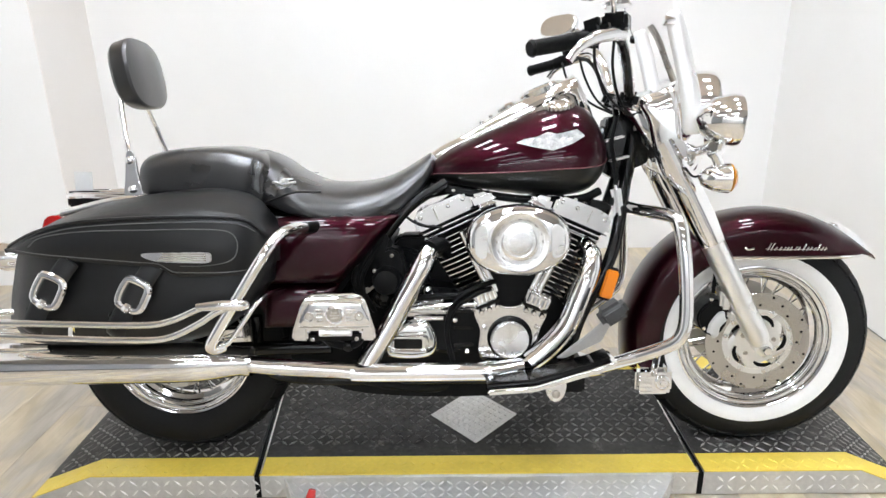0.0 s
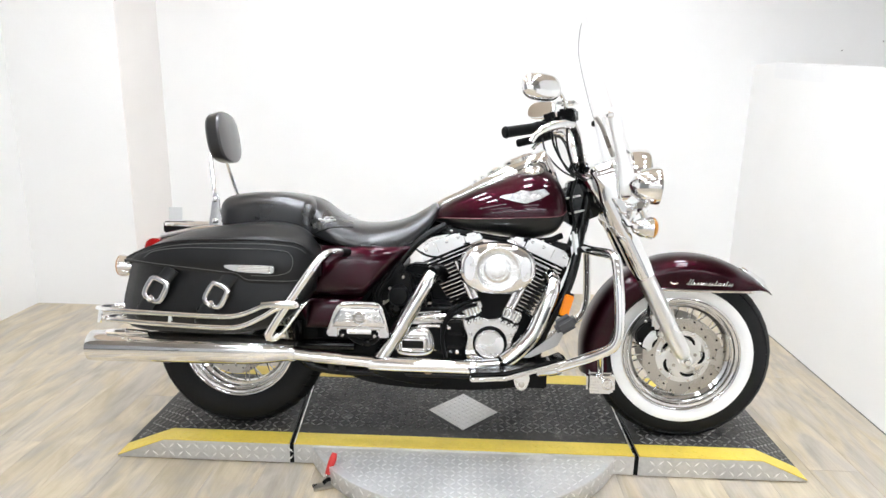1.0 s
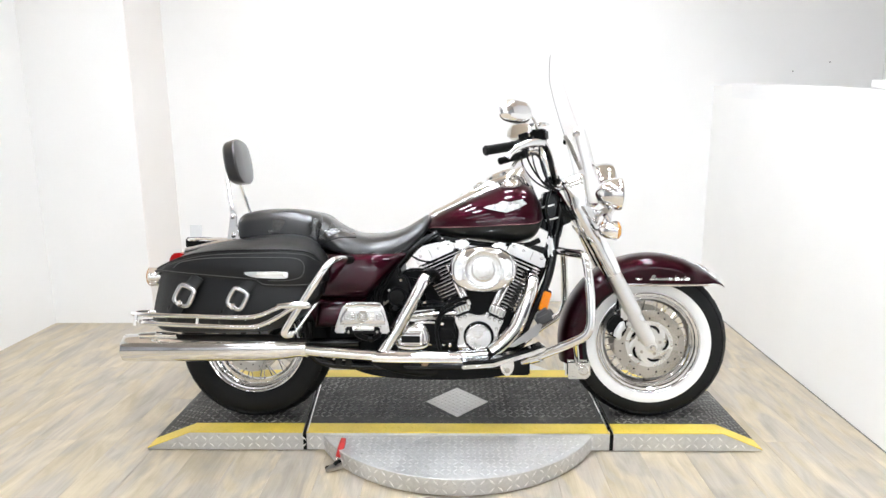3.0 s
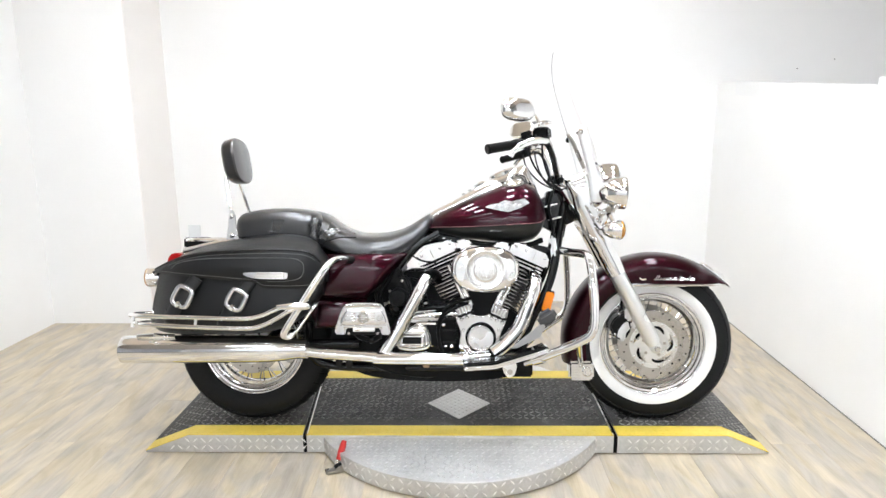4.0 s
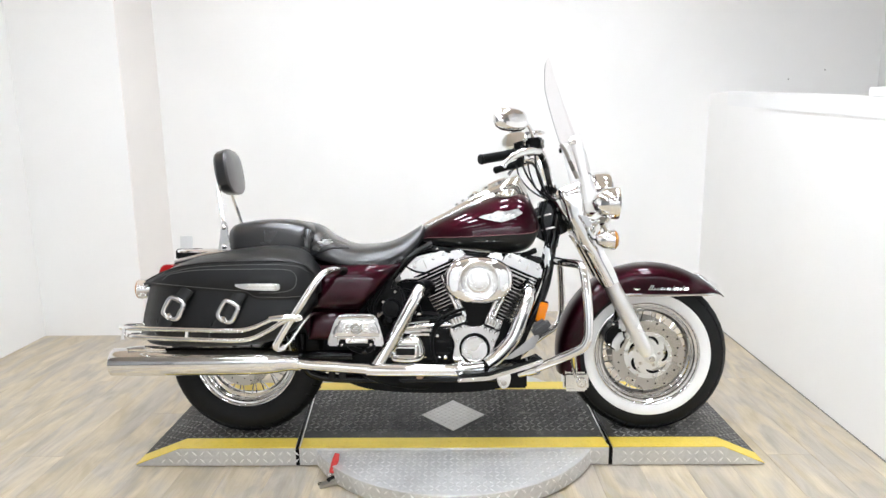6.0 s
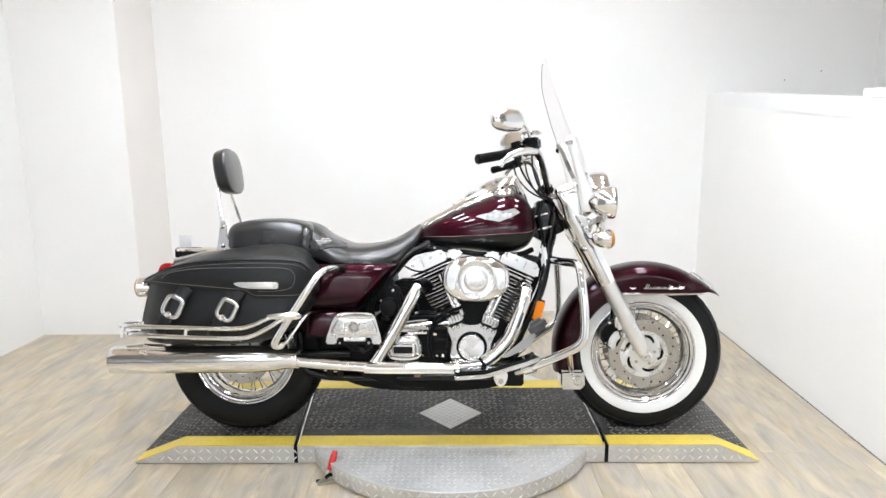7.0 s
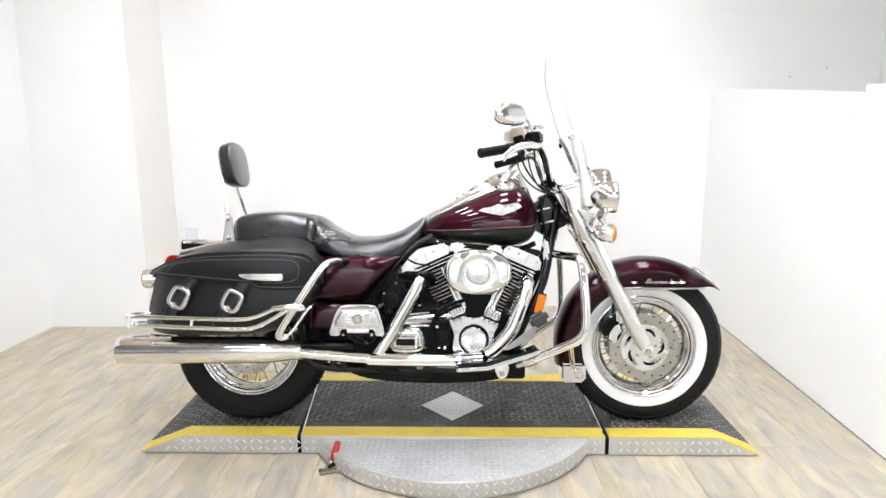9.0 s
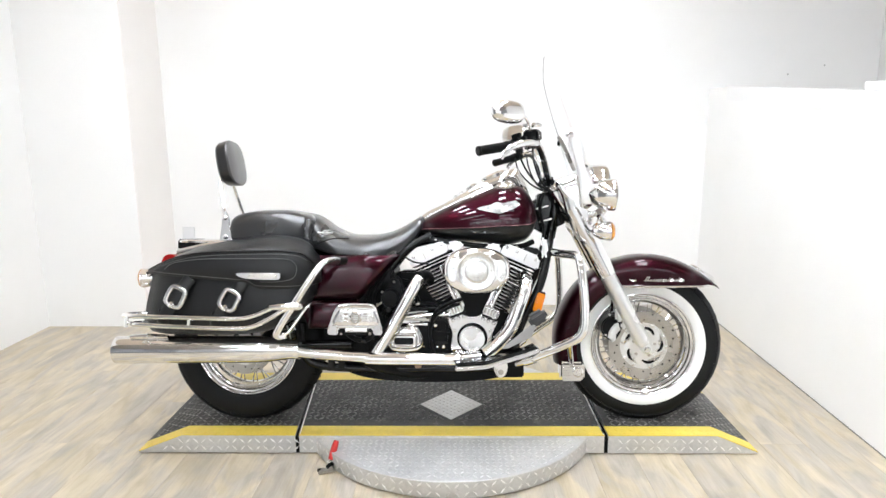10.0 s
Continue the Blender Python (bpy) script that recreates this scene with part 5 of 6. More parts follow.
# engine ------------------------------------------------------------
crank = Vector((0.125, 0, 0.355))
fixed("crankcase", prism(rounded([(-0.02, 0.27), (0.24, 0.265), (0.29, 0.33), (0.27, 0.44), (0.20, 0.49), (0.06, 0.50), (-0.03, 0.45)], 4), -0.105, 0.105, 0.012), CRINKLE, "black crinkle-finish crankcase")
for name, ang in (("rear_cylinder", -24.0), ("front_cylinder", 24.0)):
    rot = Matrix.Translation(crank) @ Matrix.Rotation(radians(ang), 4, "Y")
    cyl = fixed(name, lathe([(0.050, 0.13), (0.050, 0.33)], 32, crank, rot.to_3x3() @ Vector((0, 0, 1))), MATT, "finned black cylinder with bright fin edges")
    for k in range(13):
        h = 0.146 + 0.0142 * k
        w, d = 0.080 + 0.0016 * k, 0.096 + 0.0013 * k
        fin = prism(rounded([(-w, -d), (0, -d * 1.06), (w, -d), (w * 1.04, 0), (w, d), (0, d * 1.06), (-w, d), (-w * 1.04, 0)], 2), -0.0019, 0.0019)
        bmesh.ops.transform(fin, matrix=rot @ Matrix.Translation((0, 0, h)) @ Matrix.Rotation(radians(90), 4, "X"), verts=fin.verts)
        fixed("fin", fin, FIN, "", cyl)
        w, d = w + 0.0012, d + 0.0012
        edge = prism(rounded([(-w, -d), (0, -d * 1.06), (w, -d), (w * 1.04, 0), (w, d), (0, d * 1.06), (-w, d), (-w * 1.04, 0)], 2), -0.0011, 0.0011)
        bmesh.ops.transform(edge, matrix=rot @ Matrix.Translation((0, 0, h)) @ Matrix.Rotation(radians(90), 4, "X"), verts=edge.verts)
        fixed("fin_edge", edge, CAST, "bright machined fin edge", cyl)
    side, low = (1, 0.0) if ang < 0 else (-1, -0.012)

    def headed(name_, bm_, mat_, label_="", parent_=None):
        bmesh.ops.transform(bm_, matrix=rot, verts=bm_.verts)
        return fixed(name_, bm_, mat_, label_, parent_)
    hd = headed("cylinder_head", box((0, 0, 0.340 + low), (0.160, 0.19, 0.036), 0.008), FIN, "black cylinder head")
    for k in range(2):
        headed("head_fin", box((0, 0, 0.332 + low + 0.013 * k), (0.212, 0.214, 0.0030), 0.001), CAST, "bright machined fin edge", hd)
        headed("head_fin", box((0, 0, 0.3385 + low + 0.013 * k), (0.206, 0.210, 0.0040), 0.001), FIN, "", hd)
    main = [(-0.113, 0.357), (0.046, 0.357), (0.046, 0.397), (0.034, 0.406), (-0.080, 0.410), (-0.104, 0.402), (-0.113, 0.385)]
    step = [(0.050, 0.350), (0.112, 0.346), (0.110, 0.366), (0.098, 0.382), (0.050, 0.391)]
    cover = headed("rocker_cover", prism([(x * side, z + low) for x, z in main], -0.122, 0.122, 0.013, 4), CAST, "polished rocker cover", hd)
    headed("rocker_step", prism([(x * side, z + low) for x, z in step], -0.118, 0.118, 0.011, 4), CAST, "", cover)
    headed("gasket", box((-0.033 * side, 0, 0.3545 + low), (0.158, 0.238, 0.003)), MATT, "dark gasket line", hd)
    headed("cover_seam", box((-0.050 * side, -0.1221, 0.383 + low), (0.0028, 0.0016, 0.034)), STEEL, "", cover)
    headed("cover_ledge", box((-0.034 * side, 0, 0.3665 + low), (0.164, 0.248, 0.007), 0.003), CHROME, "", cover)
    for bx in (-0.090, -0.012, 0.030):
        fixed("bolt", lathe([(0.0055, 0), (0.0055, 0.004), (0.0035, 0.006)], 10, rot @ Vector((bx * side, -0.1215, 0.391 + low)), (0, -1, 0)), CHROME, "", cover)
# pushrod tubes with their blocks
for a, b in (((-0.012, -0.150, 0.650), (0.060, -0.155, 0.492)), ((0.012, -0.146, 0.650), (0.076, -0.150, 0.492)), ((0.245, -0.150, 0.610), (0.176, -0.155, 0.468)), ((0.222, -0.146, 0.610), (0.160, -0.150, 0.472))):
    a, b = Vector(a), Vector(b)
    fixed("pushrod_tube", tube([a, a + (b - a) * 0.35, a + (b - a) * 0.4, a + (b - a) * 0.8, a + (b - a) * 0.85, b], [0.008, 0.008, 0.0095, 0.0095, 0.011, 0.011], 12, 2), CHROME, "chrome pushrod tube")
for x, z, r in ((0.048, 0.480, -20), (0.186, 0.468, 22)):
    blk = fixed("tappet_block", box((x, -0.145, z), (0.062, 0.045, 0.036), 0.007, rot=pose(0, 0, 0, 0, r, 0)), CAST, "polished tappet block")
    turn = Matrix.Translation((x, -0.145, z)) @ Matrix.Rotation(radians(r), 4, "Y")
    band = box((0, 0, -0.020), (0.068, 0.052, 0.010), 0.003)
    bmesh.ops.transform(band, matrix=turn, verts=band.verts)
    fixed("gasket", band, BLACK, "black rubber seal", blk)
    for k in range(5):
        dx = -0.024 + 0.012 * k
        fixed("block_rib", tube([turn @ Vector((dx, -0.022, -0.010)), turn @ Vector((dx, -0.022, 0.014)), turn @ Vector((dx, -0.018, 0.021))], 0.0042, 8, 2), CHROME, "", blk)
    for dx in (-0.022, 0.0, 0.022):
        at = turn @ Vector((dx, -0.0225, -0.033))
        fixed("bolt", lathe([(0.0075, 0), (0.0075, 0.006), (0.005, 0.010)], 8, at, (0, -1, 0)), CHROME, "", blk)
# cam cover
cam_out = rounded([(0.030, 0.335), (0.045, 0.308), (0.11, 0.298), (0.165, 0.308), (0.182, 0.345), (0.190, 0.39), (0.208, 0.43), (0.20, 0.456), (0.165, 0.470), (0.135, 0.455), (0.098, 0.453), (0.070, 0.466), (0.030, 0.464), (0.020, 0.435), (0.036, 0.39)], 4)
cover = fixed("cam_cover", prism(cam_out, -0.165, -0.10, 0.012, 5), CAST, "polished cam cover")
fixed("timer_ring", lathe([(0.0590, -0.004), (0.0590, 0.003), (0.057, 0.005), (0.052, 0.002), (0.001, 0.002)], 48, (0.112, -0.164, 0.371), (0, -1, 0)), BLACK, "black ring", cover)
fixed("timer_cover", lathe([(0.0495, 0.002), (0.0495, 0.022), (0.048, 0.0255), (0.045, 0.027), (0.044, 0.0262), (0.030, 0.0264), (0.001, 0.0266)], 48, (0.110, -0.164, 0.370), (0, -1, 0)), SPUN, "spun steel timer cover", cover)
for x, z in ((0.042, 0.325), (0.172, 0.322), (0.042, 0.447), (0.193, 0.448), (0.181, 0.40), (0.046, 0.40)):
    fixed("bolt", lathe([(0.006, 0), (0.006, 0.005), (0.004, 0.007)], 10, (x, -0.164, z), (0, -1, 0)), CHROME, "", cover)
# air cleaner: oval chrome bowl with a round plate
rings = []
for y, k in ((-0.165, 0.90), (-0.175, 0.97), (-0.218, 1.0), (-0.228, 0.99), (-0.239, 0.962), (-0.2455, 0.915), (-0.2485, 0.86), (-0.251, 0.6)):
    rings.append([(0.127 + 0.1285 * k * math.copysign(abs(math.cos(a)) ** 0.9, math.cos(a)), y, 0.640 + 0.0875 * k * math.copysign(abs(math.sin(a)) ** 0.9, math.sin(a))) for a in [2 * math.pi * i / 64 for i in range(64)]])
air = fixed("air_cleaner", loft(rings), CHROME, "oval chrome air cleaner cover", sharp=60)
fixed("cover_plate", lathe([(0.074, 0.0), (0.074, 0.004), (0.071, 0.0065), (0.068, 0.0065), (0.064, 0.004), (0.046, 0.0045), (0.043, 0.007), (0.036, 0.0075), (0.033, 0.0045), (0.026, 0.0055), (0.023, 0.009), (0.012, 0.0100), (0.002, 0.0100)], 64, (0.127, -0.2505, 0.640), (0, -1, 0)), SPUN, "spun bright round plate", air)
for s, w in ((-1, 0.030), (1, 0.030)):
    fixed("side_recess", prism(rounded([(0.127 + s * 0.080, 0.604), (0.127 + s * 0.104, 0.609), (0.127 + s * 0.108, 0.640), (0.127 + s * 0.104, 0.672), (0.127 + s * 0.080, 0.678)], 3), -0.2540, -0.240, 0.002), SATIN, "flat side pad", air)
for k in range(16):
    a = 2 * math.pi * k / 16
    fixed("plate_mark", box((0.127 + 0.055 * math.cos(a), -0.2553, 0.640 + 0.055 * math.sin(a)), (0.0105, 0.001, 0.003), rot=Matrix.Rotation(-a + math.pi / 2, 4, "Y")), STEEL, "", air)
# carrier behind it
fixed("intake", tube([(0.127, -0.165, 0.64), (0.127, -0.10, 0.62), (0.127, 0, 0.60)], 0.045, 16), MATT, "black intake")
# gearbox and starter
fixed("gearbox", prism(rounded([(-0.26, 0.28), (0.0, 0.27), (0.01, 0.45), (-0.07, 0.49), (-0.24, 0.47), (-0.28, 0.38)], 4), -0.125, 0.13, 0.012), CRINKLE, "black gearbox case")
gc = fixed("gearbox_cover", dome(rounded([(-0.216, 0.347), (-0.204, 0.325), (-0.15, 0.317), (-0.095, 0.325), (-0.076, 0.352), (-0.082, 0.392), (-0.105, 0.420), (-0.165, 0.418), (-0.202, 0.388)], 4), [(-0.1800, 0.2), (-0.1795, 0.6), (-0.1775, 0.82), (-0.172, 0.95), (-0.163, 1.0), (-0.12, 1.0)]), CAST, "polished gearbox side cover")
fixed("cover_window", prism([(-0.189, 0.3500), (-0.1155, 0.3495), (-0.1150, 0.3755), (-0.188, 0.3765)], -0.1830, -0.165, 0.002), BLACK, "", gc)
fixed("window_rim", tube([(-0.196, -0.176, 0.343), (-0.15, -0.180, 0.341), (-0.108, -0.179, 0.343), (-0.104, -0.179, 0.362), (-0.108, -0.179, 0.383), (-0.15, -0.180, 0.385), (-0.192, -0.176, 0.383), (-0.199, -0.175, 0.363), (-0.196, -0.176, 0.343)], 0.0042, 8, 4), CHROME, "", gc)
for k in range(3):
    fixed("cover_rib", tube([(-0.180 + 0.006 * k, -0.177 + 0.003 * k, 0.393 + 0.009 * k), (-0.104 - 0.002 * k, -0.177 + 0.003 * k, 0.393 + 0.009 * k)], 0.0036, 6), CHROME, "", gc)
sc_ = fixed("starter_cover", prism(rounded([(-0.148, 0.452), (-0.075, 0.446), (-0.060, 0.468), (-0.075, 0.488), (-0.130, 0.482)], 4), -0.152, -0.10, 0.008, 3), CAST, "polished starter end cover")
fixed("oil_line", tube([(-0.15, -0.158, 0.446), (-0.06, -0.160, 0.442), (0.022, -0.158, 0.446)], 0.0075, 10), STEEL, "steel oil line", sc_)
fixed("short_line", tube([(-0.135, -0.162, 0.424), (-0.06, -0.164, 0.424)], 0.006, 10), CHROME, "", sc_)
fixed("breather_hose", tube([(0.060, -0.17, 0.505), (0.030, -0.185, 0.498), (-0.030, -0.19, 0.460), (-0.050, -0.19, 0.405), (-0.046, -0.19, 0.355), (-0.037, -0.19, 0.322)], 0.0065, 10), MATT, "black breather hose")
fixed("clutch_bell", lathe([(0.062, 0), (0.062, 0.03), (0.05, 0.042), (0.002, 0.045)], 32, (-0.05, -0.115, 0.385), (0, -1, 0)), CRINKLE, "black round gearbox end")
for k in range(6):
    a = 2 * math.pi * k / 6
    fixed("bolt", lathe([(0.006, 0), (0.006, 0.005), (0.004, 0.007)], 8, (-0.05 + 0.054 * math.cos(a), -0.146, 0.385 + 0.054 * math.sin(a)), (0, -1, 0)), CHROME, "")
fixed("starter", lathe([(0.030, 0), (0.036, 0.01), (0.036, 0.15), (0.030, 0.165), (0.010, 0.168)], 24, (-0.205, -0.02, 0.525), (0, -1, 0)), CRINKLE, "black starter motor")
fixed("oil_filter", lathe([(0.030, 0), (0.038, 0.008), (0.038, 0.085), (0.034, 0.092), (0.002, 0.094)], 28, (0.205, -0.06, 0.325), (0.94, -0.25, -0.15)), BLACK, "black oil filter")
fixed("rear_block", box((-0.012, -0.142, 0.40), (0.058, 0.045, 0.125), 0.008), CRINKLE, "black engine mounting block")
for z in (0.355, 0.40, 0.445):
    fixed("block_rib", box((-0.008, -0.166, z), (0.052, 0.006, 0.010), 0.002), BLACK, "")
for x, z in ((-0.030, 0.423), (0.0, 0.340)):
    fixed("bolt", lathe([(0.007, 0), (0.007, 0.006), (0.004, 0.009)], 8, (x, -0.168, z), (0, -1, 0)), CHROME, "")
fixed("oil_hose", tube([(0.075, -0.165, 0.525), (0.02, -0.185, 0.510), (-0.025, -0.19, 0.482), (-0.048, -0.188, 0.43), (-0.050, -0.185, 0.38), (-0.038, -0.18, 0.325)], 0.0068, 10), MATT, "black rubber hose")
fixed("oil_pipe", tube([(-0.145, -0.175, 0.455), (-0.09, -0.178, 0.462), (0.025, -0.17, 0.466)], 0.0075, 10), CHROME, "chrome oil pipe")
fixed("oil_pipe", tube([(-0.15, -0.168, 0.478), (-0.09, -0.17, 0.485), (0.02, -0.165, 0.49)], 0.008, 10), MATT, "black oil pipe")
fixed("dipstick", lathe([(0.012, 0), (0.014, 0.008), (0.014, 0.018), (0.008, 0.024)], 16, (-0.10, -0.15, 0.49), (0, -0.4, 0.9)), CHROME, "chrome filler plug")
fixed("gear_top", prism(rounded([(-0.18, 0.43), (-0.09, 0.43), (-0.085, 0.458), (-0.12, 0.476), (-0.17, 0.47)], 3), -0.155, -0.10, 0.006), CHROME, "chrome gearbox top cover")

# added dark backing that keeps the space behind the cylinder black
fixed("dark_backing", prism(rounded([(-0.25, 0.44), (0.04, 0.44), (0.03, 0.56), (-0.03, 0.615), (-0.12, 0.618), (-0.20, 0.60)], 3), -0.03, 0.05, 0.008), CRINKLE, "added black backing plate behind the cylinder")
fixed("valley_cover", prism([(0.055, 0.470), (0.180, 0.470), (0.215, 0.530), (0.127, 0.590), (0.035, 0.530)], -0.136, -0.10, 0.006), MATT, "black cover in the valley of the cylinders")

# ---- frame, bodywork, controls ----
fixed("frame", join(
    tube([(0.455, -0.03, 0.90), (0.43, -0.05, 0.76), (0.385, -0.115, 0.58), (0.30, -0.125, 0.40), (0.265, -0.125, 0.285), (0.21, -0.125, 0.245), (0.0, -0.125, 0.24), (-0.45, -0.125, 0.245), (-0.55, -0.125, 0.30), (-0.56, -0.125, 0.42)], 0.0165, 14),
    tube([(0.455, 0.03, 0.90), (0.43, 0.05, 0.76), (0.385, 0.115, 0.58), (0.30, 0.125, 0.40), (0.265, 0.125, 0.285), (0.21, 0.125, 0.245), (0.0, 0.125, 0.24), (-0.45, 0.125, 0.245), (-0.55, 0.125, 0.30), (-0.56, 0.125, 0.42)], 0.0165, 14),
    tube([(0.43, 0, 0.90), (0.2, 0, 0.80), (-0.1, 0, 0.745), (-0.35, 0, 0.66)], 0.03, 14),
    tube([(-0.05, -0.09, 0.765), (-0.15, -0.115, 0.70), (-0.25, -0.125, 0.575), (-0.33, -0.13, 0.46), (-0.36, -0.13, 0.34)], 0.0145, 12),
    tube([(-0.05, 0.09, 0.765), (-0.15, 0.115, 0.70), (-0.25, 0.125, 0.575), (-0.33, 0.13, 0.46), (-0.36, 0.13, 0.34)], 0.0145, 12),
    tube([(-0.15, -0.115, 0.69), (-0.5, -0.13, 0.68), (-0.85, -0.125, 0.70)], 0.013, 10),
    tube([(-0.15, 0.115, 0.69), (-0.5, 0.13, 0.68), (-0.85, 0.125, 0.70)], 0.013, 10)), BLACK, "gloss black tubular frame")
fixed("steering_head", join(tube([(0.475, 0, 0.80), (0.415, 0, 0.935)], 0.034, 18), prism([(0.36, 0.79), (0.45, 0.74), (0.47, 0.84), (0.43, 0.93), (0.38, 0.93)], -0.035, 0.035, 0.006)), BLACK, "gloss black steering head")
fixed("battery_box", prism(rounded([(-0.47, 0.42), (-0.26, 0.42), (-0.22, 0.53), (-0.20, 0.66), (-0.45, 0.67)], 3), -0.14, 0.14, 0.012), MATT, "black battery box")
# side covers: bulged panels
def bulged(low_edge, high_edge, s, y0, depth, n=28, m=20):
    """A panel between two lines of x and z, domed outwards."""
    rows, back = [], []
    for j in range(m + 1):
        v = j / m
        row, rear = [], []
        for i in range(n + 1):
            u = i / n
            xl, zl = interp(u, [(k / (len(low_edge) - 1), p[0]) for k, p in enumerate(low_edge)]), interp(u, [(k / (len(low_edge) - 1), p[1]) for k, p in enumerate(low_edge)])
            xh, zh = interp(u, [(k / (len(high_edge) - 1), p[0]) for k, p in enumerate(high_edge)]), interp(u, [(k / (len(high_edge) - 1), p[1]) for k, p in enumerate(high_edge)])
            x, z = xl + (xh - xl) * v, zl + (zh - zl) * v
            edge = min(1.0, 9 * u, 9 * (1 - u)) ** 0.5 if 0 < u < 1 else 0.0
            lift = (1 - (2 * v - 1) ** 4) ** 0.5 * edge
            taper = 0.045 * max(0.0, (x + 0.30) / 0.13) ** 1.3
            row.append((x, s * (y0 + depth * lift + 0.010 * (1 - v) - taper), z))
            rear.append((x, s * (y0 - 0.02 - taper), z))
        rows.append(row)
        back.append(rear)
    return join(loft(rows, False), loft(back, False))


for s in (-1, 1):
    sc = fixed("side_cover", bulged([(-0.510, 0.527), (-0.415, 0.527), (-0.322, 0.527)], [(-0.478, 0.694), (-0.32, 0.700), (-0.162, 0.696)], s, 0.172, 0.034), MAROON, "black cherry side cover")
    fixed("lower_cover", bulged([(-0.522, 0.412), (-0.45, 0.412), (-0.375, 0.415)], [(-0.511, 0.522), (-0.415, 0.522), (-0.325, 0.522)], s, 0.172, 0.028), MAROON, "black cherry lower side cover", sc)
# folded passenger footboard with its chrome underside
for s in (-1, 1):
    out = [(-0.431, 0.406), (-0.391, 0.405), (-0.391, 0.430), (-0.260, 0.429), (-0.260, 0.404), (-0.226, 0.404), (-0.225, 0.424), (-0.243, 0.490), (-0.251, 0.512), (-0.268, 0.522), (-0.372, 0.523), (-0.393, 0.513), (-0.406, 0.494), (-0.430, 0.426)]
    fb = fixed("passenger_footboard", prism(out, s * 0.245, s * 0.268, 0.005, 4), CHROME, "folded chrome passenger footboard")
    fixed("raised_panel", dome(rounded([(-0.411, 0.444), (-0.3255, 0.443), (-0.240, 0.443), (-0.252, 0.490), (-0.268, 0.500), (-0.374, 0.501), (-0.392, 0.492)], 3), [(s * y, k) for y, k in ((0.260, 1.0), (0.267, 1.0), (0.2695, 0.96), (0.2705, 0.86), (0.2712, 0.6), (0.2715, 0.2))]), CAST, "", fb)
    fixed("top_rib", tube([(-0.390, s * 0.268, 0.510), (-0.32, s * 0.270, 0.513), (-0.258, s * 0.268, 0.509)], 0.0048, 8), CHROME, "", fb)
    fixed("shelf_line", box((-0.3255, s * 0.2685, 0.4405), (0.170, 0.003, 0.003)), STEEL, "", fb)
    fixed("round_emblem", lathe([(0.0235, 0), (0.0235, 0.004), (0.020, 0.0065), (0.0175, 0.003), (0.0, 0.003)], 32, (-0.3235, s * 0.271, 0.471), (0, s, 0)), CHROME, "plain round emblem", fb)
    fixed("emblem_ground", lathe([(0.0165, 0), (0.0165, 0.0036), (0.0, 0.0036)], 24, (-0.3235, s * 0.271, 0.471), (0, s, 0)), STEEL, "", fb)
    fixed("emblem_bars", join(*[box((-0.3235, s * 0.2755, 0.464 + 0.007 * k), (0.022 - 0.005 * abs(k - 1), 0.003, 0.0034), 0.001) for k in range(3)]), CHROME, "", fb)
    for dx in (-0.0605, 0.0595):
        fixed("side_ring", lathe([(0.0125, 0), (0.0120, 0.004), (0.0100, 0.004), (0.0085, 0.001), (0.0045, 0.001), (0.0035, 0.004), (0.001, 0.004)], 24, (-0.3235 + dx, s * 0.271, 0.467), (0, s, 0)), CHROME, "", fb)
        for z in (0.457, 0.466, 0.475, 0.484):
            x0 = -0.3235 + dx * 0.595
            fixed("short_rib", tube([(x0 - 0.008, s * 0.272, z), (x0 + 0.008, s * 0.272, z)], 0.0022, 6), STEEL, "", fb)
    fixed("folded_edge", tube([(-0.363, s * 0.262, 0.4235), (-0.284, s * 0.262, 0.4230)], 0.0085, 12), SATIN, "", fb)
    fixed("footboard_lip", box((-0.3255, s * 0.256, 0.411), (0.134, 0.016, 0.016), 0.003), BLACK, "", fb)
    for x in (-0.378, -0.271):
        fixed("hinge", box((x, s * 0.262, 0.412), (0.022, 0.016, 0.018), 0.004), BLACK, "", fb)
        fixed("hinge_pin", lathe([(0.005, 0), (0.005, 0.004), (0.003, 0.006)], 10, (x, s * 0.270, 0.411), (0, s, 0)), STEEL, "", fb)
    fixed("footboard_bracket", join(tube([(-0.365, s * 0.25, 0.42), (-0.34, s * 0.235, 0.39), (-0.30, s * 0.22, 0.375)], 0.010, 10), tube([(-0.255, s * 0.25, 0.42), (-0.275, s * 0.235, 0.39), (-0.30, s * 0.22, 0.375)], 0.010, 10)), MATT, "black footboard bracket", fb)
    fixed("pivot_bolt", lathe([(0.014, 0), (0.014, 0.010), (0.008, 0.014)], 16, (-0.30, s * 0.222, 0.378), (0, s, 0)), BLACK, "", fb)
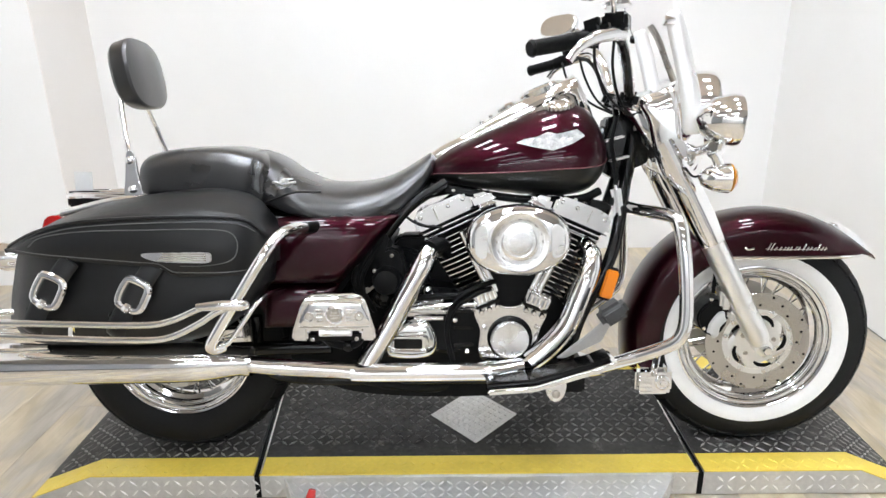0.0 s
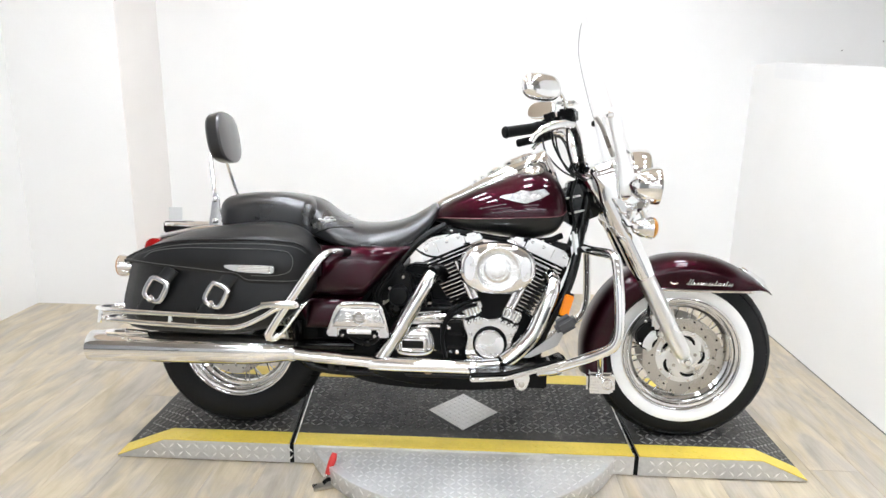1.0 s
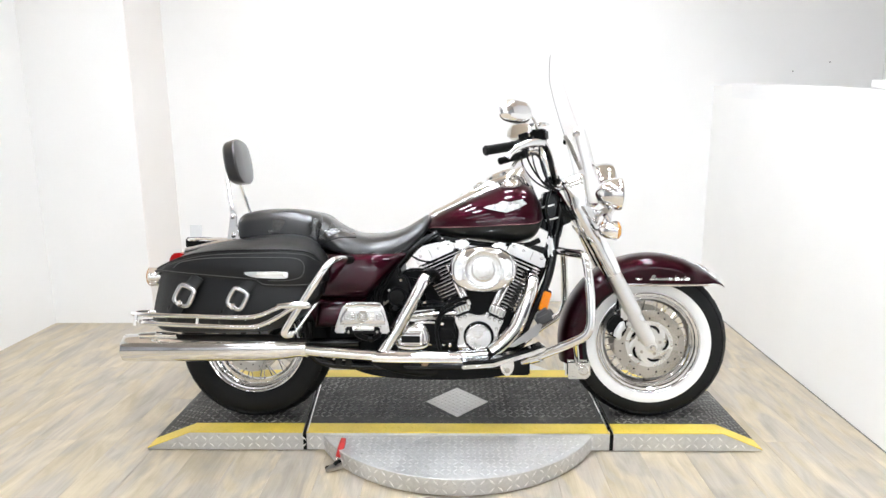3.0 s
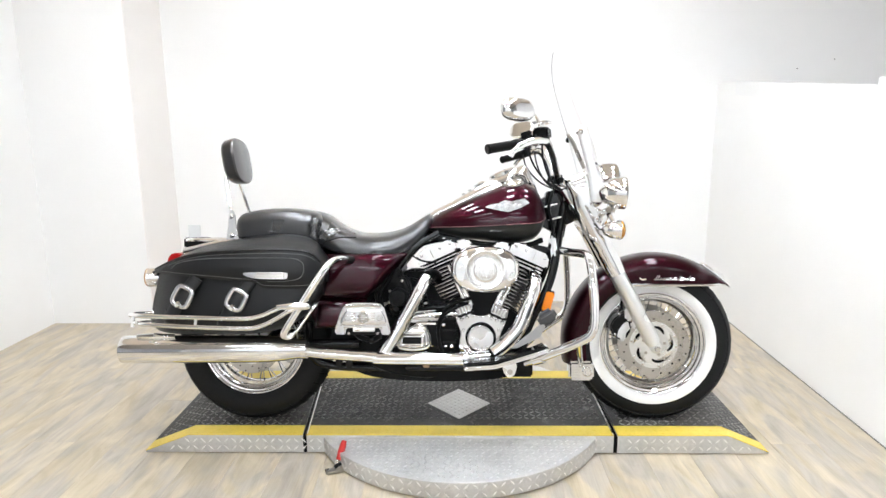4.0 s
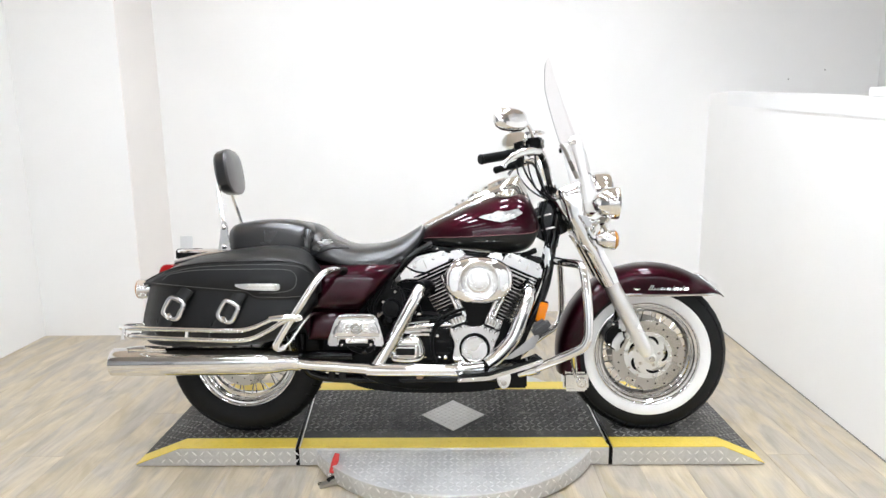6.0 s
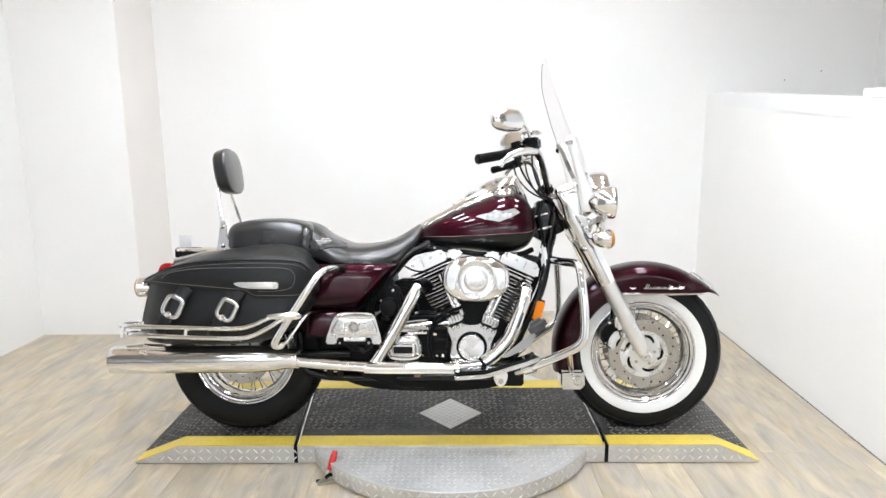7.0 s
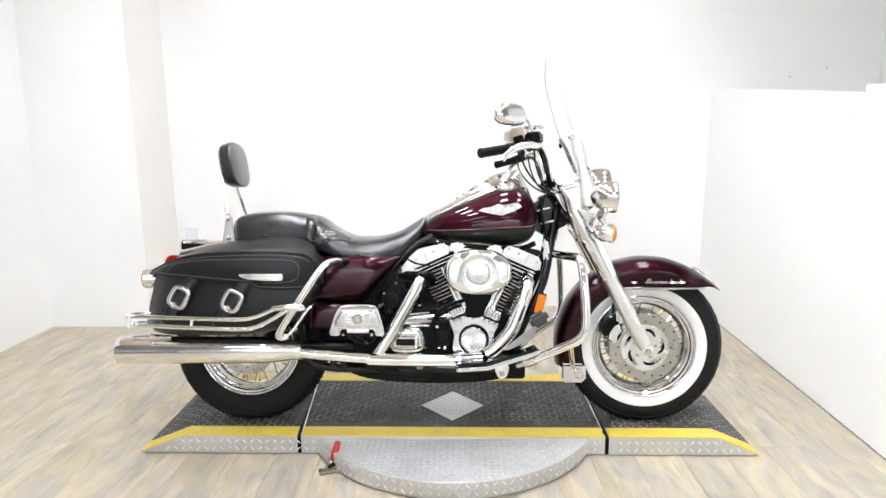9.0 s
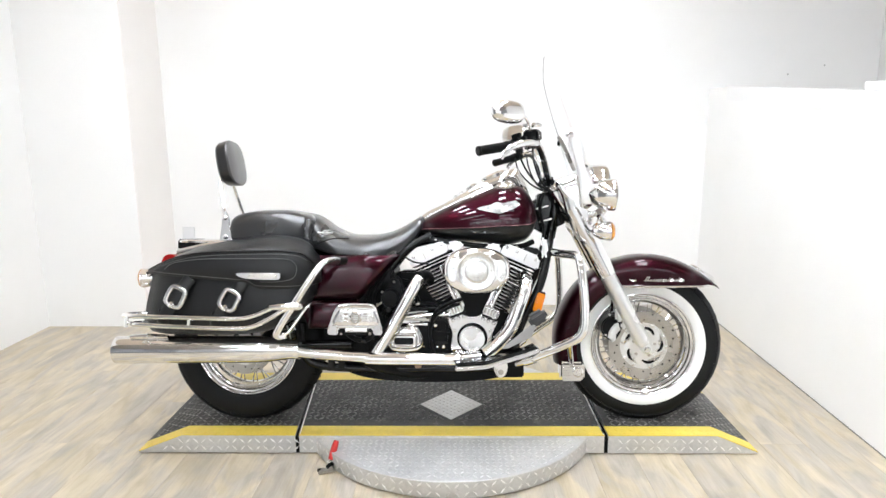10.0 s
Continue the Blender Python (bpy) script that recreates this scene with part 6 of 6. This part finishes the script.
# rider floorboards
for s in (-1, 1):
    y0, y1 = s * 0.235, s * 0.308
    deck = [(0.045, 0.297), (0.16, 0.306), (0.30, 0.345), (0.340, 0.362), (0.340, 0.372), (0.298, 0.355), (0.158, 0.316), (0.045, 0.308)]
    board = fixed("floorboard", prism(deck, y0, y1, 0.004), BLACK, "black rubber floorboard with a chrome edge")
    edge = [(0.045, 0.282), (0.16, 0.290), (0.30, 0.332), (0.352, 0.352), (0.352, 0.366), (0.298, 0.347), (0.158, 0.304), (0.045, 0.296)]
    fixed("board_edge", prism(edge, y0, s * 0.324, 0.004), CHROME, "chrome floorboard edge", board)
    for k in range(7):
        x = 0.07 + 0.038 * k
        z = interp(x, [(0.045, 0.308), (0.158, 0.316), (0.298, 0.355), (0.340, 0.372)])
        fixed("rubber_rib", box((x, (y0 + y1) / 2, z - 0.0015), (0.010, 0.062, 0.006), 0.002), BLACK, "", board)
    for x, z in ((0.212, 0.277), ):
        fixed("board_lug", prism(rounded([(x - 0.022, z + 0.02), (x + 0.024, z + 0.026), (x + 0.020, z - 0.012), (x, z - 0.026), (x - 0.018, z - 0.012)], 4), s * 0.272, s * 0.292, 0.004), SATIN, "alloy board lug", board)
        fixed("lug_bolt", lathe([(0.010, 0), (0.010, 0.004), (0.006, 0.006)], 16, (x + 0.001, s * 0.292, z - 0.004), (0, s, 0)), STEEL, "", board)
fixed("brake_pedal", prism([(0.218, 0.352), (0.240, 0.352), (0.328, 0.394), (0.350, 0.440), (0.338, 0.452), (0.300, 0.418)], -0.262, -0.252, 0.003), PEDAL, "grey brake pedal arm")
fixed("pedal_pad", box((0.352, -0.258, 0.468), (0.072, 0.062, 0.046), 0.013, 3, rot=pose(0, 0, 0, 0, -32, 0)), PAD, "black rubber pedal pad")
# crash bar
for s in (-1, 1):
    bar = fixed("engine_guard", tube([(0.425, s * 0.05, 0.705), (0.455, s * 0.14, 0.700), (0.500, s * 0.23, 0.694), (0.510, s * 0.255, 0.672), (0.516, s * 0.27, 0.61), (0.521, s * 0.280, 0.53), (0.521, s * 0.287, 0.455), (0.512, s * 0.287, 0.415), (0.488, s * 0.280, 0.388), (0.412, s * 0.245, 0.345), (0.33, s * 0.19, 0.298), (0.285, s * 0.145, 0.270)], 0.0165, 18), CHROME, "chrome engine guard bar")
    fixed("guard_clamp", tube([(0.345, s * 0.20, 0.305), (0.315, s * 0.175, 0.290)], 0.022, 16), CHROME, "", bar)
    if s > 0:
        continue
    px, py, pz = 0.506, s * 0.100, 0.228
    peg = fixed("guard_peg", box((px, py, pz), (0.100, 0.060, 0.076), 0.014, 4), CHROME, "chrome peg block under the guard")
    fixed("peg_hanger", tube([(0.470, s * 0.252, 0.368), (0.486, s * 0.190, 0.310), (0.505, s * 0.120, 0.248)], 0.010, 10), CHROME, "", peg)
    for k in range(6):
        fixed("peg_rib", box((px - 0.024, py + s * 0.0305, pz - 0.026 + 0.0105 * k), (0.034, 0.004, 0.0055), 0.001), CHROME, "", peg)
    fixed("peg_inset", box((px, py + s * 0.0295, pz), (0.082, 0.003, 0.058), 0.0012), CHROME, "", peg)
    fixed("peg_emblem", lathe([(0.021, 0), (0.021, 0.004), (0.016, 0.006), (0.014, 0.003), (0.008, 0.003), (0.006, 0.006), (0.001, 0.006)], 24, (px + 0.020, py + s * 0.030, pz), (0, s, 0)), CHROME, "plain round emblem", peg)
fixed("reflector", box((0.373, -0.140, 0.505), (0.033, 0.012, 0.076), 0.004, rot=pose(0, 0, 0, 0, 16, 0)), AMBER, "amber side reflector")
fixed("reflector_back", box((0.372, -0.130, 0.504), (0.034, 0.010, 0.090), 0.003, rot=pose(0, 0, 0, 0, 16, 0)), MATT, "")
fixed("front_crossmember", box((0.262, -0.135, 0.254), (0.100, 0.05, 0.078), 0.006), MATT, "black frame crossmember end")
for k, x in enumerate((0.395, 0.41)):
    fixed("neck_plate", box((x, -0.055, 0.872 - 0.052 * k), (0.052, 0.030, 0.006), 0.002, rot=pose(0, 0, 0, 0, -14, 0)), STEEL, "small chrome neck plate")
fixed("tank_wiring", join(tube([(-0.09, -0.075, 0.752), (0.02, -0.085, 0.737), (0.16, -0.085, 0.718), (0.30, -0.075, 0.716), (0.36, -0.06, 0.735)], 0.011, 10), tube([(-0.05, -0.09, 0.742), (0.10, -0.095, 0.722), (0.25, -0.09, 0.708), (0.33, -0.08, 0.700)], 0.006, 8)), MATT, "black wiring under the tank")
for x in (-0.03, 0.05, 0.13, 0.21, 0.29):
    fixed("wiring_clip", box((x, -0.094, interp(x, [(-0.09, 0.752), (0.02, 0.737), (0.16, 0.718), (0.30, 0.716)])), (0.010, 0.006, 0.008), 0.002), STEEL, "")
fixed("ignition_coil", box((0.352, -0.075, 0.700), (0.062, 0.045, 0.026), 0.007, rot=pose(0, 0, 0, 0, 12, 0)), BLACK, "black ignition coil")
fixed("horn_bracket", box((0.402, -0.085, 0.703), (0.026, 0.030, 0.098), 0.010, 3, rot=pose(0, 0, 0, 0, -8, 0)), SATIN, "small bright bracket under the neck")
fixed("horn_wire", tube([(0.40, -0.06, 0.93), (0.385, -0.075, 0.86), (0.40, -0.07, 0.78), (0.385, -0.09, 0.70)], 0.006, 8), MATT, "black wiring")
# belly: crossover pipe, stand, brackets
fixed("crossover_pipe", tube([(-0.30, -0.18, 0.285), (-0.20, -0.12, 0.235), (-0.05, -0.08, 0.215), (0.05, 0.08, 0.22)], 0.027, 14), MATT, "dark crossover exhaust pipe")
fixed("belly_pan", prism(rounded([(-0.37, 0.26), (-0.33, 0.20), (-0.10, 0.178), (0.15, 0.185), (0.27, 0.215), (0.29, 0.27)], 3), -0.11, 0.11, 0.01), MATT, "black engine underside")
for x in (-0.44, -0.40, -0.22, -0.10):
    fixed("frame_bracket", box((x, -0.138, 0.268), (0.026, 0.016, 0.038), 0.003), DUST if x > -0.3 else BLACK, "small frame bracket")
stand = fixed("side_stand", tube([(0.240, 0.13, 0.25), (0.250, 0.28, 0.178), (0.258, 0.425, 0.108)], [0.011, 0.010, 0.010], 12), BLACK, "black side stand")
fixed("stand_foot", tube([(0.238, 0.426, 0.100), (0.26, 0.430, 0.099), (0.282, 0.433, 0.101)], [0.008, 0.012, 0.009], 10), BLACK, "", stand)
fixed("swingarm", join(tube([(-0.36, -0.13, 0.335), (-0.6, -0.13, 0.33), (AX_R - 0.02, -0.128, AX_Z)], 0.020, 12), tube([(-0.36, 0.13, 0.335), (-0.6, 0.13, 0.33), (AX_R - 0.02, 0.128, AX_Z)], 0.020, 12)), BLACK, "black swingarm")
both(fixed, "shock_absorber", lambda s: tube([(-0.74, s * 0.145, 0.33), (-0.62, s * 0.145, 0.44), (-0.54, s * 0.145, 0.50)], [0.018, 0.022, 0.018], 14), BLACK, "black shock absorber")
for k in range(3):
    fixed("wiring_loom", tube([(-0.185 - 0.012 * k, -0.12, 0.69), (-0.235 - 0.015 * k, -0.15, 0.60), (-0.27 - 0.01 * k, -0.155, 0.52), (-0.24, -0.14, 0.44)], 0.006, 8), MATT, "black wiring loom")
fixed("plug_lead", tube([(-0.06, -0.12, 0.655), (-0.12, -0.13, 0.665), (-0.17, -0.11, 0.70), (-0.19, -0.08, 0.74)], 0.0035, 6), MATT, "black plug lead")
fixed("oil_tank", prism(rounded([(-0.24, 0.44), (-0.10, 0.44), (-0.105, 0.53), (-0.125, 0.575), (-0.20, 0.585), (-0.25, 0.54)], 3), -0.06, 0.12, 0.012), CRINKLE, "black oil tank")
fixed("engine_mount", prism(rounded([(-0.27, 0.47), (-0.19, 0.46), (-0.155, 0.52), (-0.17, 0.60), (-0.22, 0.60), (-0.27, 0.54)], 3), -0.14, -0.08, 0.008), CRINKLE, "black engine mount")
for x, z in ((-0.238, 0.548), (-0.186, 0.540), (-0.192, 0.588), (-0.258, 0.500), (-0.175, 0.475)):
    fixed("bolt", lathe([(0.0055, 0), (0.0055, 0.004), (0.003, 0.006)], 8, (x, -0.141, z), (0, -1, 0)), STEEL, "")
fixed("shift_link", tube([(-0.262, -0.150, 0.492), (-0.235, -0.156, 0.515), (-0.215, -0.156, 0.545)], 0.004, 8), STEEL, "thin steel link rod")
fixed("gearbox_mount", prism(rounded([(-0.47, 0.27), (-0.22, 0.262), (-0.20, 0.36), (-0.22, 0.45), (-0.44, 0.45)], 3), -0.105, 0.105, 0.008), MATT, "black gearbox mount")
fixed("mount_ring", lathe([(0.036, 0), (0.036, 0.006), (0.030, 0.008), (0.030, 0)], 32, (-0.212, -0.14, 0.482), (0, -1, 0), False), BLACK, "")
fixed("mount_bolt", lathe([(0.024, 0), (0.024, 0.012), (0.014, 0.018), (0.012, 0.024)], 6, (-0.212, -0.142, 0.482), (0, -1, 0)), BLACK, "")

# ---- nacelle, lamps, screen, bars ----
def nacelle():
    rings = []
    for f, (x0, x1, zt, zb, w) in enumerate([(0.425, 0.0, 0.962, 0.930, 0.075), (0.455, 0, 0.985, 0.865, 0.115), (0.49, 0, 0.990, 0.800, 0.128), (0.53, 0, 0.985, 0.770, 0.130), (0.565, 0, 0.975, 0.778, 0.122), (0.60, 0, 0.968, 0.800, 0.108), (0.62, 0, 0.962, 0.812, 0.098)]):
        zm = (zt + zb) / 2
        rings.append([(x0 - 0.25 * (z - 0.88) * 0.35, y, z) for y, z in [(w * math.copysign(abs(math.cos(a)) ** 0.75, math.cos(a)), zm + (zt - zb) / 2 * math.copysign(abs(math.sin(a)) ** 0.8, math.sin(a))) for a in [2 * math.pi * k / 40 for k in range(40)]]])
    return loft(rings)


nac = steered("headlamp_nacelle", nacelle(), CAST, "chrome headlamp nacelle", sharp=60)
for s in (-1, 1):
    steered("fork_cowl", dome(rounded([(0.447, 0.972), (0.491, 0.993), (0.529, 1.002), (0.548, 0.938), (0.560, 0.868), (0.599, 0.852), (0.612, 0.838), (0.595, 0.795), (0.562, 0.775), (0.528, 0.764), (0.499, 0.821), (0.470, 0.918)], 4), [(s * y, k) for y, k in ((0.110, 1.0), (0.126, 1.0), (0.135, 0.965), (0.142, 0.88), (0.147, 0.72), (0.150, 0.45), (0.151, 0.1))]), CAST, "smooth chrome fork cowl", nac, 60)
steered("headlamp", lathe([(0.004, -0.088), (0.060, -0.078), (0.085, -0.06), (0.096, -0.03), (0.099, 0.0), (0.099, 0.022), (0.094, 0.030), (0.088, 0.030)], 48, (0.630, 0, 0.948), (1, 0, -0.03), False), CHROME, "chrome headlamp ring", nac)
steered("headlamp_lens", lathe([(0.089, 0.026), (0.075, 0.036), (0.045, 0.044), (0.001, 0.047)], 48, (0.630, 0, 0.948), (1, 0, -0.03)), CLEAR, "clear headlamp lens", nac)
steered("reflector_bowl", lathe([(0.088, 0.024), (0.060, -0.01), (0.02, -0.03), (0.001, -0.032)], 48, (0.630, 0, 0.948), (1, 0, -0.03)), MIRROR, "", nac)
steered("lamp_bar", tube([(0.60, -0.235, 0.860), (0.585, -0.16, 0.845), (0.575, -0.08, 0.842), (0.575, 0.08, 0.842), (0.585, 0.16, 0.845), (0.60, 0.235, 0.860)], 0.012, 12), CHROME, "chrome bar for the passing lamps")
for s in (-1, 1):
    pl = steered("passing_lamp", lathe([(0.004, -0.075), (0.030, -0.066), (0.050, -0.040), (0.060, -0.005), (0.062, 0.012), (0.060, 0.022), (0.054, 0.022)], 36, (0.640, s * 0.205, 0.930), (1, 0, -0.03), False), CHROME, "chrome passing lamp")
    steered("lens", lathe([(0.055, 0.018), (0.045, 0.026), (0.02, 0.031), (0.001, 0.032)], 36, (0.640, s * 0.205, 0.930), (1, 0, -0.03)), CLEAR, "clear lens", pl)
    steered("reflector_bowl", lathe([(0.054, 0.017), (0.036, -0.008), (0.001, -0.022)], 36, (0.640, s * 0.205, 0.930), (1, 0, -0.03)), MIRROR, "", pl)
    steered("lamp_bracket", tube([(0.625, s * 0.205, 0.872), (0.615, s * 0.215, 0.855), (0.60, s * 0.225, 0.855)], [0.014, 0.016, 0.013], 12), CHROME, "", pl)
    sg = steered("front_signal", lathe([(0.004, -0.052), (0.018, -0.045), (0.031, -0.022), (0.036, 0.005), (0.037, 0.016), (0.034, 0.018)], 32, (0.628, s * 0.222, 0.795), (1, 0, 0), False), CHROME, "chrome bullet turn signal")
    steered("lens", lathe([(0.034, 0.016), (0.034, 0.022), (0.024, 0.031), (0.001, 0.034)], 32, (0.628, s * 0.222, 0.795), (1, 0, 0)), AMBER_LENS, "amber lens", sg)
    steered("signal_stem", tube([(0.622, s * 0.222, 0.825), (0.612, s * 0.224, 0.845), (0.604, s * 0.226, 0.855)], 0.012, 10), CHROME, "", sg)
    steered("signal_wire", tube([(0.60, s * 0.21, 0.81), (0.575, s * 0.19, 0.795), (0.56, s * 0.16, 0.815)], 0.003, 6), MATT, "", sg)

XE = [(0.93, 0.600), (0.99, 0.570), (1.065, 0.536), (1.16, 0.497), (1.27, 0.460), (1.40, 0.424), (1.52, 0.402)]


def grid_at(u, v):
    """A point of the screen: u across, v up."""
    zt = 1.492 - 0.075 * abs(u) ** 3.2
    zb = 0.960 + 0.110 * max(0.0, 1 - (u / 0.55) ** 2) ** 0.5
    z = zb + (zt - zb) * v
    hw = interp(z, [(0.93, 0.19), (1.05, 0.222), (1.2, 0.236), (1.35, 0.226), (1.45, 0.204), (1.52, 0.165)])
    return (smooth_interp(z, XE) + 0.040 * (1 - u * u) * (1 - 0.85 * v * v), hw * math.copysign(abs(u) ** 0.95, u), z)


scr = bmesh.new()
grid = []
for j in range(31):
    v = j / 30
    row = []
    for i in range(33):
        u = -1 + 2 * i / 32
        row.append(scr.verts.new(grid_at(u, v)))
    grid.append(row)
for j in range(30):
    for i in range(32):
        scr.faces.new((grid[j][i], grid[j][i + 1], grid[j + 1][i + 1], grid[j + 1][i]))
wind = steered("windshield", solid(scr, 0.0025), SCREEN, "clear curved windshield")
wind.visible_shadow = False
rim = []
for u, v in [(0.25 + i / 8, 1) for i in range(6)] + [(1, 1 - j / 15) for j in range(16)]:
    rim.append(grid_at(u, v))
steered("screen_edge", tube(rim, 0.0013, 6, 2), EDGE, "thin dark edge strip", wind)
for s in (-1, 1):
    br = steered("screen_bracket", tube([(0.503, s * 0.181, 1.182), (0.507, s * 0.181, 1.170), (0.522, s * 0.181, 1.120), (0.538, s * 0.181, 1.060), (0.556, s * 0.181, 0.990), (0.566, s * 0.181, 0.910), (0.567, s * 0.181, 0.895)], [0.012, 0.020, 0.0225, 0.022, 0.024, 0.024, 0.016], 16, 6, 0.36), WHITENED_CHROME, "bright windshield bracket")
    steered("bracket_knob", lathe([(0.010, -0.012), (0.012, -0.008), (0.012, 0.010), (0.008, 0.014)], 12, (0.494, s * 0.190, 1.158), (-0.9, s * 0.3, 0.1)), BLACK if s > 0 else CHROME, "", br)
    if s < 0:
        steered("bracket_stay", tube([(0.452, s * 0.186, 1.150), (0.472, s * 0.188, 1.118), (0.494, s * 0.188, 1.066), (0.514, s * 0.186, 1.022)], 0.0075, 8, 4), STEEL, "dull metal stay", br)
steered("screen_band", tube([(smooth_interp(1.03, XE) + 0.046 - 0.040 * u * u, 0.20 * u, 1.03 + 0.0 * u) for u in (-1, -0.6, -0.3, 0, 0.3, 0.6, 1)], 0.008, 8, 4, 0.4), CHROME, "chrome band across the windshield", wind)

# handlebar
half = [(0.305, 0.365, 1.102), (0.345, 0.305, 1.114), (0.374, 0.250, 1.104), (0.396, 0.205, 1.060), (0.414, 0.165, 1.000), (0.424, 0.120, 0.968), (0.429, 0.060, 0.962)]
bar = steered("handlebar", tube([(x, -y, z) for x, y, z in half] + [(0.430, 0.0, 0.962)] + [(x + 0.10 * max(0, y - 0.06), y, z + 0.07 * max(0, y - 0.06)) for x, y, z in half[::-1]], 0.0138, 14), CHROME, "chrome handlebar wrapped in black cables")
steered("riser", join(tube([(0.437, -0.05, 0.925), (0.430, -0.05, 0.965)], 0.021, 14), tube([(0.437, 0.05, 0.925), (0.430, 0.05, 0.965)], 0.021, 14), box((0.43, 0, 0.970), (0.050, 0.15, 0.036), 0.010)), BLACK, "", bar)
both(steered, "bar_clamp", lambda s: box((0.420, s * 0.135, 0.982), (0.046, 0.040, 0.040), 0.010, rot=pose(0, 0, 0, 0, 18, 0)), MATT, "black bar clamp")
for s in (-1, 1):
    # the far end of the bar stands a little further ahead
    ox, oz = (0.0, 0.0) if s < 0 else (0.026, 0.013)
    a, b = Vector((0.302 + ox, s * 0.372, 1.117 + oz)), Vector((0.158 + 1.6 * ox, s * 0.452, 1.089 + oz))
    steered("grip", tube([b, b + (a - b) * 0.04, b + (a - b) * 0.1, b + (a - b) * 0.6, b + (a - b) * 0.68, a], [0.0150, 0.0185, 0.0165, 0.0165, 0.019, 0.017], 18, 4), MATT, "black rubber grip")
    steered("switch_housing", box((0.296 + ox, s * 0.372, 1.128 + oz), (0.070, 0.054, 0.048), 0.019, 4, rot=pose(0, 0, 0, 0, -14, s * 28)), MATT, "black switch housing")
    steered("master_cylinder", box((0.350 + ox, s * 0.325, 1.146 + oz), (0.056, 0.054, 0.042), 0.007, rot=pose(0, 0, 0, 0, -3, s * 20)), BLACK, "black master cylinder")
    steered("cylinder_cap", box((0.350 + ox, s * 0.325, 1.170 + oz), (0.060, 0.058, 0.009), 0.003, rot=pose(0, 0, 0, 0, -3, s * 20)), CHROME if s < 0 else BLACK, "", bar)
    steered("lever", tube([(x + ox, y, z + oz) for x, y, z in [(0.366, s * 0.335, 1.124), (0.336, s * 0.375, 1.122), (0.292, s * 0.415, 1.110), (0.256, s * 0.440, 1.088), (0.238, s * 0.446, 1.064)]], [0.012, 0.0145, 0.0125, 0.0095, 0.0095], 12, 6, 0.7), CHROME, "polished hand lever")
    steered("cable", tube([(0.35, s * 0.31, 1.11), (0.36, s * 0.24, 1.045), (0.39, s * 0.17, 0.975), (0.44, s * 0.09, 0.93)], 0.0036, 8), MATT, "black cable", bar)
    steered("cable", tube([(0.30, s * 0.35, 1.10), (0.315, s * 0.29, 1.04), (0.365, s * 0.19, 0.975), (0.43, s * 0.10, 0.935)], 0.0036, 8), MATT, "black cable", bar)
    steered("wire_cover", tube([(0.345, s * 0.318, 1.112), (0.372, s * 0.266, 1.098), (0.393, s * 0.224, 1.060), (0.410, s * 0.185, 1.000), (0.424, s * 0.135, 0.965)], 0.0105 if s < 0 else 0.006, 8), BLACK, "", bar)
    # mirror
    rings = []
    for q, k in ((-0.006, 0.93), (-0.002, 1.0), (0.010, 1.0), (0.022, 0.9), (0.032, 0.68), (0.037, 0.35)):
        rings.append([Vector((q, 0.074 * k * math.copysign(abs(math.cos(a)) ** 0.7, math.cos(a)), 0.040 * k * math.copysign(abs(math.sin(a)) ** 0.8, math.sin(a)))) for a in [2 * math.pi * i / 40 for i in range(40)]])
    place = Matrix.Translation((0.258, -0.435, 1.222) if s < 0 else (0.292, 0.435, 1.243)) @ Matrix.Rotation(radians(s * 46), 4, "Z") @ Matrix.Rotation(radians(-6 if s < 0 else 20), 4, "Y")
    bm = loft([[place @ p for p in r] for r in rings])
    m_ = steered("mirror", bm, CHROME, "chrome-backed oval mirror", sharp=60)
    steered("mirror_glass", loft([[place @ Vector((q, 0.068 * k * math.copysign(abs(math.cos(a)) ** 0.7, math.cos(a)), 0.035 * k * math.copysign(abs(math.sin(a)) ** 0.8, math.sin(a)))) for a in [2 * math.pi * i / 40 for i in range(40)]] for q, k in ((-0.0055, 1.0), (-0.0078, 0.985))]), MIRROR, "mirror glass", m_)
    steered("mirror_stem", tube([(x + ox, y, z + oz) for x, y, z in ((0.345, s * 0.330, 1.150), (0.338, s * 0.350, 1.185), (0.320, s * 0.385, 1.212), (0.288, s * 0.415, 1.212))], [0.007, 0.006, 0.006, 0.008], 10), CHROME, "chrome mirror stem", m_)

# ---- floor planks, last ----
random.seed(7)
W_, L_ = 0.178, 1.22
plank_mesh = {}


def plank(length):
    key = round(length, 2)
    if key not in plank_mesh:
        o = part("plank", box((0, 0, -0.003), (W_ - 0.0005, key - 0.0005, 0.006), 0.0005, 1), OAK)
        plank_mesh[key] = o.data
        bpy.data.objects.remove(o)
    return plank_mesh[key]


floor_ob = bpy.data.objects["floor"]
x = LEFT + W_ / 2
col = 0
while x < FAR_RIGHT - 0.02:
    y = FRONT - random.choice((0.2, 0.4, 0.6, 0.8, 1.0))
    end = DEEP if x - W_ / 2 > PIER else BACK
    while y < end - 0.03:
        y0, y1 = max(y, FRONT), min(y + L_, end)
        if y1 - y0 > 0.04:
            o = new("plank", plank(y1 - y0))
            o.parent = floor_ob
            o.matrix_basis = pose(x, (y0 + y1) / 2, 0)
        y += L_
    x += W_
    col += 1
